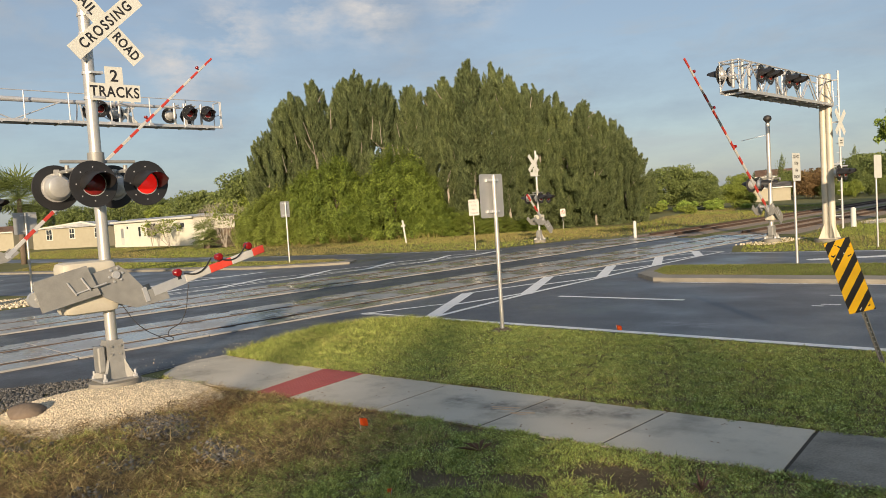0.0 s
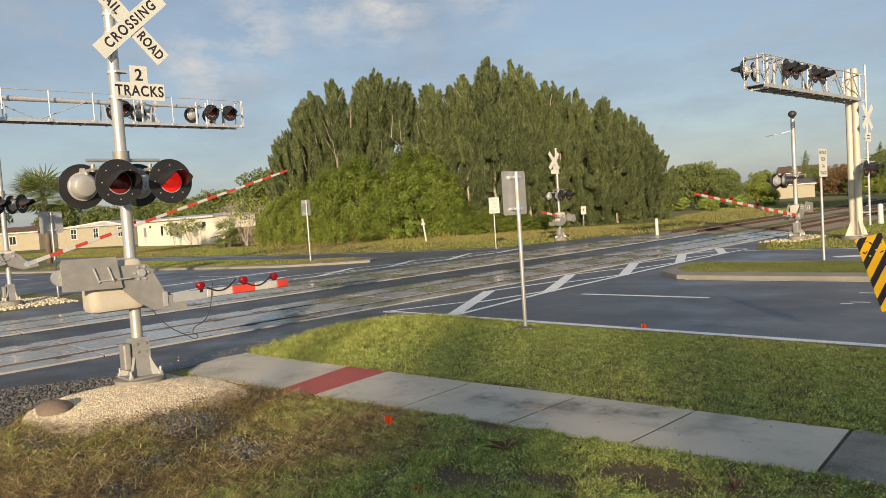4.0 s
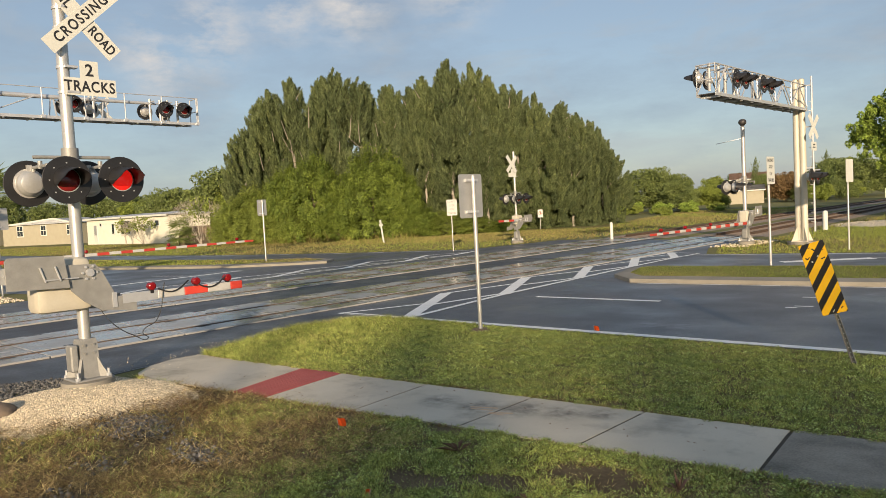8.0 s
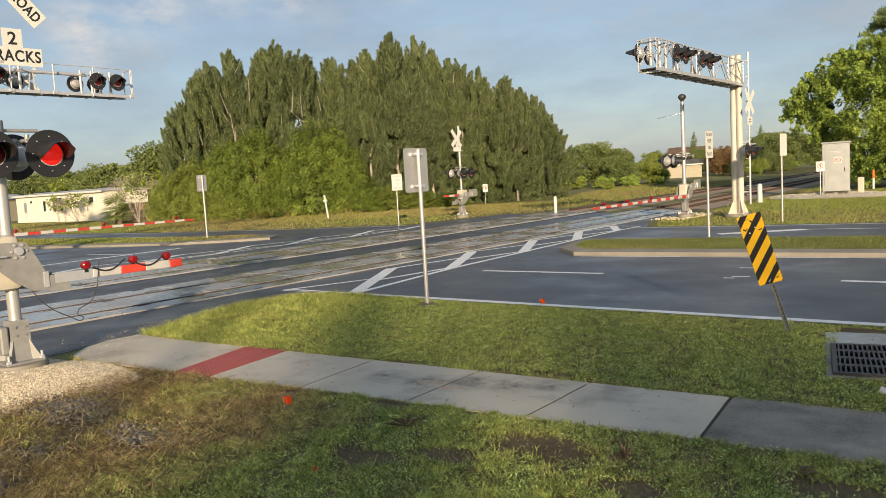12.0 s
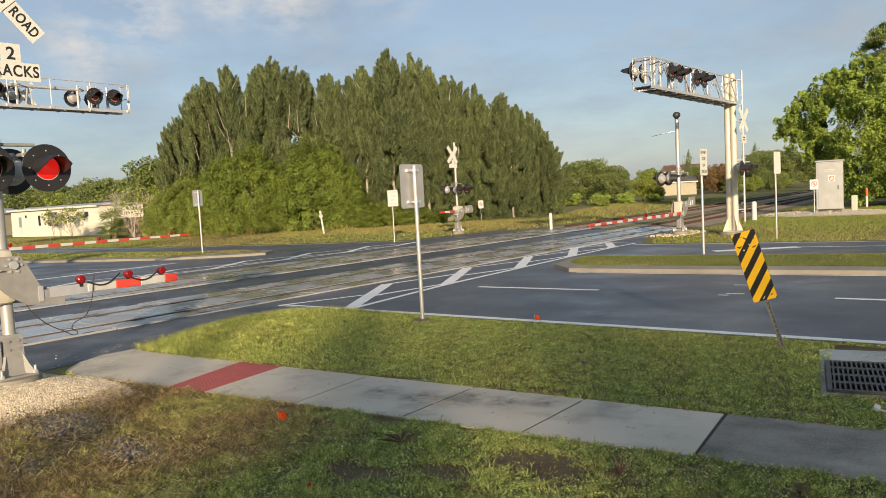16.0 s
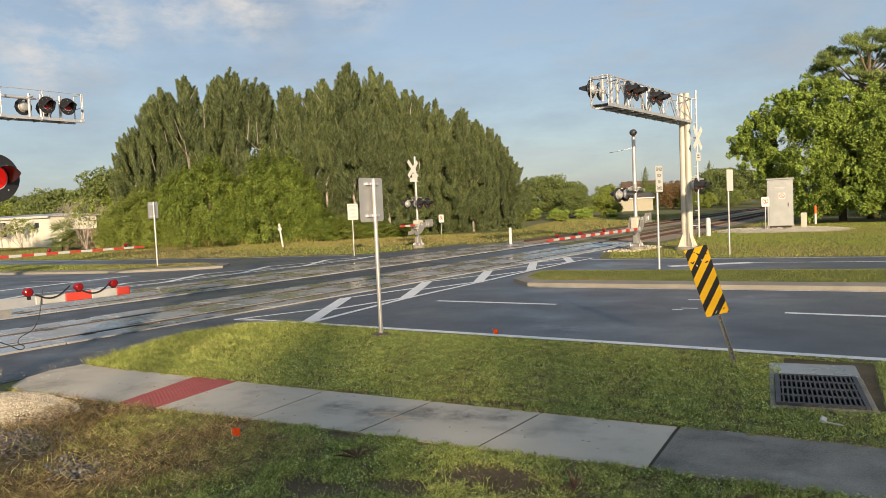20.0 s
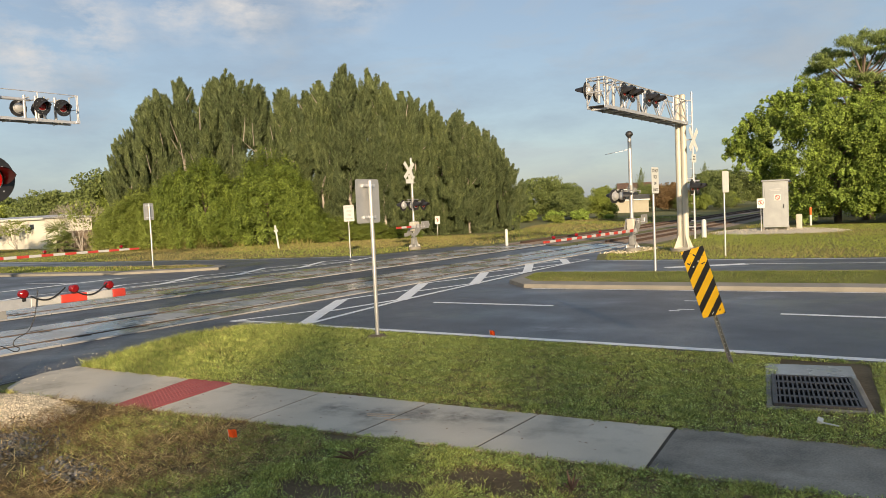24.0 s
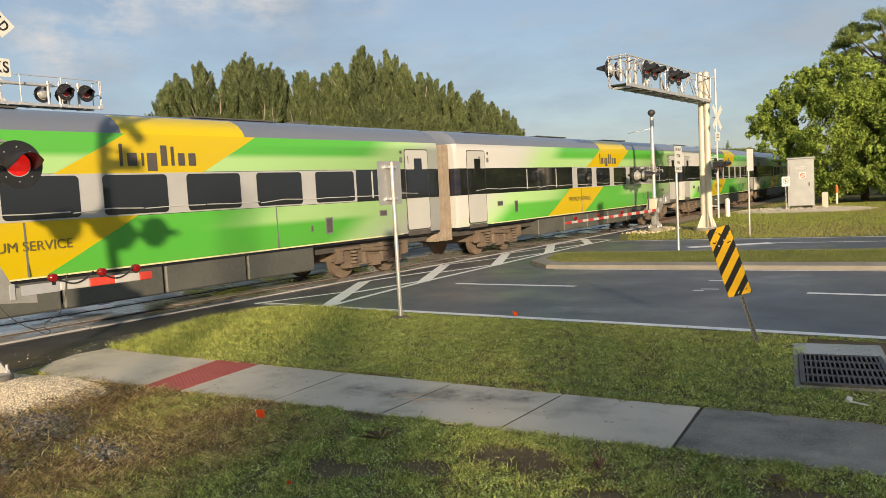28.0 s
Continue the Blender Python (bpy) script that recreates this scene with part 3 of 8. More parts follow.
pm = {0.8: panel_mesh(0.8), 0.6: panel_mesh(0.6), 1.3: panel_mesh(1.24)}
for x in TRACKS:
    for dx, w in ((-1.23, 0.8), (0, 1.3), (1.17, 0.6)):
        for i in range(14):
            p = new("crossing_panel", pm[w])
            p.parent = surf
            p.matrix_basis = pose(x + dx - bend(3.22 + i * 2.44), 3.22 + i * 2.44, 0.046 + 0.002 * ((i * 7 + int(x)) % 3), 0, 0, 0)

# dark lifting slots along the panel edges
slots = bmesh.new()
for x in TRACKS:
    for dx in (-1.55, -0.92, -0.52, 0.52, 0.95, 1.4):
        for i in range(28):
            y = 2.7 + i * 1.22
            if (i * 7 + int(dx * 10)) % 3:
                box(slots, (0.05, 0.2 + 0.06 * (i % 3), 0.003), (x + dx - bend(y), y, 0.0505))
tagged(part("lifting_slots", slots, M["rubber"], surf), kind="stuff")

# painted markings
def stripe(bm, a, b, w, z=0.016, w2=None):
    a, b = Vector((*a, z)), Vector((*b, z))
    n = Vector((-(b - a).y, (b - a).x, 0)).normalized()
    w2 = w if w2 is None else w2
    bm.faces.new([bm.verts.new(p) for p in (a - n * w / 2, b - n * w2 / 2, b + n * w2 / 2, a + n * w / 2)])


def marking(name, segs, label, z=0.017):
    bm = bmesh.new()
    for i, (a, b, w) in enumerate(segs):
        stripe(bm, a, b, w, z + 0.0004 * i)
    for f in bm.faces:
        if f.normal.z < 0:
            f.normal_flip()
    return structure(name, bm, M["line"], label, "road marking")


marking("edge_line", [((-12.7, 10.25), (2, 11.0), 0.18), ((2, 11.0), (80, 15.0), 0.18)], "solid white painted edge line on the road")
marking("lane_dash", [((-10.3, 14.02), (-7.32, 14.28), 0.16)], "white painted lane dash")
marking("lane_dash", [((-2.83, 14.47), (0.4, 14.62), 0.16)], "white painted lane dash")
marking("lane_dash", [((5.4, 14.9), (8.6, 15.05), 0.13)], "white painted lane dash")
marking("worn_paint", [((-4.82, 14.29), (-4.62, 14.31), 0.10), ((-4.73, 14.51), (-4.41, 14.56), 0.09), ((-4.98, 15.76), (-4.62, 15.82), 0.10)], "scraps of worn white paint on the road")
marking("gutter_line", [((-9.4, 17.12), (2, 18.47), 0.09), ((2, 18.47), (80, 22.5), 0.09)], "thin pale line along the median gutter")
marking("gore_line", [((-8.0, 23.35), (-5.9, 24.95), 0.5), ((-5.9, 24.95), (2, 26.3), 0.12), ((2, 26.3), (80, 30.4), 0.12)], "white gore marking beyond the median")
marking("edge_line", [((-11.8, 25.75), (2, 28.1), 0.12), ((2, 28.1), (80, 32.2), 0.12)], "solid white painted edge line on the far carriageway")
marking("edge_line", [((-24.5, 28.1), (-32.1, 25.7), 0.12), ((-32.1, 25.7), (-42, 23.6), 0.12), ((-42, 23.6), (-58, 22.2), 0.12)], "white painted edge line beyond the tracks")
marking("lane_dash", [((-33, 13.2), (-36, 12.3), 0.13), ((-42, 10.6), (-45, 9.7), 0.13), ((-30.2, 14.1), (-27.6, 14.7), 0.13)], "white painted lane dashes beyond the tracks")


def envelope(side):
    """The zigzag that marks the trains' clearance: bars between an outer and an inner line, linked by thin lines."""
    if side > 0:
        lo = [(-10.81, 10.30), (-11.36, 14.12), (-11.6, 17.75), (-11.86, 21.3), (-12.02, 24.55)]
        hi = [(-13.02, 13.8), (-13.3, 17.6), (-13.3, 21.0), (-13.36, 24.2), (-13.2, 26.6)]
        tip = (-12.82, 10.16)
    else:
        lo = [(-23.0, 8.6), (-23.05, 12.0), (-23.1, 15.3), (-23.1, 18.6), (-22.95, 21.85), (-23.1, 25.2)]
        hi = [(-24.6, 11.6), (-24.65, 14.9), (-24.7, 18.1), (-24.7, 21.4), (-24.6, 24.9), (-23.8, 27.6)]
        tip = (-24.6, 8.3)
    segs = [(tip, lo[0], 0.1), (tip, tuple(Vector(lo[0]).lerp(Vector(hi[0]), 0.55)), 0.12)]
    for i in range(len(lo)):
        a, b = Vector(lo[i]), Vector(hi[i])
        segs.append((tuple(a), tuple(b), 0.30 if side > 0 else 0.26))
        if i + 1 < len(lo):
            c, d = Vector(lo[i + 1]), Vector(hi[i + 1])
            segs += [(tuple(b), tuple(c.lerp(d, 0.62)), 0.15), (tuple(a.lerp(b, 0.45)), tuple(c.lerp(d, 0.06)), 0.15), (tuple(a), tuple(c), 0.15)]
    if side > 0:
        segs += [(lo[-1], (-11.97, 26.3), 0.14), (hi[3], (-13.3, 26.75), 0.14), ((-13.35, 26.72), (-11.97, 26.38), 0.12)]
    return segs


marking("stop_line", [((-27.3, 10.6), (-27.8, 16.9), 0.3)], "white painted stop line before the tracks")
marking("envelope_marking", envelope(1), "white zigzag clearance marking beside the tracks")
marking("envelope_marking", envelope(-1), "white zigzag clearance marking beside the tracks", z=0.017)

# dark turf soil under the mown lawn
bm = bmesh.new()
prism(bm, [(-10.0, -2.0), (8, -2.0), (8, 11.1), (2, 10.8), (-11.1, 10.12), (-11.7, 9.5), (-11.85, 8.4), (-11.65, 7.6), (-11.1, 6.0), (-10.2, 4.7), (-8.6, 4.6), (-8.0, 3.9), (-8.2, 2.5), (-9.2, 0.6)], -0.2, 0.006)
structure("turf", bm, M["turf"], "dark soil under the mown lawn", "ground")

# sidewalk slabs
sw = structure("sidewalk", (lambda b: (prism(b, [(-10.2, 4.72), (-0.9, 5.93), (12, 7.6), (12, 8.4), (-0.5, 7.02), (-10.9, 5.85)], -0.1, 0.0165), b)[-1])(bmesh.new()), M["joint"], "pale concrete sidewalk with cut joints and stains", "sidewalk")


def slab(pts, material, name="slab", z=0.022):
    bm = bmesh.new()
    prism(bm, pts, -0.05, z)
    bevel(bm, 0.003, 1)
    return part(name, bm, material, sw)


def lo_y(x):
    return 5.97 + 0.133 * x


def hi_y(x):
    return 7.14 + 0.11 * x


JOINTS = [(-7.71, -7.92), (-6.31, -6.44), (-4.91, -4.94), (-3.62, -3.63), (-2.11, -2.26)]
slab([(-10.25, 4.6), (-8.36, lo_y(-8.36)), (-8.72, hi_y(-8.72)), (-11.2, 5.97), (-11.25, 5.5), (-11.05, 5.05), (-10.7, 4.7)], M["walk"], z=0.02)
bm = bmesh.new()
prism(bm, [(-8.34, lo_y(-8.34)), (-7.72, lo_y(-7.72)), (-7.93, hi_y(-7.93)), (-8.70, hi_y(-8.7))], -0.05, 0.024)
tact = part("tactile_strip", bm, M["brick"], sw, "red tactile strip of raised domes")
domes = bmesh.new()
for i in range(24):
    for j in range(9):
        u, v = (i + 0.5) / 24, (j + 0.5) / 9
        xa = -8.34 - 0.36 * u + v * (0.62 + 0.15 * u)
        ya = lo_y(xa) * (1 - u) + hi_y(xa) * u
        rod(domes, (xa, ya, 0.0225), (xa, ya, 0.029), 0.014, 0.009, 6)
part("domes", domes, M["brick"], sw)
for (a, b), (c, d) in zip(JOINTS, JOINTS[1:]):
    g = 0.013
    slab([(a + g, lo_y(a)), (c - g, lo_y(c)), (d - g, hi_y(d)), (b + g, hi_y(b))], M["walk"])
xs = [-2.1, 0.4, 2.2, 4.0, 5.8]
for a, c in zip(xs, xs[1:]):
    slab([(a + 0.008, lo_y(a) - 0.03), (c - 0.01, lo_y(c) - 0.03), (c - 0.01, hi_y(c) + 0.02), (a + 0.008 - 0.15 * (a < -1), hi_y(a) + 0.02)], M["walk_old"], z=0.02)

# faded survey paint and dark smears on the slabs
for (x, y), ln, a, w in (((-5.13, 5.99), 0.32, 22, 0.035), ((-5.10, 5.92), 0.26, 14, 0.025), ((-4.84, 5.92), 0.26, 30, 0.035), ((-4.86, 5.86), 0.2, 10, 0.02)):
    bm = bmesh.new()
    box(bm, (ln, w, 0.001), (x, y, 0.0232), Euler((0, 0, radians(a))).to_matrix())
    part("paint_mark", bm, M["fadedpaint"], sw, "faded orange survey paint")


# ---- crossing signals, gates, gantries and signs ----
FACE = Matrix(((0, 0, 1, 0), (1, 0, 0, 0), (0, 1, 0, 0), (0, 0, 0, 1)))  # writing that faces +X: reads along +Y, up +Z


def signal_light(parent, at, turn, lit=False, r=0.305):
    """One flashing light: black background disc, silver housing behind, lens and hood in front."""
    bm = bmesh.new()
    rod(bm, (-0.008, 0, 0), (0.008, 0, 0), r, seg=36)
    bevel(bm, 0.004, 1)
    disc = part("light_disc", bm, M["black"], parent, "round black background disc")
    soft(disc)
    disc.matrix_basis = Matrix.Translation(at) @ pose(0, 0, 0, 0, 0, turn)
    bm = bmesh.new()
    rod(bm, (-0.10, 0, 0), (-0.009, 0, 0), 0.165, 0.18, 28)
    rod(bm, (-0.15, 0, 0), (-0.10, 0, 0), 0.135, 0.165, 28)
    rod(bm, (-0.165, 0, 0), (-0.15, 0, 0), 0.10, 0.135, 28)
    rod(bm, (-0.03, 0, 0), (-0.02, 0, 0), 0.195, seg=28)
    box(bm, (0.05, 0.06, 0.10), (-0.06, 0, 0.19))
    soft(part("housing", bm, M["post"], disc, "silver cast housing"))
    bm = bmesh.new()
    rod(bm, (0.008, 0, 0), (0.013, 0, 0), 0.158, seg=32)
    soft(part("lens_ring", bm, M["post"], disc, "thin bright ring"))
    bm = bmesh.new()
    bmesh.ops.create_uvsphere(bm, u_segments=24, v_segments=10, radius=0.15, matrix=Matrix.Translation((0.006, 0, 0)) @ Matrix.Diagonal((0.28, 1, 1, 1)))
    part("lens", bm, M["redlens"] if lit else M["darklens"], disc, "glowing red lens" if lit else "dark red lens", smooth=True)
    bm = bmesh.new()
    rows = []
    for d in (0.0, 0.12, 0.24, 0.36):
        span = 230 - 110 * (d / 0.36) ** 1.5
        rows.append([[bm.verts.new((0.009 + d, q * math.sin(radians(a)), q * math.cos(radians(a)) - 0.16 * d)) for a in [span * (i / 16 - 0.5) for i in range(17)]] for q in (0.172 + 0.03 * d, 0.166 + 0.03 * d)])
    for a, b in zip(rows, rows[1:]):
        for s in (0, 1):
            for i in range(16):
                bm.faces.new((a[s][i], a[s][i + 1], b[s][i + 1], b[s][i]))
    part("hood", bm, M["black"], disc, smooth=True)
    bm = bmesh.new()
    for a in range(0, 360, 45):
        q = r * 0.72
        rod(bm, (0.008, q * math.cos(radians(a)), q * math.sin(radians(a))), (0.014, q * math.cos(radians(a)), q * math.sin(radians(a))), 0.009, seg=6)
    part("screws", bm, M["galv"], disc)
    return disc


def board(parent, m, length, width, name, material):
    bm = bmesh.new()
    box(bm, (length, width, 0.004))
    ob = part(name, bm, material, parent)
    ob.matrix_basis = m
    return ob


def crossbuck(parent, at, words=True, size=1.0, turn=0):
    base = Matrix.Translation(at) @ pose(0, 0, 0, 0, 0, turn) @ FACE
    b1 = board(parent, base @ pose(0, 0, 0, 0, 0, -47), 1.22 * size, 0.229 * size, "crossbuck_board", M["white"])
    b2 = board(parent, base @ pose(0, 0, 0.012, 0, 0, 43), 1.22 * size, 0.229 * size, "crossbuck_board", M["white"])
    if words:
        lettering("RAIL", 0.185, M["black"], b1, pose(-0.37, 0, 0.003), sx=0.85, bold=0.004, space=1.12)
        lettering("ROAD", 0.185, M["black"], b1, pose(0.365, 0, 0.003), sx=0.76, bold=0.004, space=1.08)
        lettering("CROSSING", 0.185, M["black"], b2, pose(0, 0, 0.003), sx=0.88, bold=0.004, space=1.26)
    return b1


def gate_arm(parent, pivot, length, way, bands=0.41, lamps=(), bend=0.0, drop=0.0, edges=None):
    """A striped arm that turns about its pivot; way is +1 or -1 along Y. Returns the keyed part."""
    arm = new("gate_arm")
    arm.parent = parent
    arm.matrix_basis = Matrix.Translation(pivot)
    bm = bmesh.new()
    box(bm, (0.03, 0.5, 0.13), (0, way * (0.45 if not edges else 0.66), 0))
    box(bm, (0.05, 0.06, 0.2), (0, way * 0.3, 0))
    part("arm_clamp", bm, M["galv"], arm)
    n = len(edges) - 1 if edges else int((length - 0.6) / bands)
    bands = (length - 0.6) / n
    for i in range(n):
        a, b = (edges[i], edges[i + 1]) if edges else (0.6 + i * bands, 0.6 + (i + 1) * bands)
        h = 0.125 - 0.05 * (a / length) if length > 4 else 0.115
        bm = bmesh.new()
        box(bm, (0.05, b - a, h), (0, way * (a + b) / 2, 0.01 * bend))
        bevel(bm, 0.008, 1)
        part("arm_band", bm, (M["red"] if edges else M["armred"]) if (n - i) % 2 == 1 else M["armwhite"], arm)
    for d in lamps:
        bm = bmesh.new()
        rod(bm, (-0.04, way * d, 0.125), (0.04, way * d, 0.125), 0.055, seg=16)
        rod(bm, (-0.055, way * d, 0.125), (-0.04, way * d, 0.125), 0.035, 0.055, 16)
        rod(bm, (0.04, way * d, 0.125), (0.055, way * d, 0.125), 0.055, 0.035, 16)
        lamp = part("arm_lamp", bm, M["redlamp"], arm, "small red gate lamp")
        soft(lamp)
        bm = bmesh.new()
        box(bm, (0.04, 0.05, 0.05), (0, way * d, 0.05))
        part("lamp_bracket", bm, M["black"], lamp)
    for ob in arm.children:
        ob.location.z -= drop
    return arm


def gate_machine(parent, z, way, big=True):
    """The cream machine housing on the mast with the two grey counterweight plates."""
    bm = bmesh.new()
    if big:
        box(bm, (0.42, 0.70, 0.70), (0.0, -way * 0.27, z))
    else:
        box(bm, (0.36, 0.52, 0.5), (0.0, -way * 0.05, z))
    bevel(bm, 0.14 if big else 0.09, 4)
    soft(part("gate_machine", bm, M["cream"], parent, "cream gate machine housing"))
    bm = bmesh.new()
    box(bm, (0.10, 0.10, 0.04), (0, 0, z - 0.27))
    rod(bm, (0, 0, z - 0.29), (0, 0, z - 0.24), 0.13, seg=20)
    rod(bm, (0, 0, z + 0.24), (0, 0, z + 0.29), 0.12, seg=20)
    part("machine_collar", bm, M["alu"], parent)


def counterweight(arm, way):
    """The plates that swing with the arm, on both sides of the machine."""
    for x in (0.0, -0.5):
        bm = bmesh.new()
        prism(bm, [(-way * 0.30, 0.14), (-way * 0.24, -0.2), (-way * 0.08, -0.36), (way * 0.127, -0.5), (way * 0.6, -0.55), (way * 0.586, -0.335), (way * 0.33, -0.33), (way * 0.16, 0.02), (way * 0.08, 0.13)][::(1 if way > 0 else -1)], -0.012, 0.012)
        bevel(bm, 0.006, 1)
        ob = part("counterweight_plate", bm, M["alu"], arm, "grey cast counterweight plate")
        ob.matrix_basis = Matrix.Translation((x, 0, 0)) @ FACE
        if x:
            continue
        bm = bmesh.new()
        prism(bm, [(-way * 0.97, 0.285), (-way * 1.0, 0.24), (-way * 1.0, -0.12), (-way * 0.27, -0.15), (-way * 0.32, 0.265)][::(1 if way > 0 else -1)], -0.02, 0.02)
        bevel(bm, 0.01, 1)
        ob = part("counterweight", bm, M["alu"], arm, "flat grey counterweight slab")
        ob.matrix_basis = Matrix.Translation((x + (0.035 if x == 0 else -0.035), 0, 0)) @ FACE
    bm = bmesh.new()
    rod(bm, (-0.06, -way * 1.0, 0.06), (0.02, -way * 1.0, 0.06), 0.10, seg=22)
    rod(bm, (-0.09, -way * 1.0, 0.06), (0.045, -way * 1.0, 0.06), 0.025, seg=10)
    soft(part("end_drum", bm, M["post"], arm, "round silver end drum"))
    bm = bmesh.new()
    rod(bm, (-0.56, 0, 0.02), (0.05, 0, 0.02), 0.05, seg=14)
    for a in range(0, 360, 60):
        p = (0.01, 0.09 * math.cos(radians(a)), 0.02 + 0.09 * math.sin(radians(a)))
        rod(bm, p, (0.035, p[1], p[2]), 0.016, seg=6)
    part("shaft_and_bolts", bm, M["galv"], arm)
    bm = bmesh.new()
    for y in (-0.62, -0.44):
        rod(bm, (0.07, way * y, 0.14), (0.07, way * (y + 0.06), -0.05), 0.012, seg=6)
        rod(bm, (0.07, way * (y + 0.06), -0.03), (0.07, way * (y + 0.28), -0.03), 0.010, seg=6)
    part("adjusting_rods", bm, M["galv"], arm)


def signal(name, at, label, top, zl, zg, arm_len, arm_way, buck_z=None, buck_words=False, tracks_z=None, lit=(), bell=False, lamps=(), turn=0, base_h=0.16, mast_r=0.065, buck_y=0.06, drop=0.0, pz=None, edges=None, lights=((0.36, -0.19, 0), (0.36, 0.50, 0), (-0.36, -0.42, 180), (-0.36, 0.34, 180)), buck_turn=0):
    s = thing(name, pose(*at, 0, 0, turn), label, "crossing signal")
    bm = bmesh.new()
    rod(bm, (0, 0, -0.2), (0, 0, base_h), 0.335, seg=28)
    bevel(bm, 0.03, 2)
    soft(part("concrete_base", bm, M["curb"], s, "round concrete footing"))
    bm = bmesh.new()
    box(bm, (0.47, 0.47, 0.03), (0, 0, base_h + 0.015))
    bevel(bm, 0.01, 1)
    part("base_flange", bm, M["alu"], s)
    bm = bmesh.new()
    k = mast_r + 0.025
    vs = [[bm.verts.new((sx * q, sy * q, base_h + z)) for sx, sy in ((-1, -1), (1, -1), (1, 1), (-1, 1))] for q, z in ((0.135, 0.03), (0.125, 0.10), (k + 0.012, 0.50), (k, 0.55))]
    for lo, hi in zip(vs, vs[1:]):
        for i in range(4):
            bm.faces.new((lo[i], lo[(i + 1) % 4], hi[(i + 1) % 4], hi[i]))
    bm.faces.new(vs[-1])
    bm.faces.new(vs[0][::-1])
    bevel(bm, 0.018, 2)
    for z in (0.36, 0.47):
        for y in (-0.06, 0.06):
            rod(bm, (0.10, y, base_h + z), (0.135, y, base_h + z), 0.016, seg=8)
    soft(part("cast_base", bm, M["alu"], s, "flared cast aluminium base"))
    for a in (45, 135, 225, 315):
        bm = bmesh.new()
        w, q = 0.018, Matrix.Rotation(radians(a), 3, "Z")
        vs = [bm.verts.new(q @ Vector(p)) for p in ((0.05, -w, base_h + 0.03), (0.30, -w, base_h + 0.03), (0.22, -w, base_h + 0.16), (0.05, -w, base_h + 0.52), (0.05, w, base_h + 0.03), (0.30, w, base_h + 0.03), (0.22, w, base_h + 0.16), (0.05, w, base_h + 0.52))]
        for f in ((0, 1, 2, 3), (7, 6, 5, 4), (0, 4, 5, 1), (1, 5, 6, 2), (2, 6, 7, 3), (3, 7, 4, 0)):
            bm.faces.new([vs[i] for i in f])
        part("base_rib", bm, M["alu"], s)
    bm = bmesh.new()
    box(bm, (0.20, 0.10, 0.36), (0.03, -0.19, base_h + 0.31))
    bevel(bm, 0.045, 3)
    part("junction_box", bm, M["alu"], s)
    bm = bmesh.new()
    for sx in (-1, 1):
        for sy in (-1, 1):
            rod(bm, (sx * 0.2, sy * 0.2, base_h), (sx * 0.2, sy * 0.2, base_h + 0.13), 0.017, seg=8)
            rod(bm, (sx * 0.2, sy * 0.2, base_h + 0.03), (sx * 0.2, sy * 0.2, base_h + 0.065), 0.034, seg=6)
    part("anchor_bolts", bm, M["galv"], s)
    bm = bmesh.new()
    rod(bm, (0, 0, base_h + 0.3), (0, 0, top), mast_r, seg=24)
    rod(bm, (0, 0, top), (0, 0, top + 0.05), mast_r * 1.1, mast_r * 0.4, 20)
    soft(part("mast", bm, M["post"], s, "aluminium mast"))
    # crossarm and four lights
    bm = bmesh.new()
    rod(bm, (0, -0.46, zl + 0.32), (0, 0.52, zl + 0.32), 0.023, seg=12)
    rod(bm, (0, 0, zl + 0.24), (0, 0, zl + 0.44), mast_r + 0.03, seg=16)
    for y in (-0.38, 0.38):
        rod(bm, (0.28, y, zl + 0.2), (-0.28, y, zl + 0.2), 0.024, seg=10)
        rod(bm, (0.0, y, zl + 0.27), (0.0, y, zl + 0.17), 0.03, seg=10)
        for x in (0.26, -0.26):
            rod(bm, (x, y, zl + 0.21), (x, y, zl + 0.1), 0.03, seg=10)
    soft(part("crossarm", bm, M["alu"], s, "crossarm with light brackets"))
    for k, (x, y, t) in enumerate(lights):
        signal_light(s, (x, y, zl), t, k in lit)
    if buck_z:
        crossbuck(s, (mast_r + 0.07, buck_y, buck_z), buck_words, 1.0, buck_turn)
        bm = bmesh.new()
        for z in (buck_z - 0.13, buck_z + 0.13):
            rod(bm, (0, 0, z - 0.02), (0, 0, z + 0.02), mast_r + 0.012, seg=16)
            box(bm, (0.16, 0.04, 0.03), (mast_r, 0, z))
        part("crossbuck_bracket", bm, M["galv"], s)
    if tracks_z:
        bm = bmesh.new()
        prism(bm, [(-0.343, -0.19), (0.343, -0.19), (0.343, 0.04), (0.12, 0.04), (0.12, 0.27), (-0.12, 0.27), (-0.12, 0.04), (-0.343, 0.04)], -0.002, 0.002)
        plate = part("tracks_plate", bm, M["white"], s, "white plate that counts the tracks")
        plate.matrix_basis = Matrix.Translation((mast_r + 0.05, buck_y + 0.06, tracks_z)) @ FACE
        if buck_words:
            lettering("TRACKS", 0.2, M["black"], plate, pose(0, -0.075, 0.003), sx=0.82, bold=0.004, space=1.12)
            lettering("2", 0.22, M["black"], plate, pose(0, 0.14, 0.003), bold=0.004)
        bm = bmesh.new()
        for z in (tracks_z - 0.15, tracks_z + 0.18):
            rod(bm, (0, 0, z - 0.018), (0, 0, z + 0.018), mast_r + 0.012, seg=16)
            box(bm, (0.12, 0.16, 0.03), (mast_r, 0.06, z))
        part("plate_bracket", bm, M["galv"], s)
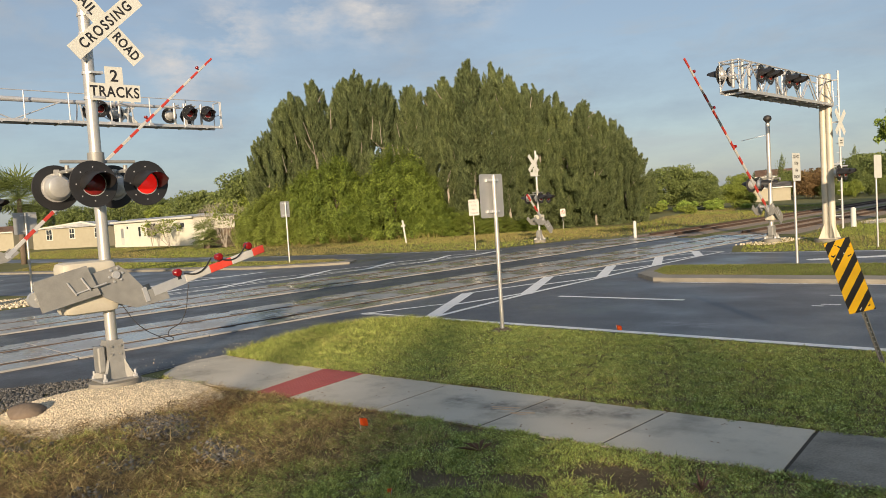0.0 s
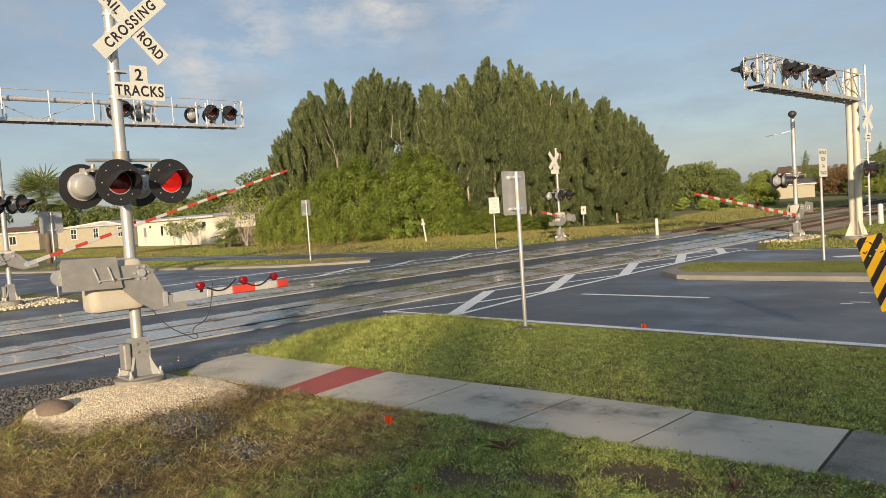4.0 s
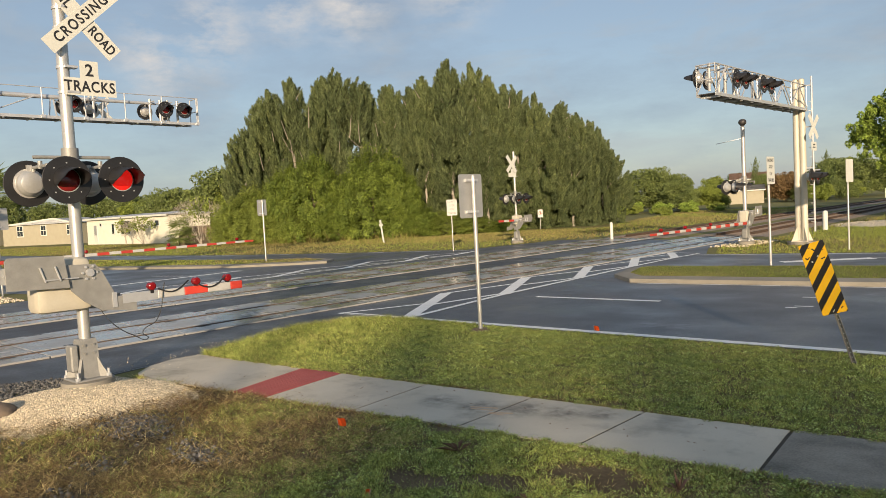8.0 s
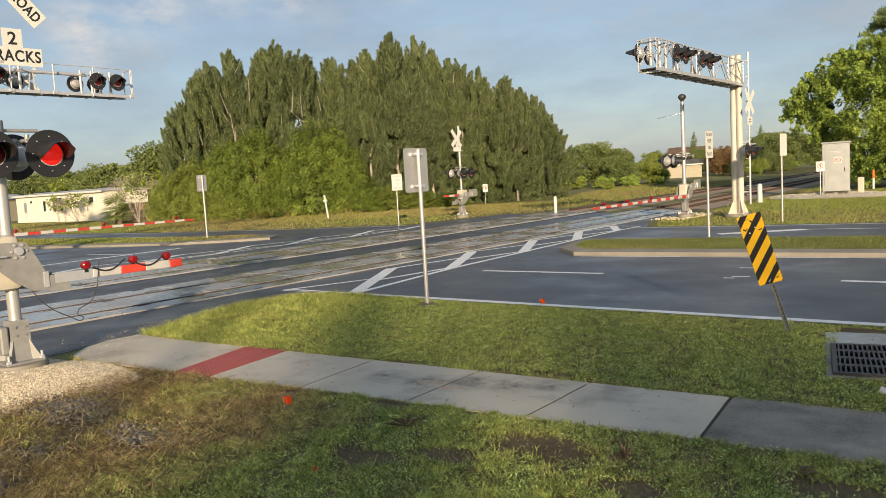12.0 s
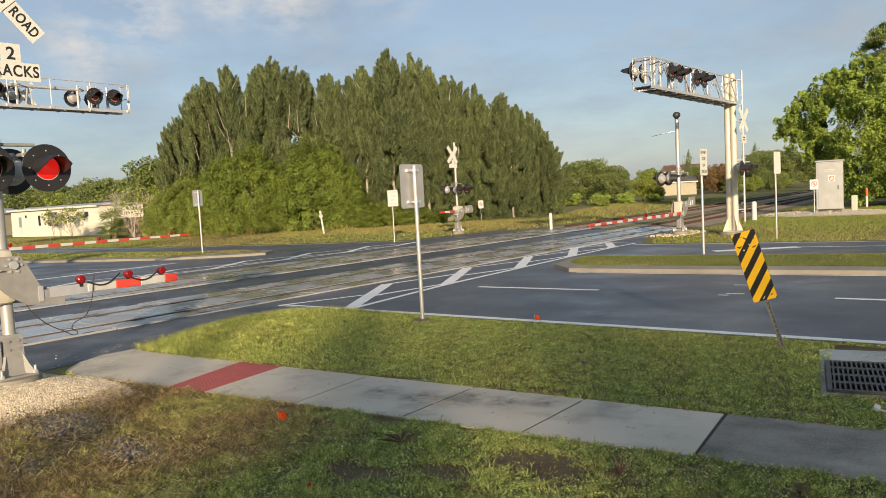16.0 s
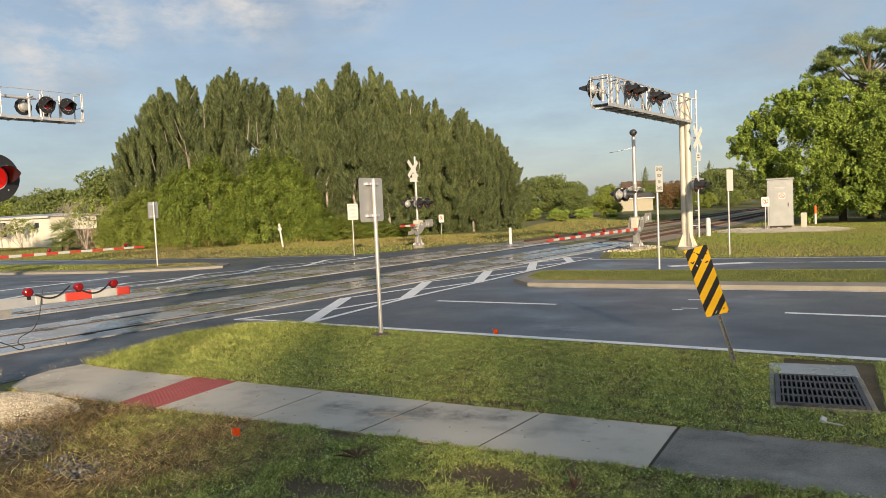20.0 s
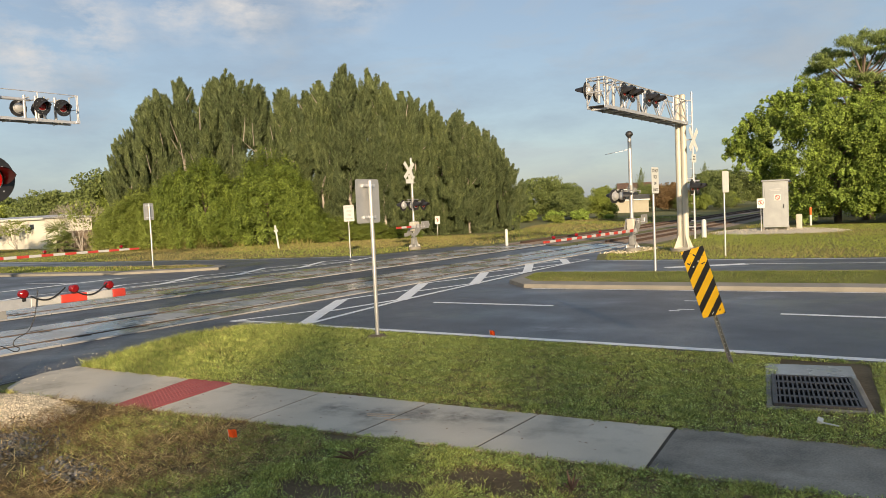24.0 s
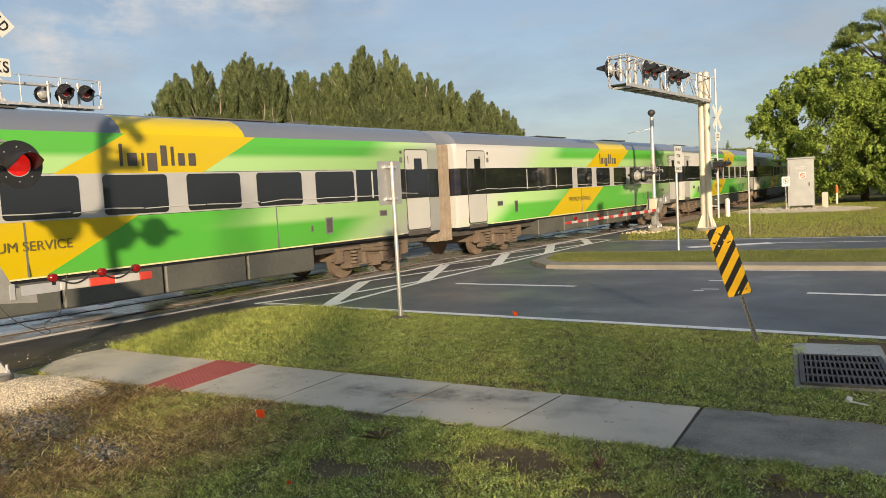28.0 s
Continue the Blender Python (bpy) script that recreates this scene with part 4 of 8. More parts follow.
    if bell:
        bm = bmesh.new()
        bmesh.ops.create_uvsphere(bm, u_segments=20, v_segments=12, radius=0.16, matrix=Matrix.Translation((0, 0, top + 0.2)) @ Matrix.Diagonal((1, 1, 0.85, 1)))
        rod(bm, (0, 0, top), (0, 0, top + 0.1), 0.04, 0.1, 16)
        soft(part("bell", bm, M["iron"], s, "dark crossing bell"))
        bm = bmesh.new()
        rod(bm, (0, 0, top - 0.45), (-0.9, -0.5, top - 0.62), 0.012, seg=6)
        part("spike_rod", bm, M["galv"], s)
    arm = None
    if arm_len:
        gate_machine(s, zg + 0.02, arm_way, bool(edges))
        arm = gate_arm(s, (0.27, 0.02 if edges else 0, pz or zg), arm_len, arm_way, lamps=lamps, drop=drop, edges=edges)
        own = set(arm.children)
        counterweight(arm, arm_way)
        for ob in set(arm.children) - own:
            ob.location.z -= max(0.0, drop - 0.375)
    return s, arm


near_sig, near_arm = signal("crossing_signal", (-10.3, 3.85, 0), "aluminium crossing signal with crossbuck, lit red lamp and short gate arm", 5.6, 2.81, 1.44, 2.45, 1, 4.95, True, 4.13, lit=(1,), lamps=(0.822, 1.493, 2.002), mast_r=0.076, buck_y=0.22, drop=0.375, pz=1.58, edges=(0.905, 1.302, 1.668, 2.043, 2.244))
left_sig, left_arm = signal("gate_signal", (-26.9, 6.2, 0), "mast signal with long striped gate arm on gravel", 6.1, 3.25, 1.5, 10.65, 1, bell=True, lamps=(4.0, 7.0, 9.9), mast_r=0.075, drop=0.747, pz=1.94, lights=((0.3, -0.19, 40), (0.3, 0.5, 40), (-0.3, -0.42, 220), (-0.3, 0.34, 220)))
right_sig, right_arm = signal("gate_signal", (-12.03, 30.98, 0), "mast signal with bell and long striped gate arm", 4.85, 2.42, 1.15, 8.64, -1, bell=True, lamps=(4.0, 6.1, 7.9), mast_r=0.08, drop=1.17, pz=2.1, lights=((-0.22, -0.3, 20), (-0.22, 0.4, 20), (-0.58, -0.42, 160), (-0.58, 0.34, 160)))
far_sig, far_arm = signal("crossing_signal", (-25.65, 33.2, 0), "white-masted crossing signal with crossbuck and short gate arm", 5.1, 2.5, 1.3, 1.9, -1, 4.42, False, 3.9, lamps=(), mast_r=0.06, buck_y=-0.38, buck_turn=2)

# loose wire hanging from the near gate machine
cu = bpy.data.curves.new("wire", "CURVE")
cu.dimensions, cu.bevel_depth, cu.bevel_resolution = "3D", 0.006, 2
sp = cu.splines.new("BEZIER")
WIRE = [(0.1, 0.15, 1.15), (0.2, 0.3, 0.88), (0.28, 0.55, 0.68), (0.32, 0.72, 0.62), (0.3, 0.66, 0.70), (0.33, 0.86, 0.86), (0.3, 1.02, 1.36)]
sp.bezier_points.add(len(WIRE) - 1)
for p, c in zip(sp.bezier_points, WIRE):
    p.co, p.handle_left_type, p.handle_right_type = c, "AUTO", "AUTO"
tmp = bpy.data.objects.new("wire", cu)
wire_mesh = bpy.data.meshes.new_from_object(tmp)
bpy.data.objects.remove(tmp)
wire_mesh.materials.clear()
wire_mesh.materials.append(M["black"])
wire = new("hanging_wire", wire_mesh)
wire.parent = near_sig
# cable looped along the short arm
for d in (1.16, 1.76):
    bm = bmesh.new()
    prev = None
    for i in range(13):
        a = i / 12
        q = Vector((0.035, d - 0.26 + 0.46 * a, -0.29 - 0.10 * math.sin(math.pi * a) + 0.07 * a))
        if prev is not None:
            rod(bm, prev, q, 0.011, seg=6)
        prev = q
    part("arm_cable", bm, M["black"], near_arm)


def gantry(at, way, length, z0, z1, label, truss=False):
    """A cantilever walkway of light lattice over the lanes, on a twin column."""
    g = thing("signal_gantry", pose(*at), label, "signal gantry")
    w = 0.6
    for x in (-0.11, 0.115):
        bm = bmesh.new()
        rod(bm, (x, 0, 0.1), (x, 0, z1 + 0.25), 0.13, 0.115, 28)
        rod(bm, (x, 0, z1 + 0.25), (x, 0, z1 + 0.29), 0.12, 0.06, 24)
        soft(part("column", bm, M["cream"], g, "tall cream steel column"))
    bm = bmesh.new()
    rod(bm, (0.46, 0.1, 0.5), (0.46, 0.1, z1 + 0.35), 0.04, seg=12)
    for z in (1.0, 3.0, 4.6, z1):
        box(bm, (0.3, 0.06, 0.05), (0.31, 0.05, z))
    for i in range(14):
        rod(bm, (0.46, 0.1, 0.9 + i * 0.36), (0.36, 0.0, 0.9 + i * 0.36), 0.012, seg=6)
    part("conduit", bm, M["galv"], g)
    bm = bmesh.new()
    rod(bm, (0, 0, -0.2), (0, 0, 0.12), 0.55, seg=24)
    part("concrete_base", bm, M["curb"], g)
    bm = bmesh.new()
    box(bm, (0.62, 0.62, 0.04), (0, 0, 0.14))
    for a in range(4):
        vs = [bm.verts.new(Matrix.Rotation(radians(45 + 90 * a), 3, "Z") @ Vector(p)) for p in ((0.17, -0.012, 0.16), (0.42, -0.012, 0.16), (0.19, -0.012, 0.72), (0.17, 0.012, 0.16), (0.42, 0.012, 0.16), (0.19, 0.012, 0.72))]
        for f in ((0, 1, 2), (5, 4, 3), (0, 3, 4, 1), (1, 4, 5, 2), (2, 5, 3, 0)):
            bm.faces.new([vs[i] for i in f])
    part("base_plate", bm, M["cream"], g)
    # deck
    bm = bmesh.new()
    for x in (-w / 2, w / 2):
        box(bm, (0.05, length, 0.10), (x, way * length / 2, z0))
    for i in range(int(length / 0.9) + 1):
        box(bm, (w, 0.05, 0.06), (0, way * min(length - 0.05, i * 0.9 + 0.05), z0 - 0.05))
    part("deck_frame", bm, M["galv"], g)
    bm = bmesh.new()
    box(bm, (w - 0.08, length - 0.1, 0.025), (0, way * length / 2, z0 + 0.03))
    part("deck_grating", bm, M["iron"], g, "dark open grating deck")
    if truss:
        # lattice railings on both sides
        for x in (-w / 2, w / 2):
            bm = bmesh.new()
            rod(bm, (x, 0, z1), (x, way * length, z1), 0.028, seg=8)
            n = max(5, int(length / 1.7))
            for i in range(n + 1):
                y = way * (i * length / n)
                rod(bm, (x, y, z0), (x, y, z1), 0.014 if i < n - 1 else 0.022, seg=8)
                if i < n:
                    y2 = way * ((i + 1) * length / n)
                    rod(bm, (x, y, z0 + 0.05), (x, (y + y2) / 2, z1 - 0.03), 0.022, seg=6)
                    rod(bm, (x, (y + y2) / 2, z1 - 0.03), (x, y2, z0 + 0.05), 0.022, seg=6)
            part("railing", bm, M["galv"], g, "galvanized lattice railing")
    else:
        # a tapered tube boom, braced to the deck, with a thin handrail
        bm = bmesh.new()
        zt = z1 - 0.26
        rod(bm, (0, 0, zt), (0, way * length * 0.86, zt), 0.11, 0.055, 16)
        soft(part("boom", bm, M["galv"], g, "pale tapered steel tube"))
        bm = bmesh.new()
        for y0, y1, x in ((1.2, 3.0, 0.1), (4.0, 5.6, 0.1), (4.2, 2.6, -0.1), (7.6, 6.2, -0.1)):
            rod(bm, (x, way * y0, z0 + 0.03), (x, way * y1, zt - 0.03), 0.02, seg=6)
        for y in (3.0, 6.2, 8.0):
            for e in (-0.13, 0.13):
                rod(bm, (0, way * (y + e), z0 + 0.03), (0, way * (y + e * 0.3), zt), 0.028, seg=6)
        part("brace", bm, M["galv"], g)
        bm = bmesh.new()
        rod(bm, (w / 2, 0, z1), (w / 2, way * length, z1), 0.016, seg=8)
        for i in range(9):
            y = way * (0.1 + i * (length - 0.15) / 8)
            rod(bm, (w / 2, y, z0), (w / 2, y, z1), 0.024, seg=8)
            box(bm, (0.05, 0.14, 0.10), (w / 2 + 0.03, y, z0 + 0.02))
        part("railing", bm, M["galv"], g, "thin galvanized handrail")
    bm = bmesh.new()
    rod(bm, (-w / 2, way * length, z1), (w / 2, way * length, z1), 0.022, seg=8)
    rod(bm, (-w / 2, way * length, (z0 + z1) / 2), (w / 2, way * length, (z0 + z1) / 2), 0.018, seg=8)
    for x in (-w / 2, w / 2):
        rod(bm, (x, way * length, z0), (x, way * length, z1), 0.022, seg=8)
    part("end_rail", bm, M["galv"], g)
    return g


gan_r = gantry((-9.9, 31.2, 0), -1, 8.45, 5.27, 6.2, "cream cantilever gantry with red flashing lamps over the road", True)
gan_l = gantry((-27.5, 3.6, 0), 1, 11.5, 6.02, 7.02, "galvanized cantilever gantry with flashing lamps over the road")


def gantry_lights(g, spots, z):
    for x, y, t in spots:
        signal_light(g, (x, y, z), t)
    ys = sorted({round(y, 1) for _, y, _ in spots})
    for y in ys:
        bm = bmesh.new()
        rod(bm, (0, y, z - 0.45), (0, y, z + 0.42), 0.05, seg=12)
        rod(bm, (-0.36, y, z + 0.3), (0.36, y, z + 0.3), 0.025, seg=10)
        part("light_post", bm, M["post"], g)


gantry_lights(gan_r, [(0.4, -4.7, 0), (0.4, -4.0, 0), (0.4, -7.0, 0), (0.4, -6.3, 0), (-0.4, -8.2, 180), (-0.4, -7.5, 180)], 5.85)
gantry_lights(gan_l, [(0.45, 10.1, 0), (0.45, 10.85, 0), (-0.45, 9.7, 180), (-0.45, 10.45, 180), (-0.45, 6.75, 180), (-0.45, 7.6, 180), (0.45, 6.75, 0)], 6.5)
bm = bmesh.new()
rod(bm, (0, 0, 0), (0.6, 0, 0), 0.03, seg=8)
ob = part("side_arm", bm, M["galv"], gan_r)
ob.matrix_basis = pose(0.1, 0.1, 2.9)
signal_light(gan_r, (0.55, 0.3, 2.65), 0)
signal_light(gan_r, (0.55, -0.42, 2.65), 0)
crossbuck(gan_r, (0.50, 0.07, 4.6), False, 1.0, -4)
board(gan_r, Matrix.Translation((0.50, 0.09, 3.83)) @ pose(0, 0, 0, 0, 0, -4) @ FACE, 0.5, 0.34, "tracks_plate", M["white"])
for dz, w in ((0.06, 0.2), (-0.04, 0.24)):
    board(gan_r, Matrix.Translation((0.506, 0.09, 3.83 + dz)) @ pose(0, 0, 0, 0, 0, -4) @ FACE, w, 0.035, "writing_bar", M["black"])
crossbuck(gan_l, (-0.5, 8.0, 6.5), False, 0.95, 180)


def sign(at, z0, z1, width, label, turn=0, front=None, lean=(0, 0), post_r=0.033, ink="black"):
    """A flat panel on a round post; it faces +X at turn 0."""
    s = thing("road_sign", pose(*at, lean[0], lean[1], turn), label, "road sign")
    bm = bmesh.new()
    rod(bm, (0, 0, -0.3), (0, 0, z1 - 0.03), post_r, seg=16)
    rod(bm, (0, 0, z1 - 0.03), (0, 0, z1 - 0.015), post_r, post_r * 0.6, 16)
    soft(part("post", bm, M["post"], s))
    h = z1 - z0
    bm = bmesh.new()
    box(bm, (width, h, 0.004))
    vert = [e for e in bm.edges if abs((e.verts[0].co - e.verts[1].co).z) > 0.003]
    bmesh.ops.bevel(bm, geom=vert, offset=0.045, segments=4, affect="EDGES", profile=0.5)
    panel = part("panel", bm, M["signback"], s, "bare aluminium sign back")
    panel.matrix_basis = Matrix.Translation((post_r + 0.035, 0, (z0 + z1) / 2)) @ FACE
    bm = bmesh.new()
    box(bm, (width - 0.005, h - 0.005, 0.002), (0, 0, 0.0035))
    vert = [e for e in bm.edges if abs((e.verts[0].co - e.verts[1].co).z) > 0.001]
    bmesh.ops.bevel(bm, geom=vert, offset=0.045, segments=4, affect="EDGES", profile=0.5)
    part("sheeting", bm, M["white"], panel)
    if front:
        n = len(front)
        for i, word in enumerate(front):
            lettering(word, h * 0.17, M[ink], panel, pose(0, h * (0.36 - 0.72 * i / max(1, n - 1)), 0.006), sx=0.9)
    bm = bmesh.new()
    for z in (z0 + 0.14 * h, z1 - 0.14 * h):
        rod(bm, (0, 0, z - 0.015), (0, 0, z + 0.015), post_r + 0.012, seg=14)
        box(bm, (0.05, min(width * 0.6, 0.3), 0.045), (post_r + 0.012, 0, z))
        box(bm, (0.02, 0.05, 0.07), (post_r + 0.02, -0.08, z))
    part("bracket", bm, M["galv"], s)
    return s


STOP = ["DO NOT", "STOP", "ON", "TRACKS"]
sign((-8.46, 9.84, 0), 2.0, 2.76, 0.61, "bare aluminium back of a road sign in the lawn", 180, STOP, post_r=0.036)
sign((-25.34, 27.53, 0), 1.8, 2.6, 0.61, "white sign with faded grey writing on a thin post", -15, STOP, post_r=0.028, ink="faded")
sign((-7.99, 22.45, 0.1), 2.28, 3.08, 0.61, "white sign with black writing on a post in the median", 0, STOP, post_r=0.036)
sign((-7.43, 28.26, 0), 2.34, 3.12, 0.61, "white sign on a thin post beyond the road", -6, None, post_r=0.03)
sign((-30.24, 19.76, 0.1), 2.2, 2.95, 0.5, "back of a road sign on a round post in the median", 180, None, post_r=0.036)
sign((-28.25, 7.98, 0), 2.25, 3.0, 0.75, "back of a road sign on a round post beside the gate", 180, None, post_r=0.036)


def ban_sign(at, z0, z1, w, turn, label):
    """A small white plate with a red ring and bar over a dark shape."""
    s = sign(at, z0, z1, w, label, turn, None, post_r=0.022)
    panel = [c for c in s.children if c.name.startswith("panel")][0]
    bm = bmesh.new()
    q = w * 0.36
    for i in range(28):
        a, b = i * 2 * math.pi / 28, (i + 1) * 2 * math.pi / 28
        bm.faces.new([bm.verts.new((k * math.cos(t), k * math.sin(t) + 0.03, 0.006)) for k, t in ((q * 0.8, a), (q, a), (q, b), (q * 0.8, b))])
    box(bm, (q * 1.9, q * 0.2, 0.002), (0, 0.03, 0.006), Euler((0, 0, -0.78)).to_matrix())
    part("red_ring", bm, M["red"], panel)
    bm = bmesh.new()
    box(bm, (q * 0.35, q * 1.1, 0.001), (0, 0.03, 0.0052))
    part("dark_figure", bm, M["black"], panel)
    return s


ban_sign((-36.5, 50.4, 0), 1.0, 1.65, 0.45, -30, "small white prohibition sign on a thin post by the trees")


def marker_post(at, h, r, label, material="white", cap=None):
    s = thing("marker_post", pose(*at), label, "marker post")
    bm = bmesh.new()
    rod(bm, (0, 0, -0.1), (0, 0, h), r, seg=16)
    rod(bm, (0, 0, h), (0, 0, h + r * 0.5), r, r * 0.4, 16)
    soft(part("shaft", bm, M[material], s))
    if cap:
        bm = bmesh.new()
        rod(bm, (0, 0, h * 0.6), (0, 0, h + 0.02), r * 1.08, seg=16)
        part("band", bm, M[cap], s)
    return s


marker_post((-21.13, 35.7, 0), 0.9, 0.085, "stout white bollard post at the end of the crossing")
marker_post((-12.08, 41.6, 0), 0.95, 0.13, "pale concrete post beside the track")
marker_post((-8.94, 54.94, 0), 1.2, 0.07, "white utility marker post with orange top", cap="orange")
# white utility marker with small plates
um = marker_post((-38.7, 34.9, 0), 1.25, 0.06, "leaning white utility marker beside the hedge")
um.matrix_basis = pose(-38.7, 34.9, 0, 3, -6, 0)
bm = bmesh.new()
box(bm, (0.05, 0.34, 0.14), (0, 0, 1.25))
box(bm, (0.05, 0.14, 0.45), (0, 0, 1.4))
part("plate", bm, M["white"], um)


# striped object marker on a leaning drilled post
def object_marker():
    s = thing("object_marker", pose(-2.52, 9.93, 0, 2, -16.5, 4), "leaning yellow and black striped object marker at the road edge", "object marker")
    bm = bmesh.new()
    for sgn in (-1, 1):
        box(bm, (0.006, 0.03, 1.55), (sgn * 0.022, 0, 0.68))
    box(bm, (0.05, 0.006, 1.55), (0, 0.016, 0.68))
    part("u_channel_post", bm, M["rail_grey"], s, "dark drilled channel post")
    holes = bmesh.new()
    for i in range(24):
        rod(holes, (0, 0.0125, 0.05 + i * 0.06), (0, 0.0128, 0.05 + i * 0.06), 0.008, seg=6)
    part("bolt_holes", holes, M["galv"], s)
    pan = part("panel", (lambda b: (box(b, (0.305, 0.91, 0.004)), b)[-1])(bmesh.new()), M["black"], s)
    pan.matrix_basis = Matrix.Translation((0, -0.03, 1.13)) @ Matrix.Rotation(radians(90), 4, "X") @ Matrix.Rotation(radians(-6), 4, "Y")
    bm = bmesh.new()
    for k in range(-4, 7):
        # a band at 45 degrees clipped to the panel
        band = bmesh.new()
        box(band, (1.4, 0.085, 0.0016), (0, -0.53 + k * 0.232, 0.0035), Euler((0, 0, radians(47))).to_matrix())
        for co, no in (((0.1525, 0, 0), (1, 0, 0)), ((-0.1525, 0, 0), (-1, 0, 0)), ((0, 0.455, 0), (0, 1, 0)), ((0, -0.455, 0), (0, -1, 0))):
            geo = band.verts[:] + band.edges[:] + band.faces[:]
            bmesh.ops.bisect_plane(band, geom=geo, plane_co=co, plane_no=no, clear_outer=True)
        if band.faces:
            part("yellow_stripe", band, M["yellow"], pan)
        else:
            band.free()
    bm.free()
    # scuffs and scratches
    r = random.Random(4)
    for _ in range(14):
        bm = bmesh.new()
        box(bm, (r.uniform(0.015, 0.07), r.uniform(0.006, 0.018), 0.0006), (r.uniform(-0.12, 0.12), r.choice((-1, 1)) * r.uniform(0.22, 0.43), 0.0048), Euler((0, 0, r.uniform(-1.2, 1.2))).to_matrix())
        part("scuff", bm, M["black"] if r.random() < 0.7 else M["white"], pan)
    return s


object_marker()


# storm drain with iron grate
def drain():
    s = thing("storm_drain", pose(-1.36, 8.77, 0, 0, 0, 12.5), "cast iron drain grate set in a concrete apron in the lawn", "drain")
    for name, sx, sy, px, py, h in (("apron", 0.98, 0.72, 0.0, 1.10, 0.025), ("apron", 0.98, 0.07, 0, -0.70, 0.035), ("apron", 0.065, 1.39, -0.455, 0.03, 0.035), ("apron", 0.065, 1.39, 0.455, 0.03, 0.035)):
        bm = bmesh.new()
        box(bm, (sx, sy, 0.12), (px, py, h - 0.06))
        bevel(bm, 0.012, 1)
        part(name, bm, M["panel"] if sy > 0.5 and sx > 0.5 else M["walk_old"], s, "stained concrete surround")
    # near-black sheet close under the bars: the hollow's shade put into colour
    bm = bmesh.new()
    box(bm, (0.84, 1.38, 0.02), (0, 0.03, -0.002))
    part("pit", bm, M["pit"], s)
    for px in (-0.40, 0.40):
        bm = bmesh.new()
        box(bm, (0.05, 1.34, 0.05), (px, 0.02, 0.035))
        bevel(bm, 0.006, 1)
        part("frame", bm, M["iron"], s)
    for py in (-0.63, 0.67):
        bm = bmesh.new()
        box(bm, (0.75, 0.05, 0.05), (0, py, 0.035))
        bevel(bm, 0.006, 1)
        part("frame", bm, M["iron"], s)
    for i in range(3):
        bm = bmesh.new()
        box(bm, (0.75, 0.075, 0.028), (0, -0.30 + i * 0.325, 0.042))
        part("cross_bar", bm, M["iron"], s)
    for i in range(16):
        bm = bmesh.new()
        box(bm, (0.018, 1.25, 0.03), (-0.375 + (i + 0.5) * 0.75 / 16, 0.02, 0.043))
        part("bar", bm, M["iron"], s)
    return s


drain()


# steel relay cabinet on its pad
def relay_cabinet():
    s = thing("relay_cabinet", pose(-9.42, 46.6, 0, 0, 0, 12), "grey galvanized railway relay cabinet with small warning signs", "cabinet")
    bm = bmesh.new()
    box(bm, (1.36, 1.3, 2.66), (0, 0, 1.64))
    bevel(bm, 0.02, 1)
    part("body", bm, M["cabinet"], s)
    bm = bmesh.new()
    box(bm, (1.5, 1.44, 0.1), (0, 0, 2.99))
    bevel(bm, 0.03, 1)
    part("roof", bm, M["cabinet"], s)
    bm = bmesh.new()
    for x in (-0.65, 0.65):
        box(bm, (0.14, 1.2, 0.32), (x, 0, 0.2))
    part("skids", bm, M["curb"], s)
    bm = bmesh.new()
    box(bm, (0.02, 0.02, 2.3), (0.3, -0.66, 1.6))
    box(bm, (1.05, 0.025, 2.36), (-0.05, -0.655, 1.6))
    bevel(bm, 0.008, 1)
    d = part("door", bm, M["cabinet"], s, "flush steel door")
    bm = bmesh.new()
    rod(bm, (0.42, -0.7, 1.4), (0.42, -0.7, 1.62), 0.018, seg=8)
    part("handle", bm, M["iron"], d)
    for x, z, w, h in ((-0.02, 2.5, 0.62, 0.05), (-0.02, 2.42, 0.5, 0.035)):
        bm = bmesh.new()
        box(bm, (w, 0.006, h), (x, -0.672, z))
        part("writing_bar", bm, M["signback"], d)
    bm = bmesh.new()
    box(bm, (0.34, 0.006, 0.34), (0.1, -0.672, 2.02))
    pl = part("warning_plate", bm, M["white"], d)
    bm = bmesh.new()
    for i in range(20):
        a, b = i * math.pi / 10, (i + 1) * math.pi / 10
        bm.faces.new([bm.verts.new((0.1 + k * math.cos(t), -0.678, 2.02 + k * math.sin(t))) for k, t in ((0.1, a), (0.14, a), (0.14, b), (0.1, b))])
    box(bm, (0.26, 0.004, 0.035), (0.1, -0.678, 2.02), Euler((0, 0.78, 0)).to_matrix())
    part("red_ring", bm, M["red"], pl)
    return s


relay_cabinet()
ban_sign((-9.95, 45.35, 0), 1.45, 2.0, 0.42, -72, "small white prohibition sign on a thin post by the cabinet")
bm = bmesh.new()
bmesh.ops.create_grid(bm, x_segments=24, y_segments=16, size=1, matrix=Matrix.Translation((-9.4, 46.6, 0)) @ Matrix.Diagonal((4.0, 2.6, 1, 1)))
for v in bm.verts:
    d = min(1.0, math.hypot((v.co.x + 9.4) / 4.0, (v.co.y - 46.6) / 2.6))
    v.co.z = -0.02 + 0.24 * max(0, 1 - d ** 3) * (0.75 + 0.5 * noise.noise(v.co * 1.3))
tagged(part("gravel_pad", bm, M["walk"], None, "", True), "low pale gravel and rubble pad under the cabinet", "gravel", kind="stuff")
bm = bmesh.new()
box(bm, (0.3, 0.25, 0.9), (0, 0, 0.45))
bevel(bm, 0.03, 1)
ub = thing("utility_box", pose(-8.3, 47.3, 0.1), "small pale utility pedestal beside the cabinet", "utility box")
part("case", bm, M["cream"], ub)


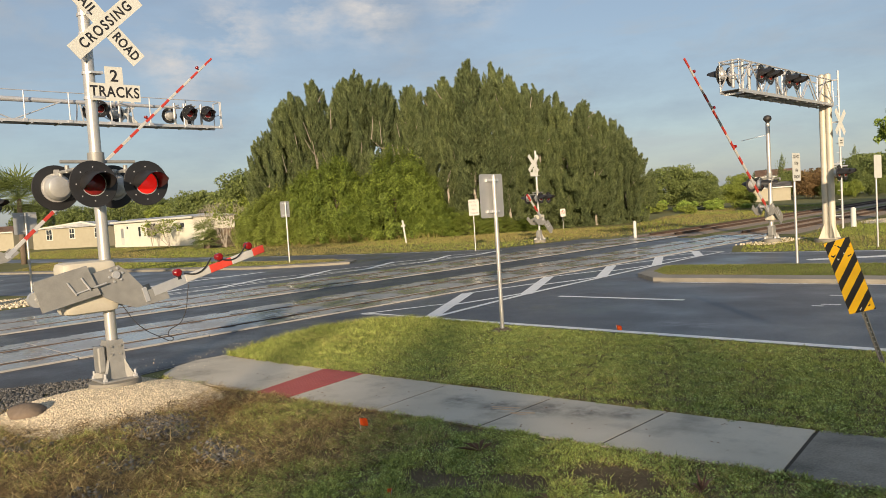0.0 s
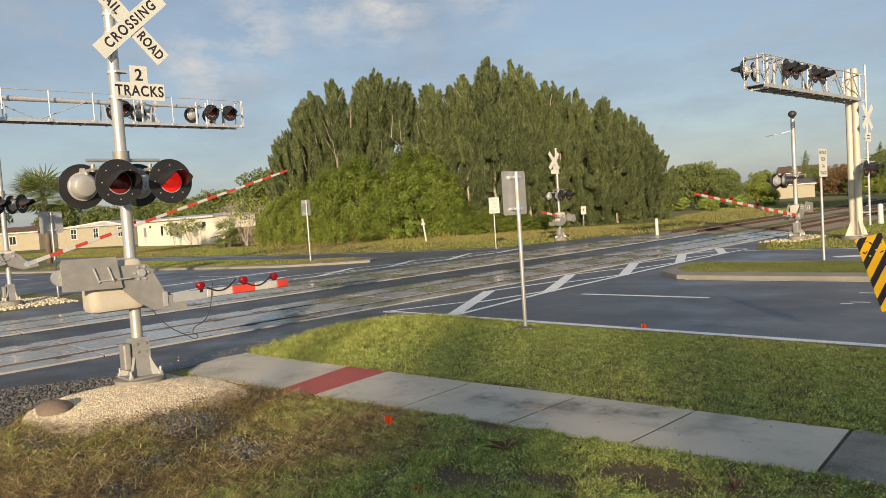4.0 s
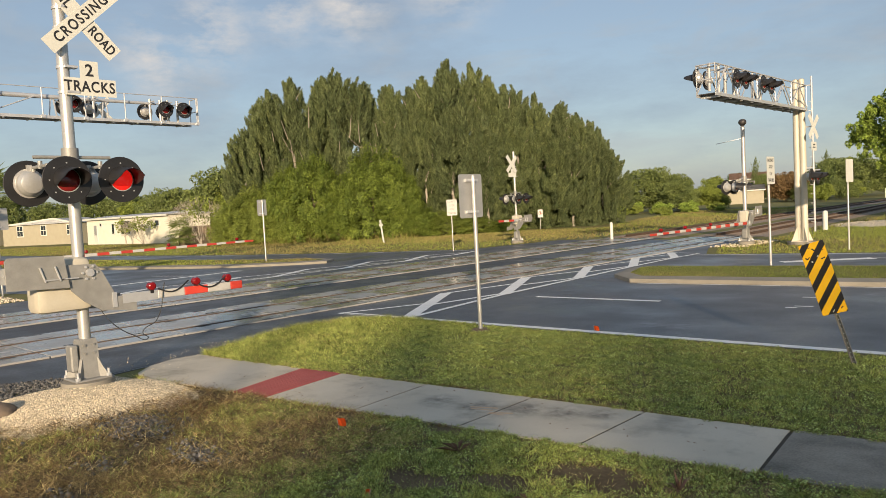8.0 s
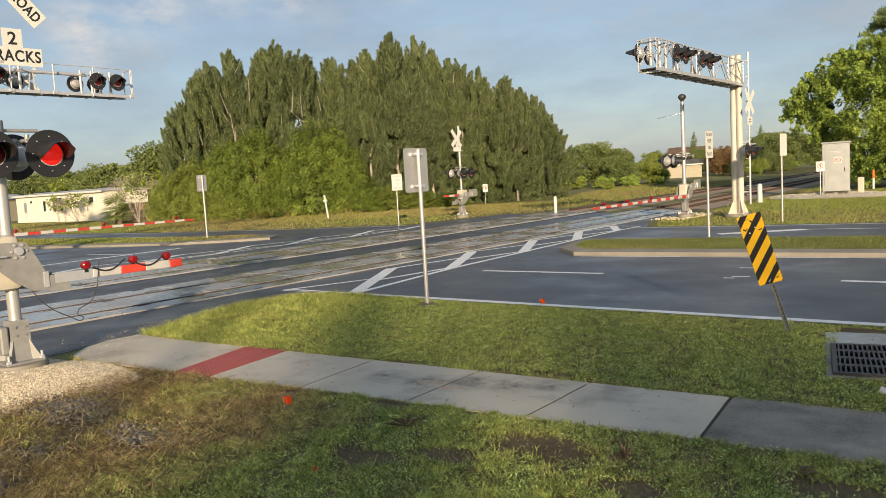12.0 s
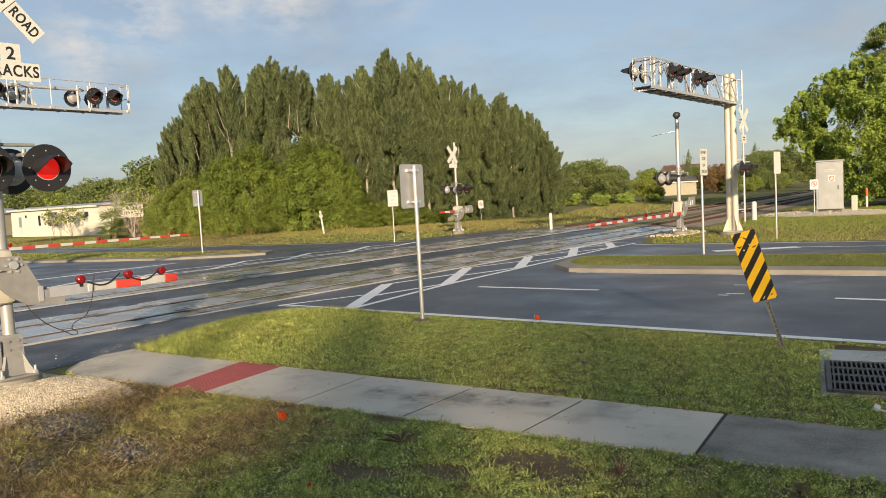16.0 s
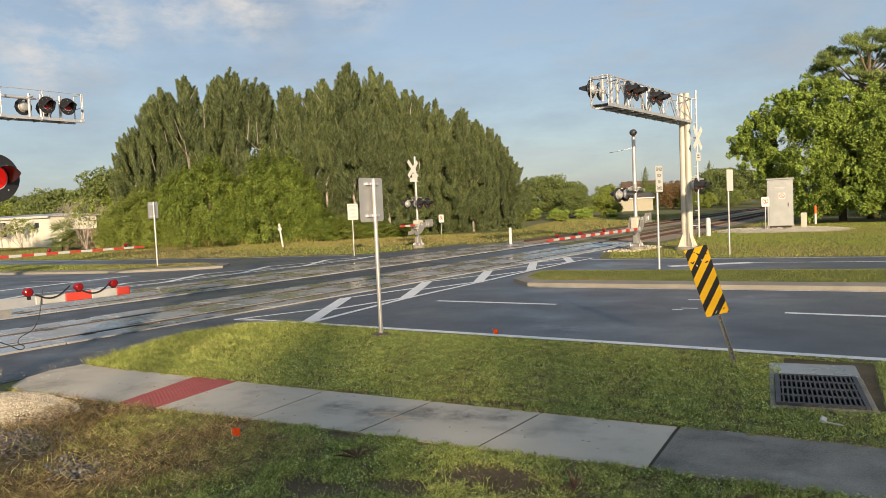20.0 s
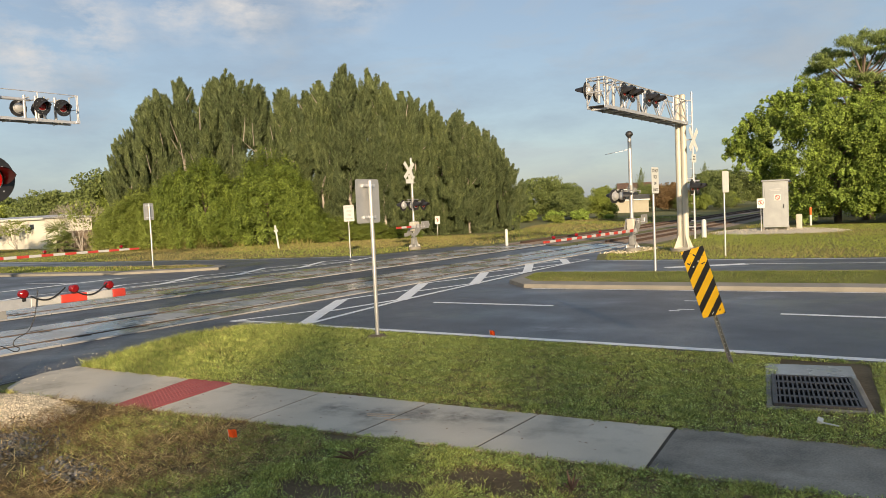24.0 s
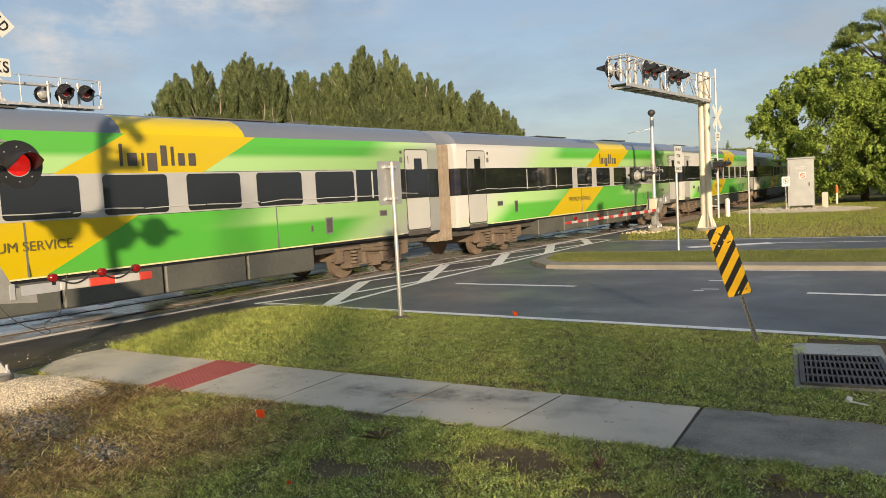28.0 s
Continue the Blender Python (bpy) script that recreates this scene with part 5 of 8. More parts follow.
# ---- the train ----
def paint(name, base, layers, rough=0.28, dirt=0.35):
    """Vehicle paint in blocks: each layer is a colour and the slabs (nx, ny, nz, low, high) whose common part it fills, in the car's metres."""
    m = bpy.data.materials.new(name)
    m.use_nodes = True
    n, l = m.node_tree.nodes, m.node_tree.links
    b = n["Principled BSDF"]
    co = n.new("ShaderNodeTexCoord")
    cur = n.new("ShaderNodeRGB")
    cur.outputs[0].default_value = (*base, 1)
    out = cur.outputs[0]
    for color, slabs, *blur in layers:
        mask = None
        for nx, ny, nz, lo, hi in slabs:
            dot = n.new("ShaderNodeVectorMath")
            dot.operation = "DOT_PRODUCT"
            dot.inputs[1].default_value = (nx, ny, nz)
            l.new(co.outputs["Object"], dot.inputs[0])
            if blur:
                # worn, faded edge: the cover falls off over a stretch of the side
                away = n.new("ShaderNodeMath")
                away.operation = "SUBTRACT"
                away.inputs[1].default_value = (lo + hi) / 2
                l.new(dot.outputs["Value"], away.inputs[0])
                side = n.new("ShaderNodeMath")
                side.operation = "ABSOLUTE"
                l.new(away.outputs[0], side.inputs[0])
                cmp = n.new("ShaderNodeMapRange")
                cmp.interpolation_type = "SMOOTHSTEP"
                fall = blur[0] * (1.0 if ny else 0.12)
                cmp.inputs["From Min"].default_value, cmp.inputs["From Max"].default_value = (hi - lo) / 2 - fall, (hi - lo) / 2 + fall
                cmp.inputs["To Min"].default_value, cmp.inputs["To Max"].default_value = 1.0, 0.0
                l.new(side.outputs[0], cmp.inputs["Value"])
            else:
                cmp = n.new("ShaderNodeMath")
                cmp.operation = "COMPARE"
                cmp.inputs[1].default_value, cmp.inputs[2].default_value = (lo + hi) / 2, (hi - lo) / 2
                l.new(dot.outputs["Value"], cmp.inputs[0])
            if mask is None:
                mask = cmp.outputs[0]
            else:
                mu = n.new("ShaderNodeMath")
                mu.operation = "MULTIPLY"
                l.new(mask, mu.inputs[0])
                l.new(cmp.outputs[0], mu.inputs[1])
                mask = mu.outputs[0]
        mix = n.new("ShaderNodeMix")
        mix.data_type = "RGBA"
        l.new(mask, mix.inputs["Factor"])
        l.new(out, mix.inputs["A"])
        mix.inputs["B"].default_value = (*color, 1)
        out = mix.outputs["Result"]
    # road dirt, streaky along the car
    mp = n.new("ShaderNodeMapping")
    mp.inputs["Scale"].default_value = (1.0, 0.35, 2.5)
    nz_ = n.new("ShaderNodeTexNoise")
    nz_.inputs["Scale"].default_value, nz_.inputs["Detail"].default_value = 1.6, 6.0
    l.new(co.outputs["Object"], mp.inputs["Vector"])
    l.new(mp.outputs["Vector"], nz_.inputs["Vector"])
    mr = n.new("ShaderNodeMapRange")
    mr.inputs["From Min"].default_value, mr.inputs["From Max"].default_value = 0.45, 0.75
    mr.inputs["To Min"].default_value, mr.inputs["To Max"].default_value = 0.0, dirt
    l.new(nz_.outputs["Fac"], mr.inputs["Value"])
    mix = n.new("ShaderNodeMix")
    mix.data_type = "RGBA"
    mix.inputs["B"].default_value = (0.30, 0.25, 0.19, 1)
    l.new(mr.outputs["Result"], mix.inputs["Factor"])
    l.new(out, mix.inputs["A"])
    l.new(mix.outputs["Result"], b.inputs["Base Color"])
    b.inputs["Roughness"].default_value = rough
    return m


YEL, WHI, GRE, LGR, GRY, DRK = (0.62, 0.405, 0.006), (0.47, 0.465, 0.43), (0.075, 0.41, 0.055), (0.35, 0.59, 0.24), (0.10, 0.105, 0.11), (0.014, 0.016, 0.026)
ALL = (-9, 9)
M["loco_paint"] = paint("locomotive_paint", WHI, [
    ((0.24, 0.235, 0.225), [(0, 0, 1, 2.3, 2.85), (0, 1, -0.6, 0, 5.2)]),
    ((0.22, 0.23, 0.235), [(0, 0, 1, 2.22, 2.78), (0, 1, 0, 12, 30)]), ((0.06, 0.06, 0.065), [(0, 0, 1, 2.22, 2.72), (0, 1, -1.88, 12.5, 40)]),
    (YEL, [(0, 0, 1, 2.36, 2.43), (0, 1, 0, 3.3, 8)]), (YEL, [(0, 0.55, 1, 4.13, 4.21), (0, 1, 0, 2.95, 3.32)]), (YEL, [(0, -0.6, 1, 0.60, 0.69), (0, 1, 0, 2.4, 2.97)]),
    ((0.085, 0.088, 0.09), [(0, 0, 1, 0, 1.5)]),
    ((0.085, 0.088, 0.09), [(0, 0, 1, 0, 1.66), (0, 1, 0, 11, 30)]), (YEL, [(0, 0, 1, 2.10, 2.17), (0, 1, 0, 13, 30)]),
    (YEL, [(0, 1, -1.88, 2.67, 11.5), (0, 0, 1, 1.08, 3.66)]),
    (WHI, [(0, 1, -1.88, 5.2, 6.6), (0, 0, 1, 1.08, 3.66)]),
    (GRY, [(0, 0, 1, 0, 1.08), (0, 1, 0, 3.0, 30)]),
    ((0.27, 0.265, 0.25), [(0, -0.6, 1, -9, 0.08), (0, 1, 0.35, -1, 2.75)]),
    (DRK, [(0, 1, -0.95, -9, 0.25), (0, -0.6, 1, 0.08, 6)]),
    (DRK, [(0, 1, -3.2, -20, -6.5), (0, 0, 1, 3.0, 6)]),
    (YEL, [(0, 1, 0, -1, 2.6), (1, 0, -0.33, -9, 0.02), (-1, 0, -0.33, -9, 0.02), (0, 0, 1, 0.75, 2.3)]),
    ((0.13, 0.135, 0.145), [(0, 0, 1, 3.66, 6), (0, 1, 0, 5.3, 30)]),
    (YEL, [(0, 1, 0, 2.62, 2.86), (1, 0, 0, -0.95, 0.95), (0, 0, 1, 3.3, 6)]),
] + [(YEL, [(0, 1, 0, 2.7, 3.5 - 0.25 * abs(k) / 6 - 0.12 * (k % 2)), (1, 0.0, 0, k * 0.155 - 0.042, k * 0.155 + 0.042), (0, 0, 1, 3.3, 6)]) for k in range(-6, 7)]
  + [(YEL, [(0, 1, 0, -1, 2.2), (s, 0, -0.18, 0.32 + k * 0.12, 0.38 + k * 0.12), (0, 0, 1, 1.95 - 0.16 * (k % 2) + 0.02 * k, 2.3)]) for s in (-1, 1) for k in range(5)]
  + [(DRK, [(0, 1, 0, -1, 2.2), (1, 0, 0, k * 0.13 - 0.014, k * 0.13 + 0.014), (0, 0, 1, 0.98, 1.45 + 0.18 * (k % 2))]) for k in range(-4, 5)]
, 0.25, 0.16)


def coach_paint(name):
    s, bare = 1.9, (0.47, 0.475, 0.455)
    lay = [
        (LGR, [(0, 1, -1.6, -0.6, 16.2), (0, 0, 1, 0.6, 2.3)], 1.6), (GRE, [(0, 1, -1.6, 0.6, 14.6), (0, 0, 1, 0.6, 1.66)], 0.7), (GRE, [(0, 1, -1.6, 4.0, 10.6), (0, 0, 1, 0.6, 2.3)], 1.3),
        (LGR, [(0, 1, -1.0, 1.6, 16.4), (0, 0, 1, 2.8, 4.6)], 1.3), (GRE, [(0, 1, -1.0, 3.4, 14.6), (0, 0, 1, 3.2, 4.6)], 0.7),
        (DRK, [(0, 0, 1, 2.04, 2.87)]),
        ((0.56, 0.41, 0.012), [(0, 1, -s, 3.9, 7.0)]),
        (DRK, [(0, 0, 1, 0, 1.06)]),
        ((0.15, 0.175, 0.22), [(0, 0, 1, 3.62, 6)]),
        ((0.62, 0.47, 0.012), [(0, 1, 0, 10.7, 13.6), (0, 0, 1, 3.62, 4.02)]),
    ]
    return paint(name, bare, lay, 0.22, 0.07)


M["coach_paint"] = coach_paint("coach_paint")
M["coach_white"] = mat("coach_white_paint", (0.44, 0.445, 0.425), 0.25, color2=(0.50, 0.505, 0.48), scale=1.2)
M["train_glass"] = mat("train_window_glass", (0.012, 0.014, 0.016), 0.06, spec=0.9)
# paler windshield panes, with the grey reflection put into their colour
M["cab_reflection_glass"] = mat("cab_reflection_glass", (0.09, 0.11, 0.125), 0.07, color2=(0.16, 0.18, 0.19), scale=1.5, spec=0.9)
M["emblem_grey"] = mat("faded_lettering", (0.10, 0.085, 0.03), 0.5, color2=(0.14, 0.115, 0.04), scale=3.0)
M["bogie_brown"] = mat("dusty_brown_bogie", (0.075, 0.06, 0.048), 0.85, color2=(0.21, 0.155, 0.11), scale=2.5, fine=25.0, bump=0.4)
M["skirt_grey"] = mat("grey_skirt_paint", (0.055, 0.06, 0.055), 0.5, color2=(0.11, 0.112, 0.10), scale=1.2, fine=12.0)
M["pillar_silver"] = mat("silver_window_pillar", (0.36, 0.37, 0.37), 0.35, color2=(0.44, 0.45, 0.45), scale=2.0)
M["pillar_grey"] = mat("window_pillar_grey", (0.11, 0.12, 0.12), 0.4, color2=(0.17, 0.18, 0.18), scale=2.0)
M["trim_pale"] = mat("pale_trim", (0.62, 0.60, 0.30), 0.4, color2=(0.66, 0.64, 0.42), scale=2.0)
M["rust"] = mat("rusty_bogie", (0.20, 0.115, 0.05), 0.85, color2=(0.42, 0.26, 0.13), scale=2.5, fine=25.0, bump=0.4)
M["under"] = mat("underframe", (0.04, 0.038, 0.035), 0.8, color2=(0.10, 0.09, 0.08), scale=2.0)
M["bellows"] = mat("dusty_bellows", (0.20, 0.165, 0.125), 0.8, color2=(0.38, 0.31, 0.235), scale=4.0)
M["loco_yellow"] = mat("yellow_door_paint", (0.52, 0.35, 0.01), 0.3, color2=(0.58, 0.395, 0.012), scale=2.0)
# louvres and door brace, darker than the yellow around them
M["louvre_dark"] = mat("dark_yellow_louvre", (0.30, 0.20, 0.02), 0.6, color2=(0.42, 0.29, 0.03), scale=3.0)
M["headlight"] = mat("headlight", (1.0, 0.97, 0.9), 0.2, emit=2.0)


def section(hw, zb, zs, zt, arc=7):
    half = [(hw * 0.96, zb), (hw, zb + 0.15 * (zs - zb)), (hw, zb + 0.6 * (zs - zb))]
    for i in range(arc + 1):
        a = i / arc * math.pi / 2
        half.append((hw * math.cos(a) ** 0.75 if i < arc else 0.0, zs + (zt - zs) * math.sin(a) ** 0.85))
    return half + [(-x, z) for x, z in reversed(half[:-1])]


def loft(bm, stations):
    rows = []
    for y, *dims in stations:
        rows.append([bm.verts.new((x, y, z)) for x, z in section(*dims)])
    for a, b in zip(rows, rows[1:]):
        for i in range(len(a) - 1):
            bm.faces.new((a[i], b[i], b[i + 1], a[i + 1]))
        bm.faces.new((a[-1], b[-1], b[0], a[0]))
    bm.faces.new(rows[0])
    bm.faces.new(rows[-1][::-1])
    bmesh.ops.recalc_face_normals(bm, faces=bm.faces[:])


def bogie(car, y, wb=2.3, mat_name="rust"):
    bg = part("bogie", (lambda b: (box(b, (2.2, wb + 0.9, 0.22), (0, y, 0.62)), [box(b, (0.14, wb + 1.0, 0.3), (s * 1.1, y, 0.62)) for s in (-1, 1)], [box(b, (0.22, 0.5, 0.34), (s * 1.12, y + d, 0.5)) for s in (-1, 1) for d in (-wb / 2, wb / 2)], [rod(b, (s * 1.14, y + d, 0.42), (s * 1.14, y + d, 0.9), 0.1, seg=10) for s in (-1, 1) for d in (-0.35, 0.35)], b)[-1])(bmesh.new()), M[mat_name], car, "rust-brown bogie frame")
    for sgn in (-1, 1):
        for d in (-0.5, 0.5):
            bm = bmesh.new()
            for q in range(4):
                rod(bm, (sgn * 1.27, y + d * wb, 0.46 + q * 0.09), (sgn * 1.27, y + d * wb, 0.51 + q * 0.09), 0.11, seg=10)
            part("spring", bm, M[mat_name], bg)
        bm = bmesh.new()
        rod(bm, (sgn * 1.24, y - 0.5, 0.78), (sgn * 1.24, y + 0.5, 0.70), 0.06, seg=8)
        rod(bm, (sgn * 1.24, y - 0.95, 0.40), (sgn * 1.24, y + 0.95, 0.40), 0.03, seg=8)
        box(bm, (0.16, 0.35, 0.3), (sgn * 1.2, y, 0.46))
        part("damper", bm, M[mat_name], bg)
        bm = bmesh.new()
        box(bm, (0.10, wb + 1.1, 0.07), (sgn * 1.2, y, 0.84))
        box(bm, (0.12, 0.16, 0.34), (sgn * 1.2, y - wb / 2 - 0.45, 0.68))
        box(bm, (0.12, 0.16, 0.34), (sgn * 1.2, y + wb / 2 + 0.45, 0.68))
        part("side_frame", bm, M[mat_name], bg)
    for d in (-wb / 2, wb / 2):
        bm = bmesh.new()
        rod(bm, (-0.75, y + d, 0.5), (0.75, y + d, 0.5), 0.08, seg=12)
        for s in (-1, 1):
            rod(bm, (s * 0.70, y + d, 0.5), (s * 0.84, y + d, 0.5), 0.45, seg=28)
            rod(bm, (s * 0.84, y + d, 0.5), (s * 0.87, y + d, 0.5), 0.2, seg=16)
        soft(part("wheelset", bm, M[mat_name], bg))
    return bg


def side_panel(car, name, y0, y1, z0, z1, material, off=0.012, label="", both=True, r=0.0):
    for s in ((-1, 1) if both else (1,)):
        bm = bmesh.new()
        box(bm, (0.02, y1 - y0, z1 - z0), (s * (1.5 + off - 0.008), (y0 + y1) / 2, (z0 + z1) / 2))
        if r:
            e = [e for e in bm.edges if abs((e.verts[0].co - e.verts[1].co).x) > 0.015]
            bmesh.ops.bevel(bm, geom=e, offset=r, segments=4, affect="EDGES", profile=0.5)
        ob = part(name, bm, material, car, label)
    return ob


def locomotive():
    L = 18.2
    car = thing("locomotive", pose(-14.9, 800, 0), "sleek diesel locomotive in yellow, white and dark navy paint", "locomotive", "train")
    bm = bmesh.new()
    loft(bm, [(1.15, 0.62, 0.5, 0.85, 1.25), (1.22, 0.95, 0.46, 1.0, 1.5), (1.36, 1.18, 0.42, 1.15, 1.9), (1.6, 1.34, 0.4, 1.4, 2.3), (1.98, 1.42, 0.4, 1.7, 2.8), (2.42, 1.47, 0.45, 2.15, 3.3),
              (2.9, 1.5, 0.55, 2.65, 3.68), (3.5, 1.5, 0.8, 3.0, 3.9), (4.3, 1.5, 0.95, 3.2, 4.02), (5.4, 1.5, 0.95, 3.4, 4.12), (12.0, 1.5, 0.95, 3.4, 4.12), (L, 1.5, 0.95, 3.35, 4.1)])
    soft(part("body", bm, M["loco_paint"], car), 40)
    bm = bmesh.new()
    rows = []
    for y, hw, z in ((1.68, 1.02, 2.5), (2.08, 1.06, 2.98), (2.52, 1.02, 3.42)):
        rows.append([bm.verts.new((hw * t, y + 0.42 * abs(t) ** 2.2 - 0.03, z + 0.02 - 0.10 * abs(t) ** 2.5)) for t in [i / 8 - 1 for i in range(17)]])
    for a, b in zip(rows, rows[1:]):
        for i in range(16):
            bm.faces.new((a[i], a[i + 1], b[i + 1], b[i]))
    bmesh.ops.solidify(bm, geom=bm.faces[:], thickness=0.02)
    shield = part("windshield", bm, M["train_glass"], car, "dark curved windshield", smooth=True)
    for sgn in (-1, 1):
        bm = bmesh.new()
        rows = []
        for y, hw, z in ((1.86, 1.0, 2.73), (2.08, 1.02, 2.98), (2.40, 0.98, 3.30)):
            rows.append([bm.verts.new((sgn * hw * t, y + 0.42 * t ** 2.2 - 0.055, z + 0.03 - 0.10 * t ** 2.5)) for t in (0.06, 0.2, 0.35, 0.5, 0.65, 0.8)])
        for a, b in zip(rows, rows[1:]):
            for i in range(5):
                bm.faces.new((a[i], a[i + 1], b[i + 1], b[i]))
        part("pane", bm, M["cab_reflection_glass"], shield, smooth=True)
    for s in (-1, 1):
        bm = bmesh.new()
        bmesh.ops.create_uvsphere(bm, u_segments=14, v_segments=8, radius=0.06, matrix=Matrix.Translation((s * 1.05, 1.48, 1.66)))
        part("headlight", bm, M["headlight"], car, "glowing headlight")
        bm = bmesh.new()
        bmesh.ops.create_uvsphere(bm, u_segments=12, v_segments=8, radius=0.045, matrix=Matrix.Translation((s * 0.13, 1.70, 2.43)))
        part("headlight", bm, M["headlight"], car, "glowing headlight")
        bm = bmesh.new()
        box(bm, (0.03, 0.02, 0.62), (s * 0.5, 1.95, 2.86), Euler((-0.68, 0, s * 0.2)).to_matrix())
        part("wiper", bm, M["black"], car)
    bm = bmesh.new()
    box(bm, (0.85, 0.02, 0.055), (0.3, 1.13, 0.98))
    part("emblem_bar", bm, M["white"], car)
    # pilot, plough and underframe
    bm = bmesh.new()
    box(bm, (2.1, 0.7, 0.26), (0, 2.2, 0.28))
    box(bm, (1.3, 0.3, 0.18), (0, 1.8, 0.26))
    part("plough", bm, M["curb"], car, "dirty snow plough")
    bm = bmesh.new()
    box(bm, (2.5, L - 3, 0.5), (0, L / 2 + 1.2, 0.85))
    box(bm, (2.6, 5.5, 0.55), (0, 9.8, 0.58))
    part("underframe", bm, M["under"], car)
    bm = bmesh.new()
    box(bm, (2.66, 5.0, 0.35), (0, 10.0, 0.55))
    bevel(bm, 0.05, 1)
    part("fuel_tank", bm, M["under"], car, "dark dusty fuel tank")
    bogie(car, 4.7, 2.3)
    bogie(car, 14.6, 2.3)
    for sgn in (-1, 1):
        bm = bmesh.new()
        for z in (0.35, 0.62, 0.89):
            box(bm, (0.12, 0.5, 0.03), (sgn * 1.44, 3.95, z))
        for y in (3.7, 4.2):
            box(bm, (0.04, 0.04, 0.75), (sgn * 1.48, y, 0.7))
        part("cab_steps", bm, M["rust"], car)
    # side doors, louvres and windows
    d = side_panel(car, "cab_door", 3.55, 4.3, 1.15, 3.2, M["loco_paint"], 0.014, r=0.05)
    side_panel(car, "cab_window", 3.72, 4.12, 2.5, 3.08, M["train_glass"], 0.02, r=0.05)
    side_panel(car, "cab_window", 2.95, 3.38, 2.45, 3.05, M["train_glass"], 0.02, r=0.12)
    for y in (3.42, 4.42):
        bm = bmesh.new()
        for s in (-1, 1):
            rod(bm, (s * 1.56, y, 1.2), (s * 1.56, y, 2.9), 0.02, seg=8)
        part("grab_rail", bm, M["white"], car)
    for y0, y1, z0, z1 in ((7.35, 8.35, 1.75, 3.15), (12.05, 12.55, 1.75, 3.2), (14.9, 15.75, 2.5, 3.22)):
        g = side_panel(car, "louvre", y0, y1, z0, z1, M["louvre_dark"], 0.014)
        bm = bmesh.new()
        k = int((z1 - z0) / 0.09)
        for i in range(k):
            for s in (-1, 1):
                box(bm, (0.02, y1 - y0 - 0.1, 0.02), (s * 1.53, (y0 + y1) / 2, z0 + 0.06 + i * 0.09))
        part("louvre_slats", bm, M["louvre_dark"], g)
    x0 = side_panel(car, "access_door", 13.0, 14.5, 1.6, 3.25, M["loco_yellow"], 0.012)
    bm = bmesh.new()
    for s in (-1, 1):
        for a in (-1, 1):
            box(bm, (0.02, 0.12, 2.3), (s * 1.535, 13.75, 2.42), Euler((a * 0.74, 0, 0)).to_matrix())
    part("cross_brace", bm, M["louvre_dark"], x0)
    # brand marks reduced to plain bars
    for y0, y1, z0, z1 in ((8.75, 8.95, 2.12, 2.75), (9.05, 9.35, 2.12, 2.5), (9.45, 9.52, 2.12, 2.5), (9.62, 9.92, 1.95, 2.5), (10.02, 10.26, 2.12, 2.72), (10.36, 10.5, 2.12, 2.65), (10.6, 10.66, 2.12, 2.7), (10.76, 11.0, 2.12, 2.5), (11.1, 11.34, 2.12, 2.5)):
        side_panel(car, "emblem_bar", y0, y1, z0, z1, M["under"], 0.016)
    bm = bmesh.new()
    rod(bm, (1.505, 17.62, 3.14), (1.516, 17.62, 3.14), 0.31, seg=32)
    part("number_disc", bm, M["coach_white"], car, "round white number disc")
    lettering("119", 0.31, M["under"], car, Matrix.Translation((1.519, 17.62, 3.14)) @ FACE, "fleet_number", bold=0.004)
    side_panel(car, "warning_label", 12.15, 12.5, 1.3, 1.56, M["red"], 0.014)
    for x in (-0.72, 0.72):
        lettering("119", 0.17, M["white"], car, Matrix.Translation((x, 2.53, 3.36)) @ Matrix.Rotation(radians(20 if x > 0 else -20), 4, "Y") @ Matrix.Rotation(radians(42), 4, "X"), "fleet_number")
    # roof detail
    bm = bmesh.new()
    for y in (7.5, 10.5, 13.5, 16.6):
        box(bm, (1.5, 2.4, 0.05), (0, y, 4.11))
    bevel(bm, 0.02, 1)
    part("roof_hatches", bm, M["skirt_grey"], car)
    bm = bmesh.new()
    for i in range(22):
        for s in (-1, 1):
            box(bm, (0.05, 0.06, 0.1), (s * 1.40, 6.2 + i * 0.56, 3.74))
    part("roof_brackets", bm, M["white"], car)
    return car


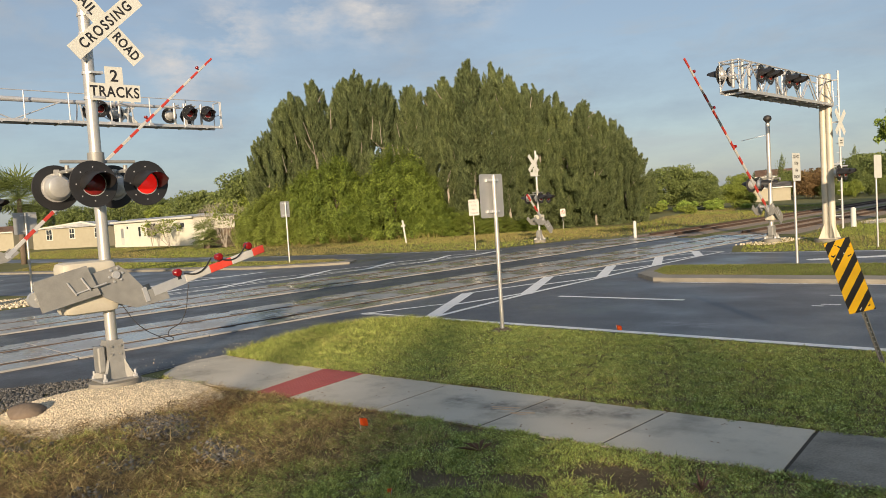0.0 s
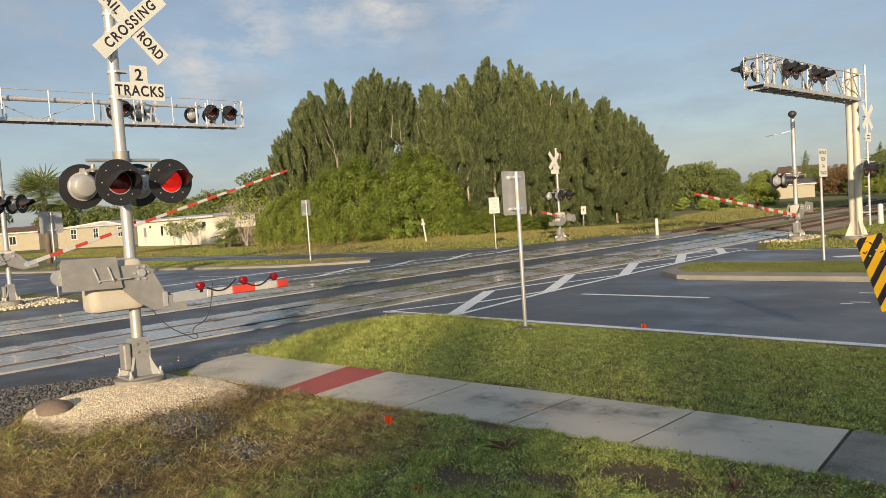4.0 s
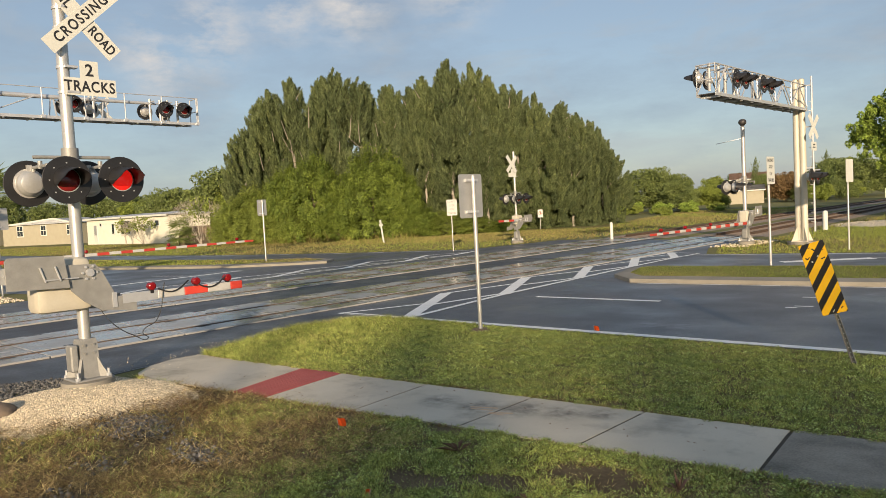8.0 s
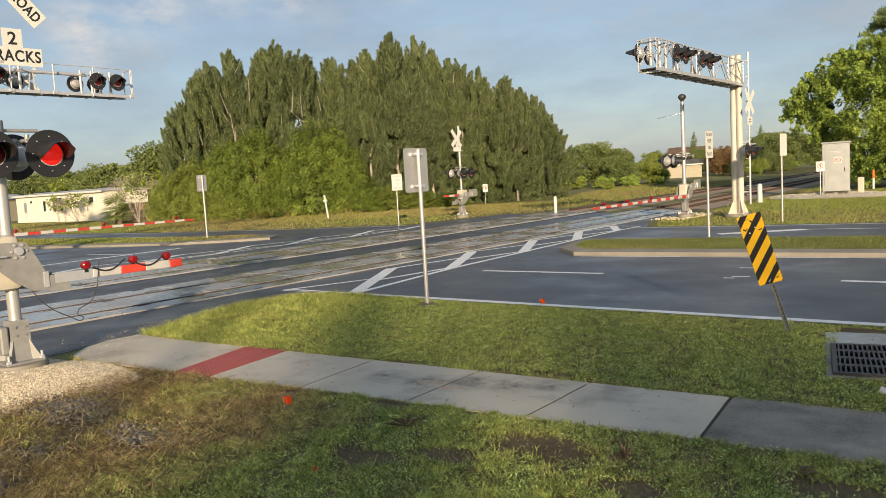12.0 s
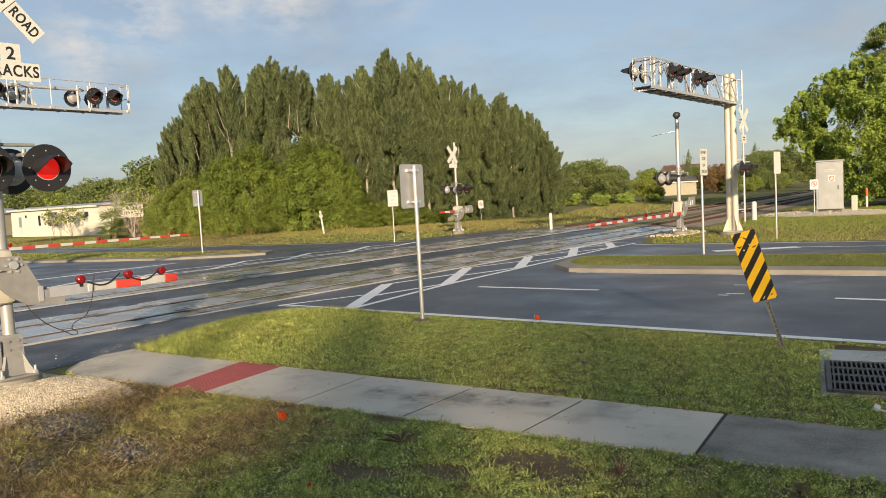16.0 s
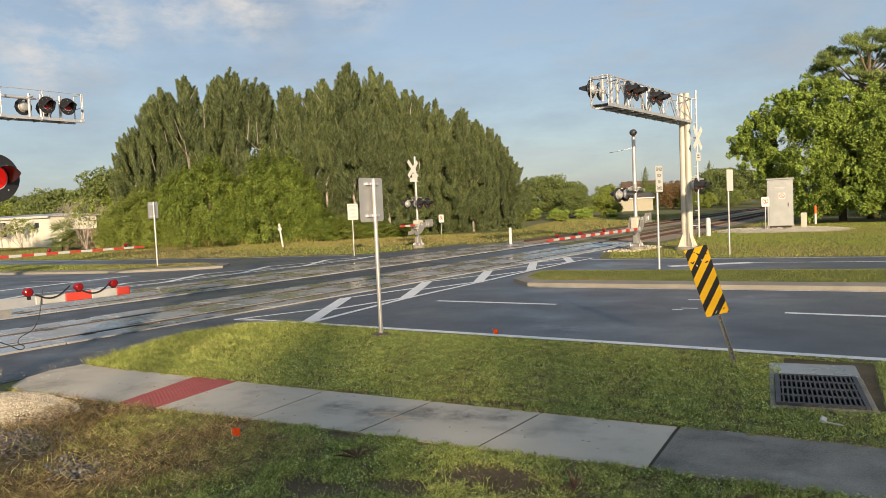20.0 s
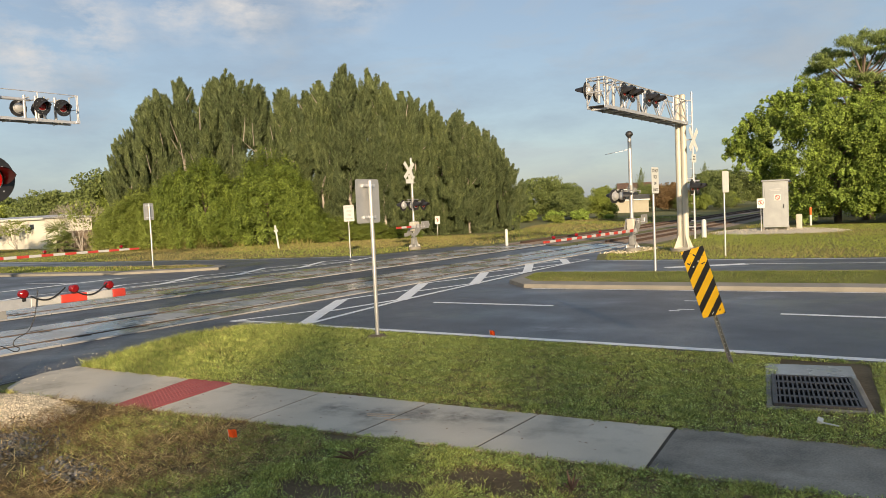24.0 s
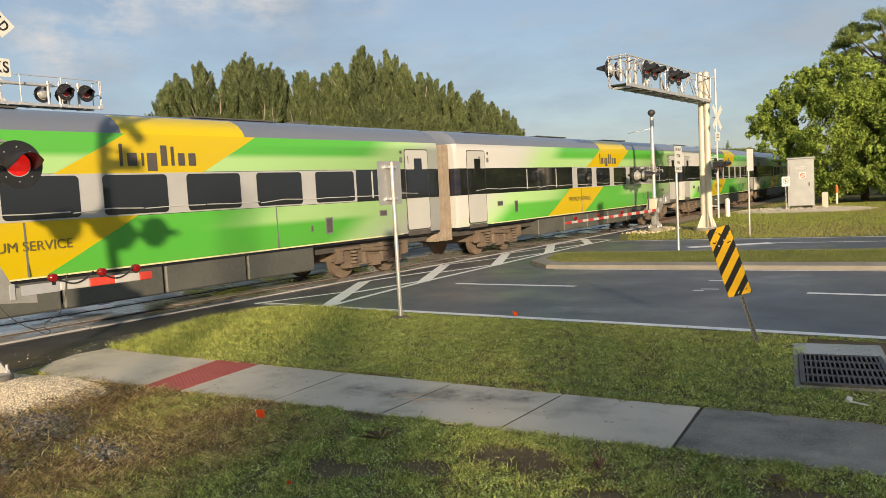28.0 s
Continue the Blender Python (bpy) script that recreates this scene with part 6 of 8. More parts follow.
def coach():
    L = 20.75
    car = thing("passenger_coach", pose(-14.9, 820, 0), "white passenger coach with faded green and yellow blocks and dark windows", "train coach", "train")
    bm = bmesh.new()
    loft(bm, [(0.12, 1.42, 1.04, 3.3, 4.0), (0.22, 1.5, 1.0, 3.4, 4.12), (6.0, 1.5, 1.0, 3.4, 4.12), (13.0, 1.5, 1.0, 3.4, 4.12), (L - 0.22, 1.5, 1.0, 3.4, 4.12), (L - 0.12, 1.42, 1.04, 3.3, 4.0)])
    soft(part("body", bm, M["coach_paint"], car), 40)
    # the dark ribbon of windows, from end to end
    for y0, y1 in ((0.32, 0.68), (1.75, 7.98), (17.02, L - 1.75), (L - 0.68, L - 0.32)):
        w = side_panel(car, "window_band", y0, y1, 2.05, 2.86, M["train_glass"], 0.008)
    for i in range(5):
        y = 8.43 + i * 1.79
        side_panel(car, "pillar", y - 0.45, y + 1.34 if i < 4 else y + 1.43, 2.05, 2.86, M["pillar_silver"], 0.004)
        side_panel(car, "window", y, y + 1.34, 2.08, 2.83, M["train_glass"], 0.012, r=0.08)
    for y in (4.4, 6.6, 17.6):
        side_panel(car, "pillar", y, y + 0.05, 2.12, 2.82, M["coach_white"], 0.014)
    # wavy white rods on the glass standing in for a line of reflected light
    for k in range(13):
        y = 1.1 + k * 1.42
        sag = 0.018 * (k % 3 - 1)
        bm = bmesh.new()
        for s in (-1, 1):
            rod(bm, (s * 1.512, y, 2.17 + sag), (s * 1.512, y + 0.7, 2.19 - sag), 0.012, seg=6)
            rod(bm, (s * 1.512, y + 0.7, 2.19 - sag), (s * 1.512, y + 1.38, 2.18), 0.012, seg=6)
        part("blind_edge", bm, M["coach_white"], car)
    for y, far in ((0.72, 0), (L - 1.72, 1)):
        side_panel(car, "door_seal", y - 0.03, y + 1.03, 1.14, 3.43, M["under"], 0.004, r=0.08)
        d = side_panel(car, "entry_door", y, y + 1.0, 1.17, 3.40, M["coach_white"], 0.012, r=0.07)
        side_panel(car, "door_window_band", y, y + 1.0, 2.05, 2.86, M["train_glass"], 0.018)
        bm = bmesh.new()
        for s in (-1, 1):
            box(bm, (0.02, 0.34, 0.5), (s * 1.518, y + 0.55, 2.92))
        bevel(bm, 0.006, 1)
        part("door_glass", bm, M["train_glass"], d)
        side_panel(car, "step_plate", y, y + 1.0, 1.0, 1.12, M["under"], 0.01)
        side_panel(car, "door_button", y + (1.12 if not far else -0.24), y + (1.24 if not far else -0.12), 3.05, 3.2, M["pillar_grey"], 0.01, r=0.03)
        side_panel(car, "marker_lamp", y + (1.14 if not far else -0.22), y + (1.22 if not far else -0.14), 3.3, 3.38, M["under"], 0.02, r=0.03)
    for y, z, w, h in ((2.4, 1.62, 0.34, 0.16), (3.5, 1.35, 0.22, 0.4), (L - 2.9, 1.62, 0.3, 0.16), (L - 4.9, 1.3, 0.24, 0.4), (L - 5.4, 1.38, 0.08, 0.16)):
        side_panel(car, "side_grille", y, y + w, z, z + h, M["pillar_grey"], 0.008)
        side_panel(car, "side_grille", y + 0.03, y + w - 0.03, z + 0.03, z + h - 0.03, M["under"], 0.012)
    for y in (8.75, 14.3):
        side_panel(car, "panel_joint", y, y + 0.03, 1.1, 2.04, M["pillar_grey"], 0.006)
    bm = bmesh.new()
    for s in (-1, 1):
        box(bm, (0.012, L - 3.9, 0.03), (s * 1.502, L / 2, 1.075))
    part("trim_strip", bm, M["trim_pale"], car)
    bm = bmesh.new()
    box(bm, (2.3, L - 1, 0.25), (0, L / 2, 0.9))
    part("underframe", bm, M["under"], car)
    for k in range(5):
        bm = bmesh.new()
        box(bm, (2.84, 2.0, 0.6), (0, L / 2 - 4.1 + k * 2.05, 0.74))
        bevel(bm, 0.03, 1)
        part("equipment_case", bm, M["skirt_grey"], car)
    bm = bmesh.new()
    for y in (-0.22, L - 0.14):
        for k in range(4):
            box(bm, (2.5, 0.05, 2.9), (0, y + k * 0.09, 2.15))
            box(bm, (2.35, 0.05, 2.75), (0, y + 0.045 + k * 0.09, 2.15))
    part("gangway_bellows", bm, M["bellows"], car, "dusty tan folded gangway bellows")
    bogie(car, 2.9, 1.7, "bogie_brown")
    bogie(car, L - 2.9, 1.7, "bogie_brown")
    for y0, y1, z0, z1 in ((10.6, 10.66, 3.0, 3.42), (10.76, 10.95, 3.0, 3.25), (11.05, 11.09, 3.0, 3.25), (11.17, 11.37, 2.9, 3.25), (11.47, 11.6, 3.0, 3.4), (11.7, 11.76, 3.0, 3.38), (11.86, 12.0, 3.0, 3.25), (12.1, 12.26, 3.0, 3.25)):
        side_panel(car, "emblem_bar", y0, y1, z0, z1, M["under"], 0.014)
    lettering("PREMIUM SERVICE", 0.24, M["emblem_grey"], car, Matrix.Translation((1.516, 8.6, 1.62)) @ FACE)
    bm = bmesh.new()
    for y in (3.0, 8.0, 14.0):
        box(bm, (1.4, 2.4, 0.03), (0, y, 4.11))
    box(bm, (0.3, 0.5, 0.12), (0, 16.5, 4.16))
    part("roof_units", bm, M["skirt_grey"], car)
    return car


loco = locomotive()
coach_one = coach()


# ---- trees and hedges ----
def blades(rng, n, pos, size, upward=0.3, flat=0.5):
    """n two-triangle leaves: arrays of vertices and faces. pos: n x 3, size: n lengths."""
    d = rng.normal(size=(n, 3))
    d[:, 2] += upward
    d /= np.linalg.norm(d, axis=1)[:, None]
    e = np.cross(d, rng.normal(size=(n, 3)))
    e /= np.linalg.norm(e, axis=1)[:, None]
    s = size[:, None]
    v = np.stack([pos - d * s * 0.5, pos + e * s * flat * 0.5, pos + d * s * 0.5, pos - e * s * flat * 0.5], 1).reshape(-1, 3)
    f = np.arange(4 * n).reshape(n, 4)
    return v, f


def raw(name, v, f, material):
    me = bpy.data.meshes.new(name)
    k = f.shape[1]
    me.vertices.add(len(v))
    me.vertices.foreach_set("co", np.asarray(v, dtype=np.float32).ravel())
    me.loops.add(f.size)
    me.loops.foreach_set("vertex_index", f.ravel().astype(np.int32))
    me.polygons.add(len(f))
    me.polygons.foreach_set("loop_start", np.arange(0, f.size, k, dtype=np.int32))
    me.update(calc_edges=True)
    me.validate()
    me.materials.append(material)
    return me


def trunk_mesh(rng, h, r, limbs, material, spread=0.4, start=0.3):
    bm = bmesh.new()
    prev, pr = Vector((0, 0, -0.2)), r
    pts = []
    for i in range(1, 7):
        q = Vector((rng.normal() * 0.03 * h * i / 6, rng.normal() * 0.03 * h * i / 6, h * i / 6))
        rod(bm, prev, q, pr, r * (1 - 0.85 * i / 6), 8, caps=False)
        pts.append(q)
        prev, pr = q, r * (1 - 0.85 * i / 6)
    for k in range(limbs):
        t = start + (0.95 - start) * (k + rng.random()) / limbs
        base = Vector((0, 0, h * t))
        a = rng.random() * 6.283
        ln = h * spread * (1.1 - 0.6 * t) * (0.7 + 0.5 * rng.random())
        mid = base + Vector((math.cos(a) * ln * 0.55, math.sin(a) * ln * 0.55, ln * 0.35))
        end = base + Vector((math.cos(a) * ln, math.sin(a) * ln, ln * 0.75))
        rod(bm, base, mid, r * 0.35, r * 0.22, 6, caps=False)
        rod(bm, mid, end, r * 0.22, r * 0.06, 6, caps=False)
    return mesh_of("trunk", bm, material, True)


def leaves_on(rng, P, N, size, flat, tilt=1.0):
    """Leaves at P that face outwards along N, with some scatter."""
    n = len(P)
    m = N + tilt * rng.normal(size=(n, 3))
    m /= np.linalg.norm(m, axis=1)[:, None]
    d = np.cross(m, rng.normal(size=(n, 3)))
    d /= np.linalg.norm(d, axis=1)[:, None]
    e = np.cross(m, d)
    s = size[:, None]
    v = np.stack([P - d * s * 0.5, P + e * s * flat * 0.5, P + d * s * 0.5, P - e * s * flat * 0.5], 1).reshape(-1, 3)
    return v, np.arange(4 * n).reshape(n, 4)


def casuarina_crown(seed, h, w, n, material, plumes=110):
    """A tall crown built of upswept feathery plumes on an egg-shaped outline."""
    rng = np.random.default_rng(seed)
    t = 0.06 + 0.94 * rng.random(plumes) ** 0.9
    t[:9] = (1.0, 0.945, 0.925, 0.90, 0.88, 0.87, 0.85, 0.83, 0.81)
    a = rng.random(plumes) * 6.283
    R = w * np.clip(1 - t ** 2.6, 0, 1) ** 0.62 * np.clip(0.72 + 0.6 * t, 0, 1.08) * (0.72 + 0.36 * rng.random(plumes)) * (0.85 + 0.22 * np.sin(2 * a + seed))
    R[:9] = (0.0, 0.65, 0.9, 1.15, 1.4, 1.5, 1.7, 1.8, 1.9)
    tip = np.stack([R * np.cos(a), R * np.sin(a), h * t], 1)
    ln = (0.15 + 0.10 * rng.random(plumes)) * h * np.clip(1.15 - 0.25 * t, 0.6, 1.2)
    axis = np.stack([0.30 * np.cos(a), 0.30 * np.sin(a), np.ones(plumes)], 1) + 0.10 * rng.normal(size=(plumes, 3))
    axis /= np.linalg.norm(axis, axis=1)[:, None]
    ln[:9] = 0.22 * h
    wid = 0.115 * ln + 0.17
    wid[:9] *= 0.42
    k = rng.integers(0, plumes, n)
    u = rng.random(n) ** 0.75
    prof = u ** 0.7 * (1.25 - 0.5 * u)
    ang, rr = rng.random(n) * 6.283, np.sqrt(0.45 + 0.55 * rng.random(n))
    side = np.stack([np.cos(ang), np.sin(ang), 0.15 * rng.normal(size=n)], 1)
    P = tip[k] - axis[k] * (u * ln[k])[:, None] + side * (wid[k] * prof * rr)[:, None]
    P[:, 2] = np.clip(P[:, 2], 0.1, None)
    d = axis[k] * 0.9 + side * 0.55 + 0.28 * rng.normal(size=(n, 3))
    d /= np.linalg.norm(d, axis=1)[:, None]
    e = np.cross(d, side + 0.5 * rng.normal(size=(n, 3)))
    e /= np.linalg.norm(e, axis=1)[:, None]
    s = (0.17 + 0.24 * rng.random(n))[:, None]
    v = np.stack([P - d * s * 0.5, P + e * s * 0.09, P + d * s * 0.5, P - e * s * 0.09], 1).reshape(-1, 3)
    return raw("crown", v, np.arange(4 * n).reshape(n, 4), material)


def clump_crown(seed, c, cr, n, leaf, material, flat=0.6, lobes=9, low=0.05, small=0.30, hang=0.86, out=0.68):
    """Leaves on the lobes of the given clumps: rounded masses with dark gaps between."""
    rng = np.random.default_rng(seed)
    k = len(c)
    d = rng.normal(size=(k, lobes, 3))
    d[:, :, 2] = np.abs(d[:, :, 2]) * 0.9 - 0.25
    d /= np.linalg.norm(d, axis=2)[:, :, None]
    lc = (c[:, None] + d * (cr * out)[:, None, None]).reshape(-1, 3)
    lr = (np.repeat(cr, lobes) * (small + 0.22 * rng.random(k * lobes)))
    pick = rng.choice(k * lobes, n, p=lr ** 2 / np.sum(lr ** 2))
    m = rng.normal(size=(n, 3))
    m[:, 2] += 0.25
    m /= np.linalg.norm(m, axis=1)[:, None]
    P = lc[pick] + m * (lr[pick] * (0.72 + 0.34 * rng.random(n)))[:, None] * np.array([1, 1, hang])
    keep = P[:, 2] > low
    P, m = P[keep], m[keep]
    v, f = leaves_on(rng, P, m, leaf * (0.65 + 0.7 * rng.random(len(P))), flat)
    return raw("crown", v, f, material)


def leaf_crown(seed, rx, ry, h, z0, n, leaf, material, clumps=40, flat=0.6, shell=0.55, fat=0.20, skirt=0):
    """A broad crown of leaf clumps with an uneven outline and gaps."""
    rng = np.random.default_rng(seed)
    c = rng.normal(size=(clumps, 3))
    c /= np.linalg.norm(c, axis=1)[:, None]
    c *= (shell + (1 - shell) * rng.random(clumps))[:, None] * 0.82
    c[:, 2] = np.where(c[:, 2] < -0.55, c[:, 2] * 0.5, c[:, 2])
    c = c * np.array([rx, ry, h / 2]) + np.array([0, 0, z0 + h / 2])
    cr = (fat + 0.16 * rng.random(clumps)) * (rx + ry + h) / 3
    if skirt:
        # leaves down to the ground all round
        a = rng.random(skirt) * 6.283
        q = 0.55 + 0.4 * rng.random(skirt)
        c = np.concatenate([c, np.stack([rx * q * np.cos(a), ry * q * np.sin(a), z0 + 0.35 + 0.9 * rng.random(skirt)], 1)])
        cr = np.concatenate([cr, (0.16 + 0.1 * rng.random(skirt)) * (rx + ry + h) / 3])
    return clump_crown(seed + 1, c, cr, n, leaf, material, flat, 7, z0 + 0.03)


def plant(name, m, trunk, crowns, label, category="tree", group="", kind=""):
    t = thing(name, m, label, category, group, kind)
    if trunk:
        o = new("trunk", trunk)
        o.parent = t
    for c in crowns:
        o = new("crown", c)
        o.parent = t
    return t


rng = np.random.default_rng(7)
# the dark grove of feathery casuarinas behind the crossing
kinds = []
for i in range(6):
    h = (14.0, 12.5, 15.0, 11.5, 13.0, 14.0)[i]
    kinds.append((trunk_mesh(rng, h * 0.9, 0.16, 8, M["bark_pale"], 0.17, 0.15), casuarina_crown(11 + i, h, 3.0, 62000, M["pine"] if i % 2 else M["pine2"], 95), h))
GROVE = [(-58.3, 36.5, 10.2), (-57.3, 37.4, 12.3), (-56.5, 38.1, 13.5), (-55.0, 39.5, 14.4), (-53.1, 41.2, 14.2), (-52.1, 42.2, 15.1), (-50.6, 43.7, 14.2), (-48.7, 45.6, 13.4), (-47.4, 46.7, 13.1), (-46.5, 47.6, 13.9),
         (-44.9, 49.1, 15.3), (-43.4, 50.5, 14.9), (-42.3, 51.5, 13.7), (-40.9, 52.9, 12.8), (-39.3, 54.3, 12.0), (-37.7, 55.9, 11.1), (-36.8, 56.8, 10.0), (-36.0, 57.6, 9.3), (-35.3, 58.3, 7.9), (-34.9, 58.6, 6.6),
         (-43.6, 47.8, 11.2), (-45.4, 46.4, 10.0), (-41.6, 49.8, 10.6), (-39.6, 51.6, 9.8), (-38.0, 53.4, 9.0), (-36.4, 55.2, 7.6), (-47.0, 44.9, 9.0),
         (-59.0, 41.5, 12.0), (-55.8, 44.2, 13.8), (-52.0, 48.2, 14.0), (-48.0, 52.0, 14.6), (-43.6, 55.5, 13.4), (-39.8, 58.4, 11.2)]
for i, (x, y, h) in enumerate(GROVE):
    tr, cr, kh = kinds[(i * 5 + i // 6) % 6]
    s = h / kh
    t = plant("casuarina_tree", pose(x, y, 0, 0, 0, i * 67), tr, [cr], "tall dark feathery casuarina tree in a dense grove", "tree", "casuarina grove")
    q = max(s, 0.8) * (1.08 if i < 20 else 1.2)
    t.scale = (q, q, s)
    if 1 < i < 9:
        # a few pale bare branches show on the open side
        r = random.Random(i)
        back = Matrix.Rotation(radians(-i * 67), 3, "Z")
        for k in range(2):
            p = Vector((1.2, -1.1, kh * r.uniform(0.42, 0.66))) + Vector((1, 1, 0)) * r.uniform(-1.3, 1.3)
            e = p + Vector((r.uniform(0.4, 0.9), r.uniform(-0.9, -0.4), r.uniform(0.9, 1.7)))
            bm = bmesh.new()
            rod(bm, back @ p, back @ e, 0.034, 0.014, 5)
            part("bare_branch", bm, M["bark_pale"], t, "pale bare branch")


def dome_bush(seed, r, h, sprays, per, leaf, material):
    """An upright rounded bush: leafy sprays over a lumpy dome, with dark leaves within."""
    rng = np.random.default_rng(seed)
    a = rng.random(sprays) * 6.283
    cap = rng.random(sprays) < 0.34
    q = np.sqrt(rng.random(sprays))
    u = np.where(cap, (1 - q ** 2.0) ** 0.45, rng.random(sprays) * 0.86)
    rad = np.where(cap, q, (1 - u ** 2.2) ** 0.5) * (0.88 + 0.12 * np.clip(u * 3, 0, 1))
    lump = 0.98 + 0.06 * np.sin(3 * a + 4 * u + seed) + 0.07 * np.sin(5 * a + 9 * u + seed) + 0.055 * np.sin(8 * a - 13 * u) + 0.035 * np.sin(17 * a + 21 * u) + 0.045 * rng.normal(size=sprays)
    C = np.stack([r * rad * lump * np.cos(a), r * rad * lump * np.sin(a), h * u * (0.97 + 0.07 * np.sin(4 * a + 7 * q) + 0.05 * np.sin(9 * a - 11 * q) + 0.03 * rng.normal(size=sprays))], 1)
    N = np.stack([np.cos(a) * rad, np.sin(a) * rad, 0.25 + 1.1 * u ** 3], 1)
    N += 0.45 * rng.normal(size=N.shape)
    N /= np.linalg.norm(N, axis=1)[:, None]
    n = sprays * per
    k = np.repeat(np.arange(sprays), per)
    size = (0.20 + 0.20 * rng.random(sprays))[k][:, None]
    out = rng.random((n, 1))
    P = C[k] + (N[k] + np.array([0, 0, 0.45])) * size * 1.9 * out + rng.normal(size=(n, 3)) * size * (1.05 - 0.75 * out)
    core = int(n * 0.15)
    j = rng.integers(0, sprays, core)
    P = np.concatenate([P, C[j] * np.array([0.78, 0.78, 0.88]) + rng.normal(size=(core, 3)) * 0.14])
    M_ = np.concatenate([0.9 * N[k] + np.array([0, 0, 0.5]), N[j]])
    keep = P[:, 2] > 0.03
    v, f = leaves_on(rng, P[keep], M_[keep], leaf * (0.7 + 0.6 * rng.random(keep.sum())), 0.5, 0.45)
    return raw("crown", v, f, material)


# two big round bushes and their lower neighbours in front of the grove
domes_ = [dome_bush(31 + i, 3.3, 6.3, 430, 92, (0.19, 0.19, 0.15)[i], M[("bush", "bush", "bush2")[i]]) for i in range(3)]
hedge_stems = trunk_mesh(rng, 4.6, 0.12, 14, M["bark"], 0.5, 0.1)
BUSH = [(-50.8, 38.1, 0.84, 1.00, 0), (-53.0, 37.0, 0.66, 0.86, 0), (-46.7, 41.2, 0.90, 1.04, 1), (-44.8, 42.3, 0.55, 0.84, 1), (-55.2, 35.7, 0.86, 0.70, 2), (-53.6, 35.2, 0.58, 0.55, 2), (-57.3, 34.8, 0.62, 0.56, 2), (-59.6, 35.4, 0.5, 0.47, 2), (-51.4, 36.2, 0.5, 0.40, 2), (-48.3, 38.6, 0.5, 0.46, 0),
        (-43.2, 43.0, 0.5, 0.36, 1), (-41.6, 44.5, 0.55, 0.27, 2), (-39.9, 46.2, 0.45, 0.2, 2), (-38.4, 48.3, 0.4, 0.16, 1)]
for x, y, sr, sz, k in BUSH:
    b = plant("hedge_bush", pose(x, y, 0, 0, 0, x * 40), hedge_stems, [domes_[k]], "large rounded green bush in front of the grove" if k < 2 else "lower yellow-green bush in front of the grove", "bush", "hedge bushes")
    b.scale = (sr, sr, sz)

# the broad tree beside the track: rounded limbs of leaves that hang over the line
BOUGHS = np.array([(-14.3, 59.0, 5.6, 1.0), (-13.4, 59.4, 6.7, 1.1), (-12.4, 59.2, 7.5, 1.25), (-13.2, 58.8, 4.9, 1.2), (-11.0, 59.5, 8.1, 1.3), (-11.4, 58.2, 5.9, 1.7), (-9.7, 60.0, 9.0, 1.3),
                  (-8.9, 57.6, 6.6, 2.1), (-9.6, 57.2, 4.1, 2.0), (-11.9, 58.5, 3.7, 1.3), (-7.9, 59.5, 8.0, 1.6), (-6.2, 57.2, 5.5, 2.2), (-5.6, 59.0, 7.2, 1.8), (-4.5, 57.0, 4.6, 2.3), (-7.0, 56.6, 2.7, 2.0),
                  (-4.5, 56.6, 1.9, 2.1), (-9.3, 57.4, 1.7, 1.6), (-3.0, 58.0, 6.6, 2.0), (-1.8, 57.2, 3.8, 2.4), (0.8, 58.0, 5.6, 2.6)])
base_at = np.array([-8.0, 60.0, 0.0])
bigtrunk = trunk_mesh(rng, 8.0, 0.28, 12, M["bark"], 0.45)
# loose sprays that stand out from the limbs
srng = np.random.default_rng(57)
SPRAYS = []
for bx, by, bz, br in BOUGHS:
    for k in range(9):
        d = srng.normal(size=3) + np.array([-0.25, -0.5, 0.25])
        d /= np.linalg.norm(d)
        SPRAYS.append((*(np.array([bx, by, bz]) + d * br * srng.uniform(0.95, 1.28)), srng.uniform(0.28, 0.6)))
SPRAYS = np.array(SPRAYS)
plant("broadleaf_tree", pose(-8.0, 60.0, 0), bigtrunk, [clump_crown(58, SPRAYS[:, :3] - base_at, SPRAYS[:, 3], 42000, 0.15, M["treelight"], 0.6, 5, small=0.22, hang=1.35, out=0.8), clump_crown(51, BOUGHS[:10, :3] - base_at, BOUGHS[:10, 3], 46000, 0.16, M["tree"], 0.55, 34, small=0.13, hang=1.25, out=0.85), clump_crown(52, BOUGHS[10:, :3] - base_at, BOUGHS[10:, 3], 56000, 0.16, M["tree"], 0.55, 34, small=0.13, hang=1.25, out=0.85)],
      "broad bright green tree overhanging the railway", "tree", "trees by the railway")
big = [leaf_crown(53 + i, 4.4, 4.0, 8.5, 0.2, 22000, 0.27, M["tree"], 40, 0.6, 0.6) for i in range(2)]
for x, y, s, k in ((-6.6, 66.0, 1.15, 1), (5.0, 59.0, 1.15, 0), (10, 60, 1.2, 0), (16, 62, 1.3, 1), (-8.6, 74, 1.0, 0), (-8.8, 88, 1.0, 1), (-9.0, 106, 1.1, 0), (-2, 66, 1.25, 0)):
    t = plant("broadleaf_tree", pose(x, y, 0, 0, 0, x * 31), bigtrunk, [big[k]], "broad deep green leafy tree beside the railway", "tree", "trees by the railway")
    t.scale = (s, s, s)
low = leaf_crown(61, 2.6, 2.2, 3.0, 0.0, 9000, 0.2, M["tree"], 40, 0.6, 0.5)
for x, y, s in ((-9.0, 56.8, 0.8), (-5.5, 56.0, 0.9), (-2.0, 55.6, 1.0), (2.0, 55.5, 1.1), (6.0, 55.0, 1.2), (-10.6, 60.5, 0.8), (10.5, 55, 1.2)):
    t = plant("understorey_bush", pose(x, y, 0, 0, 0, x * 51), None, [low], "low dark green bush at the foot of the trees", "bush", "bushes by the railway")
    t.scale = (s, s, s)
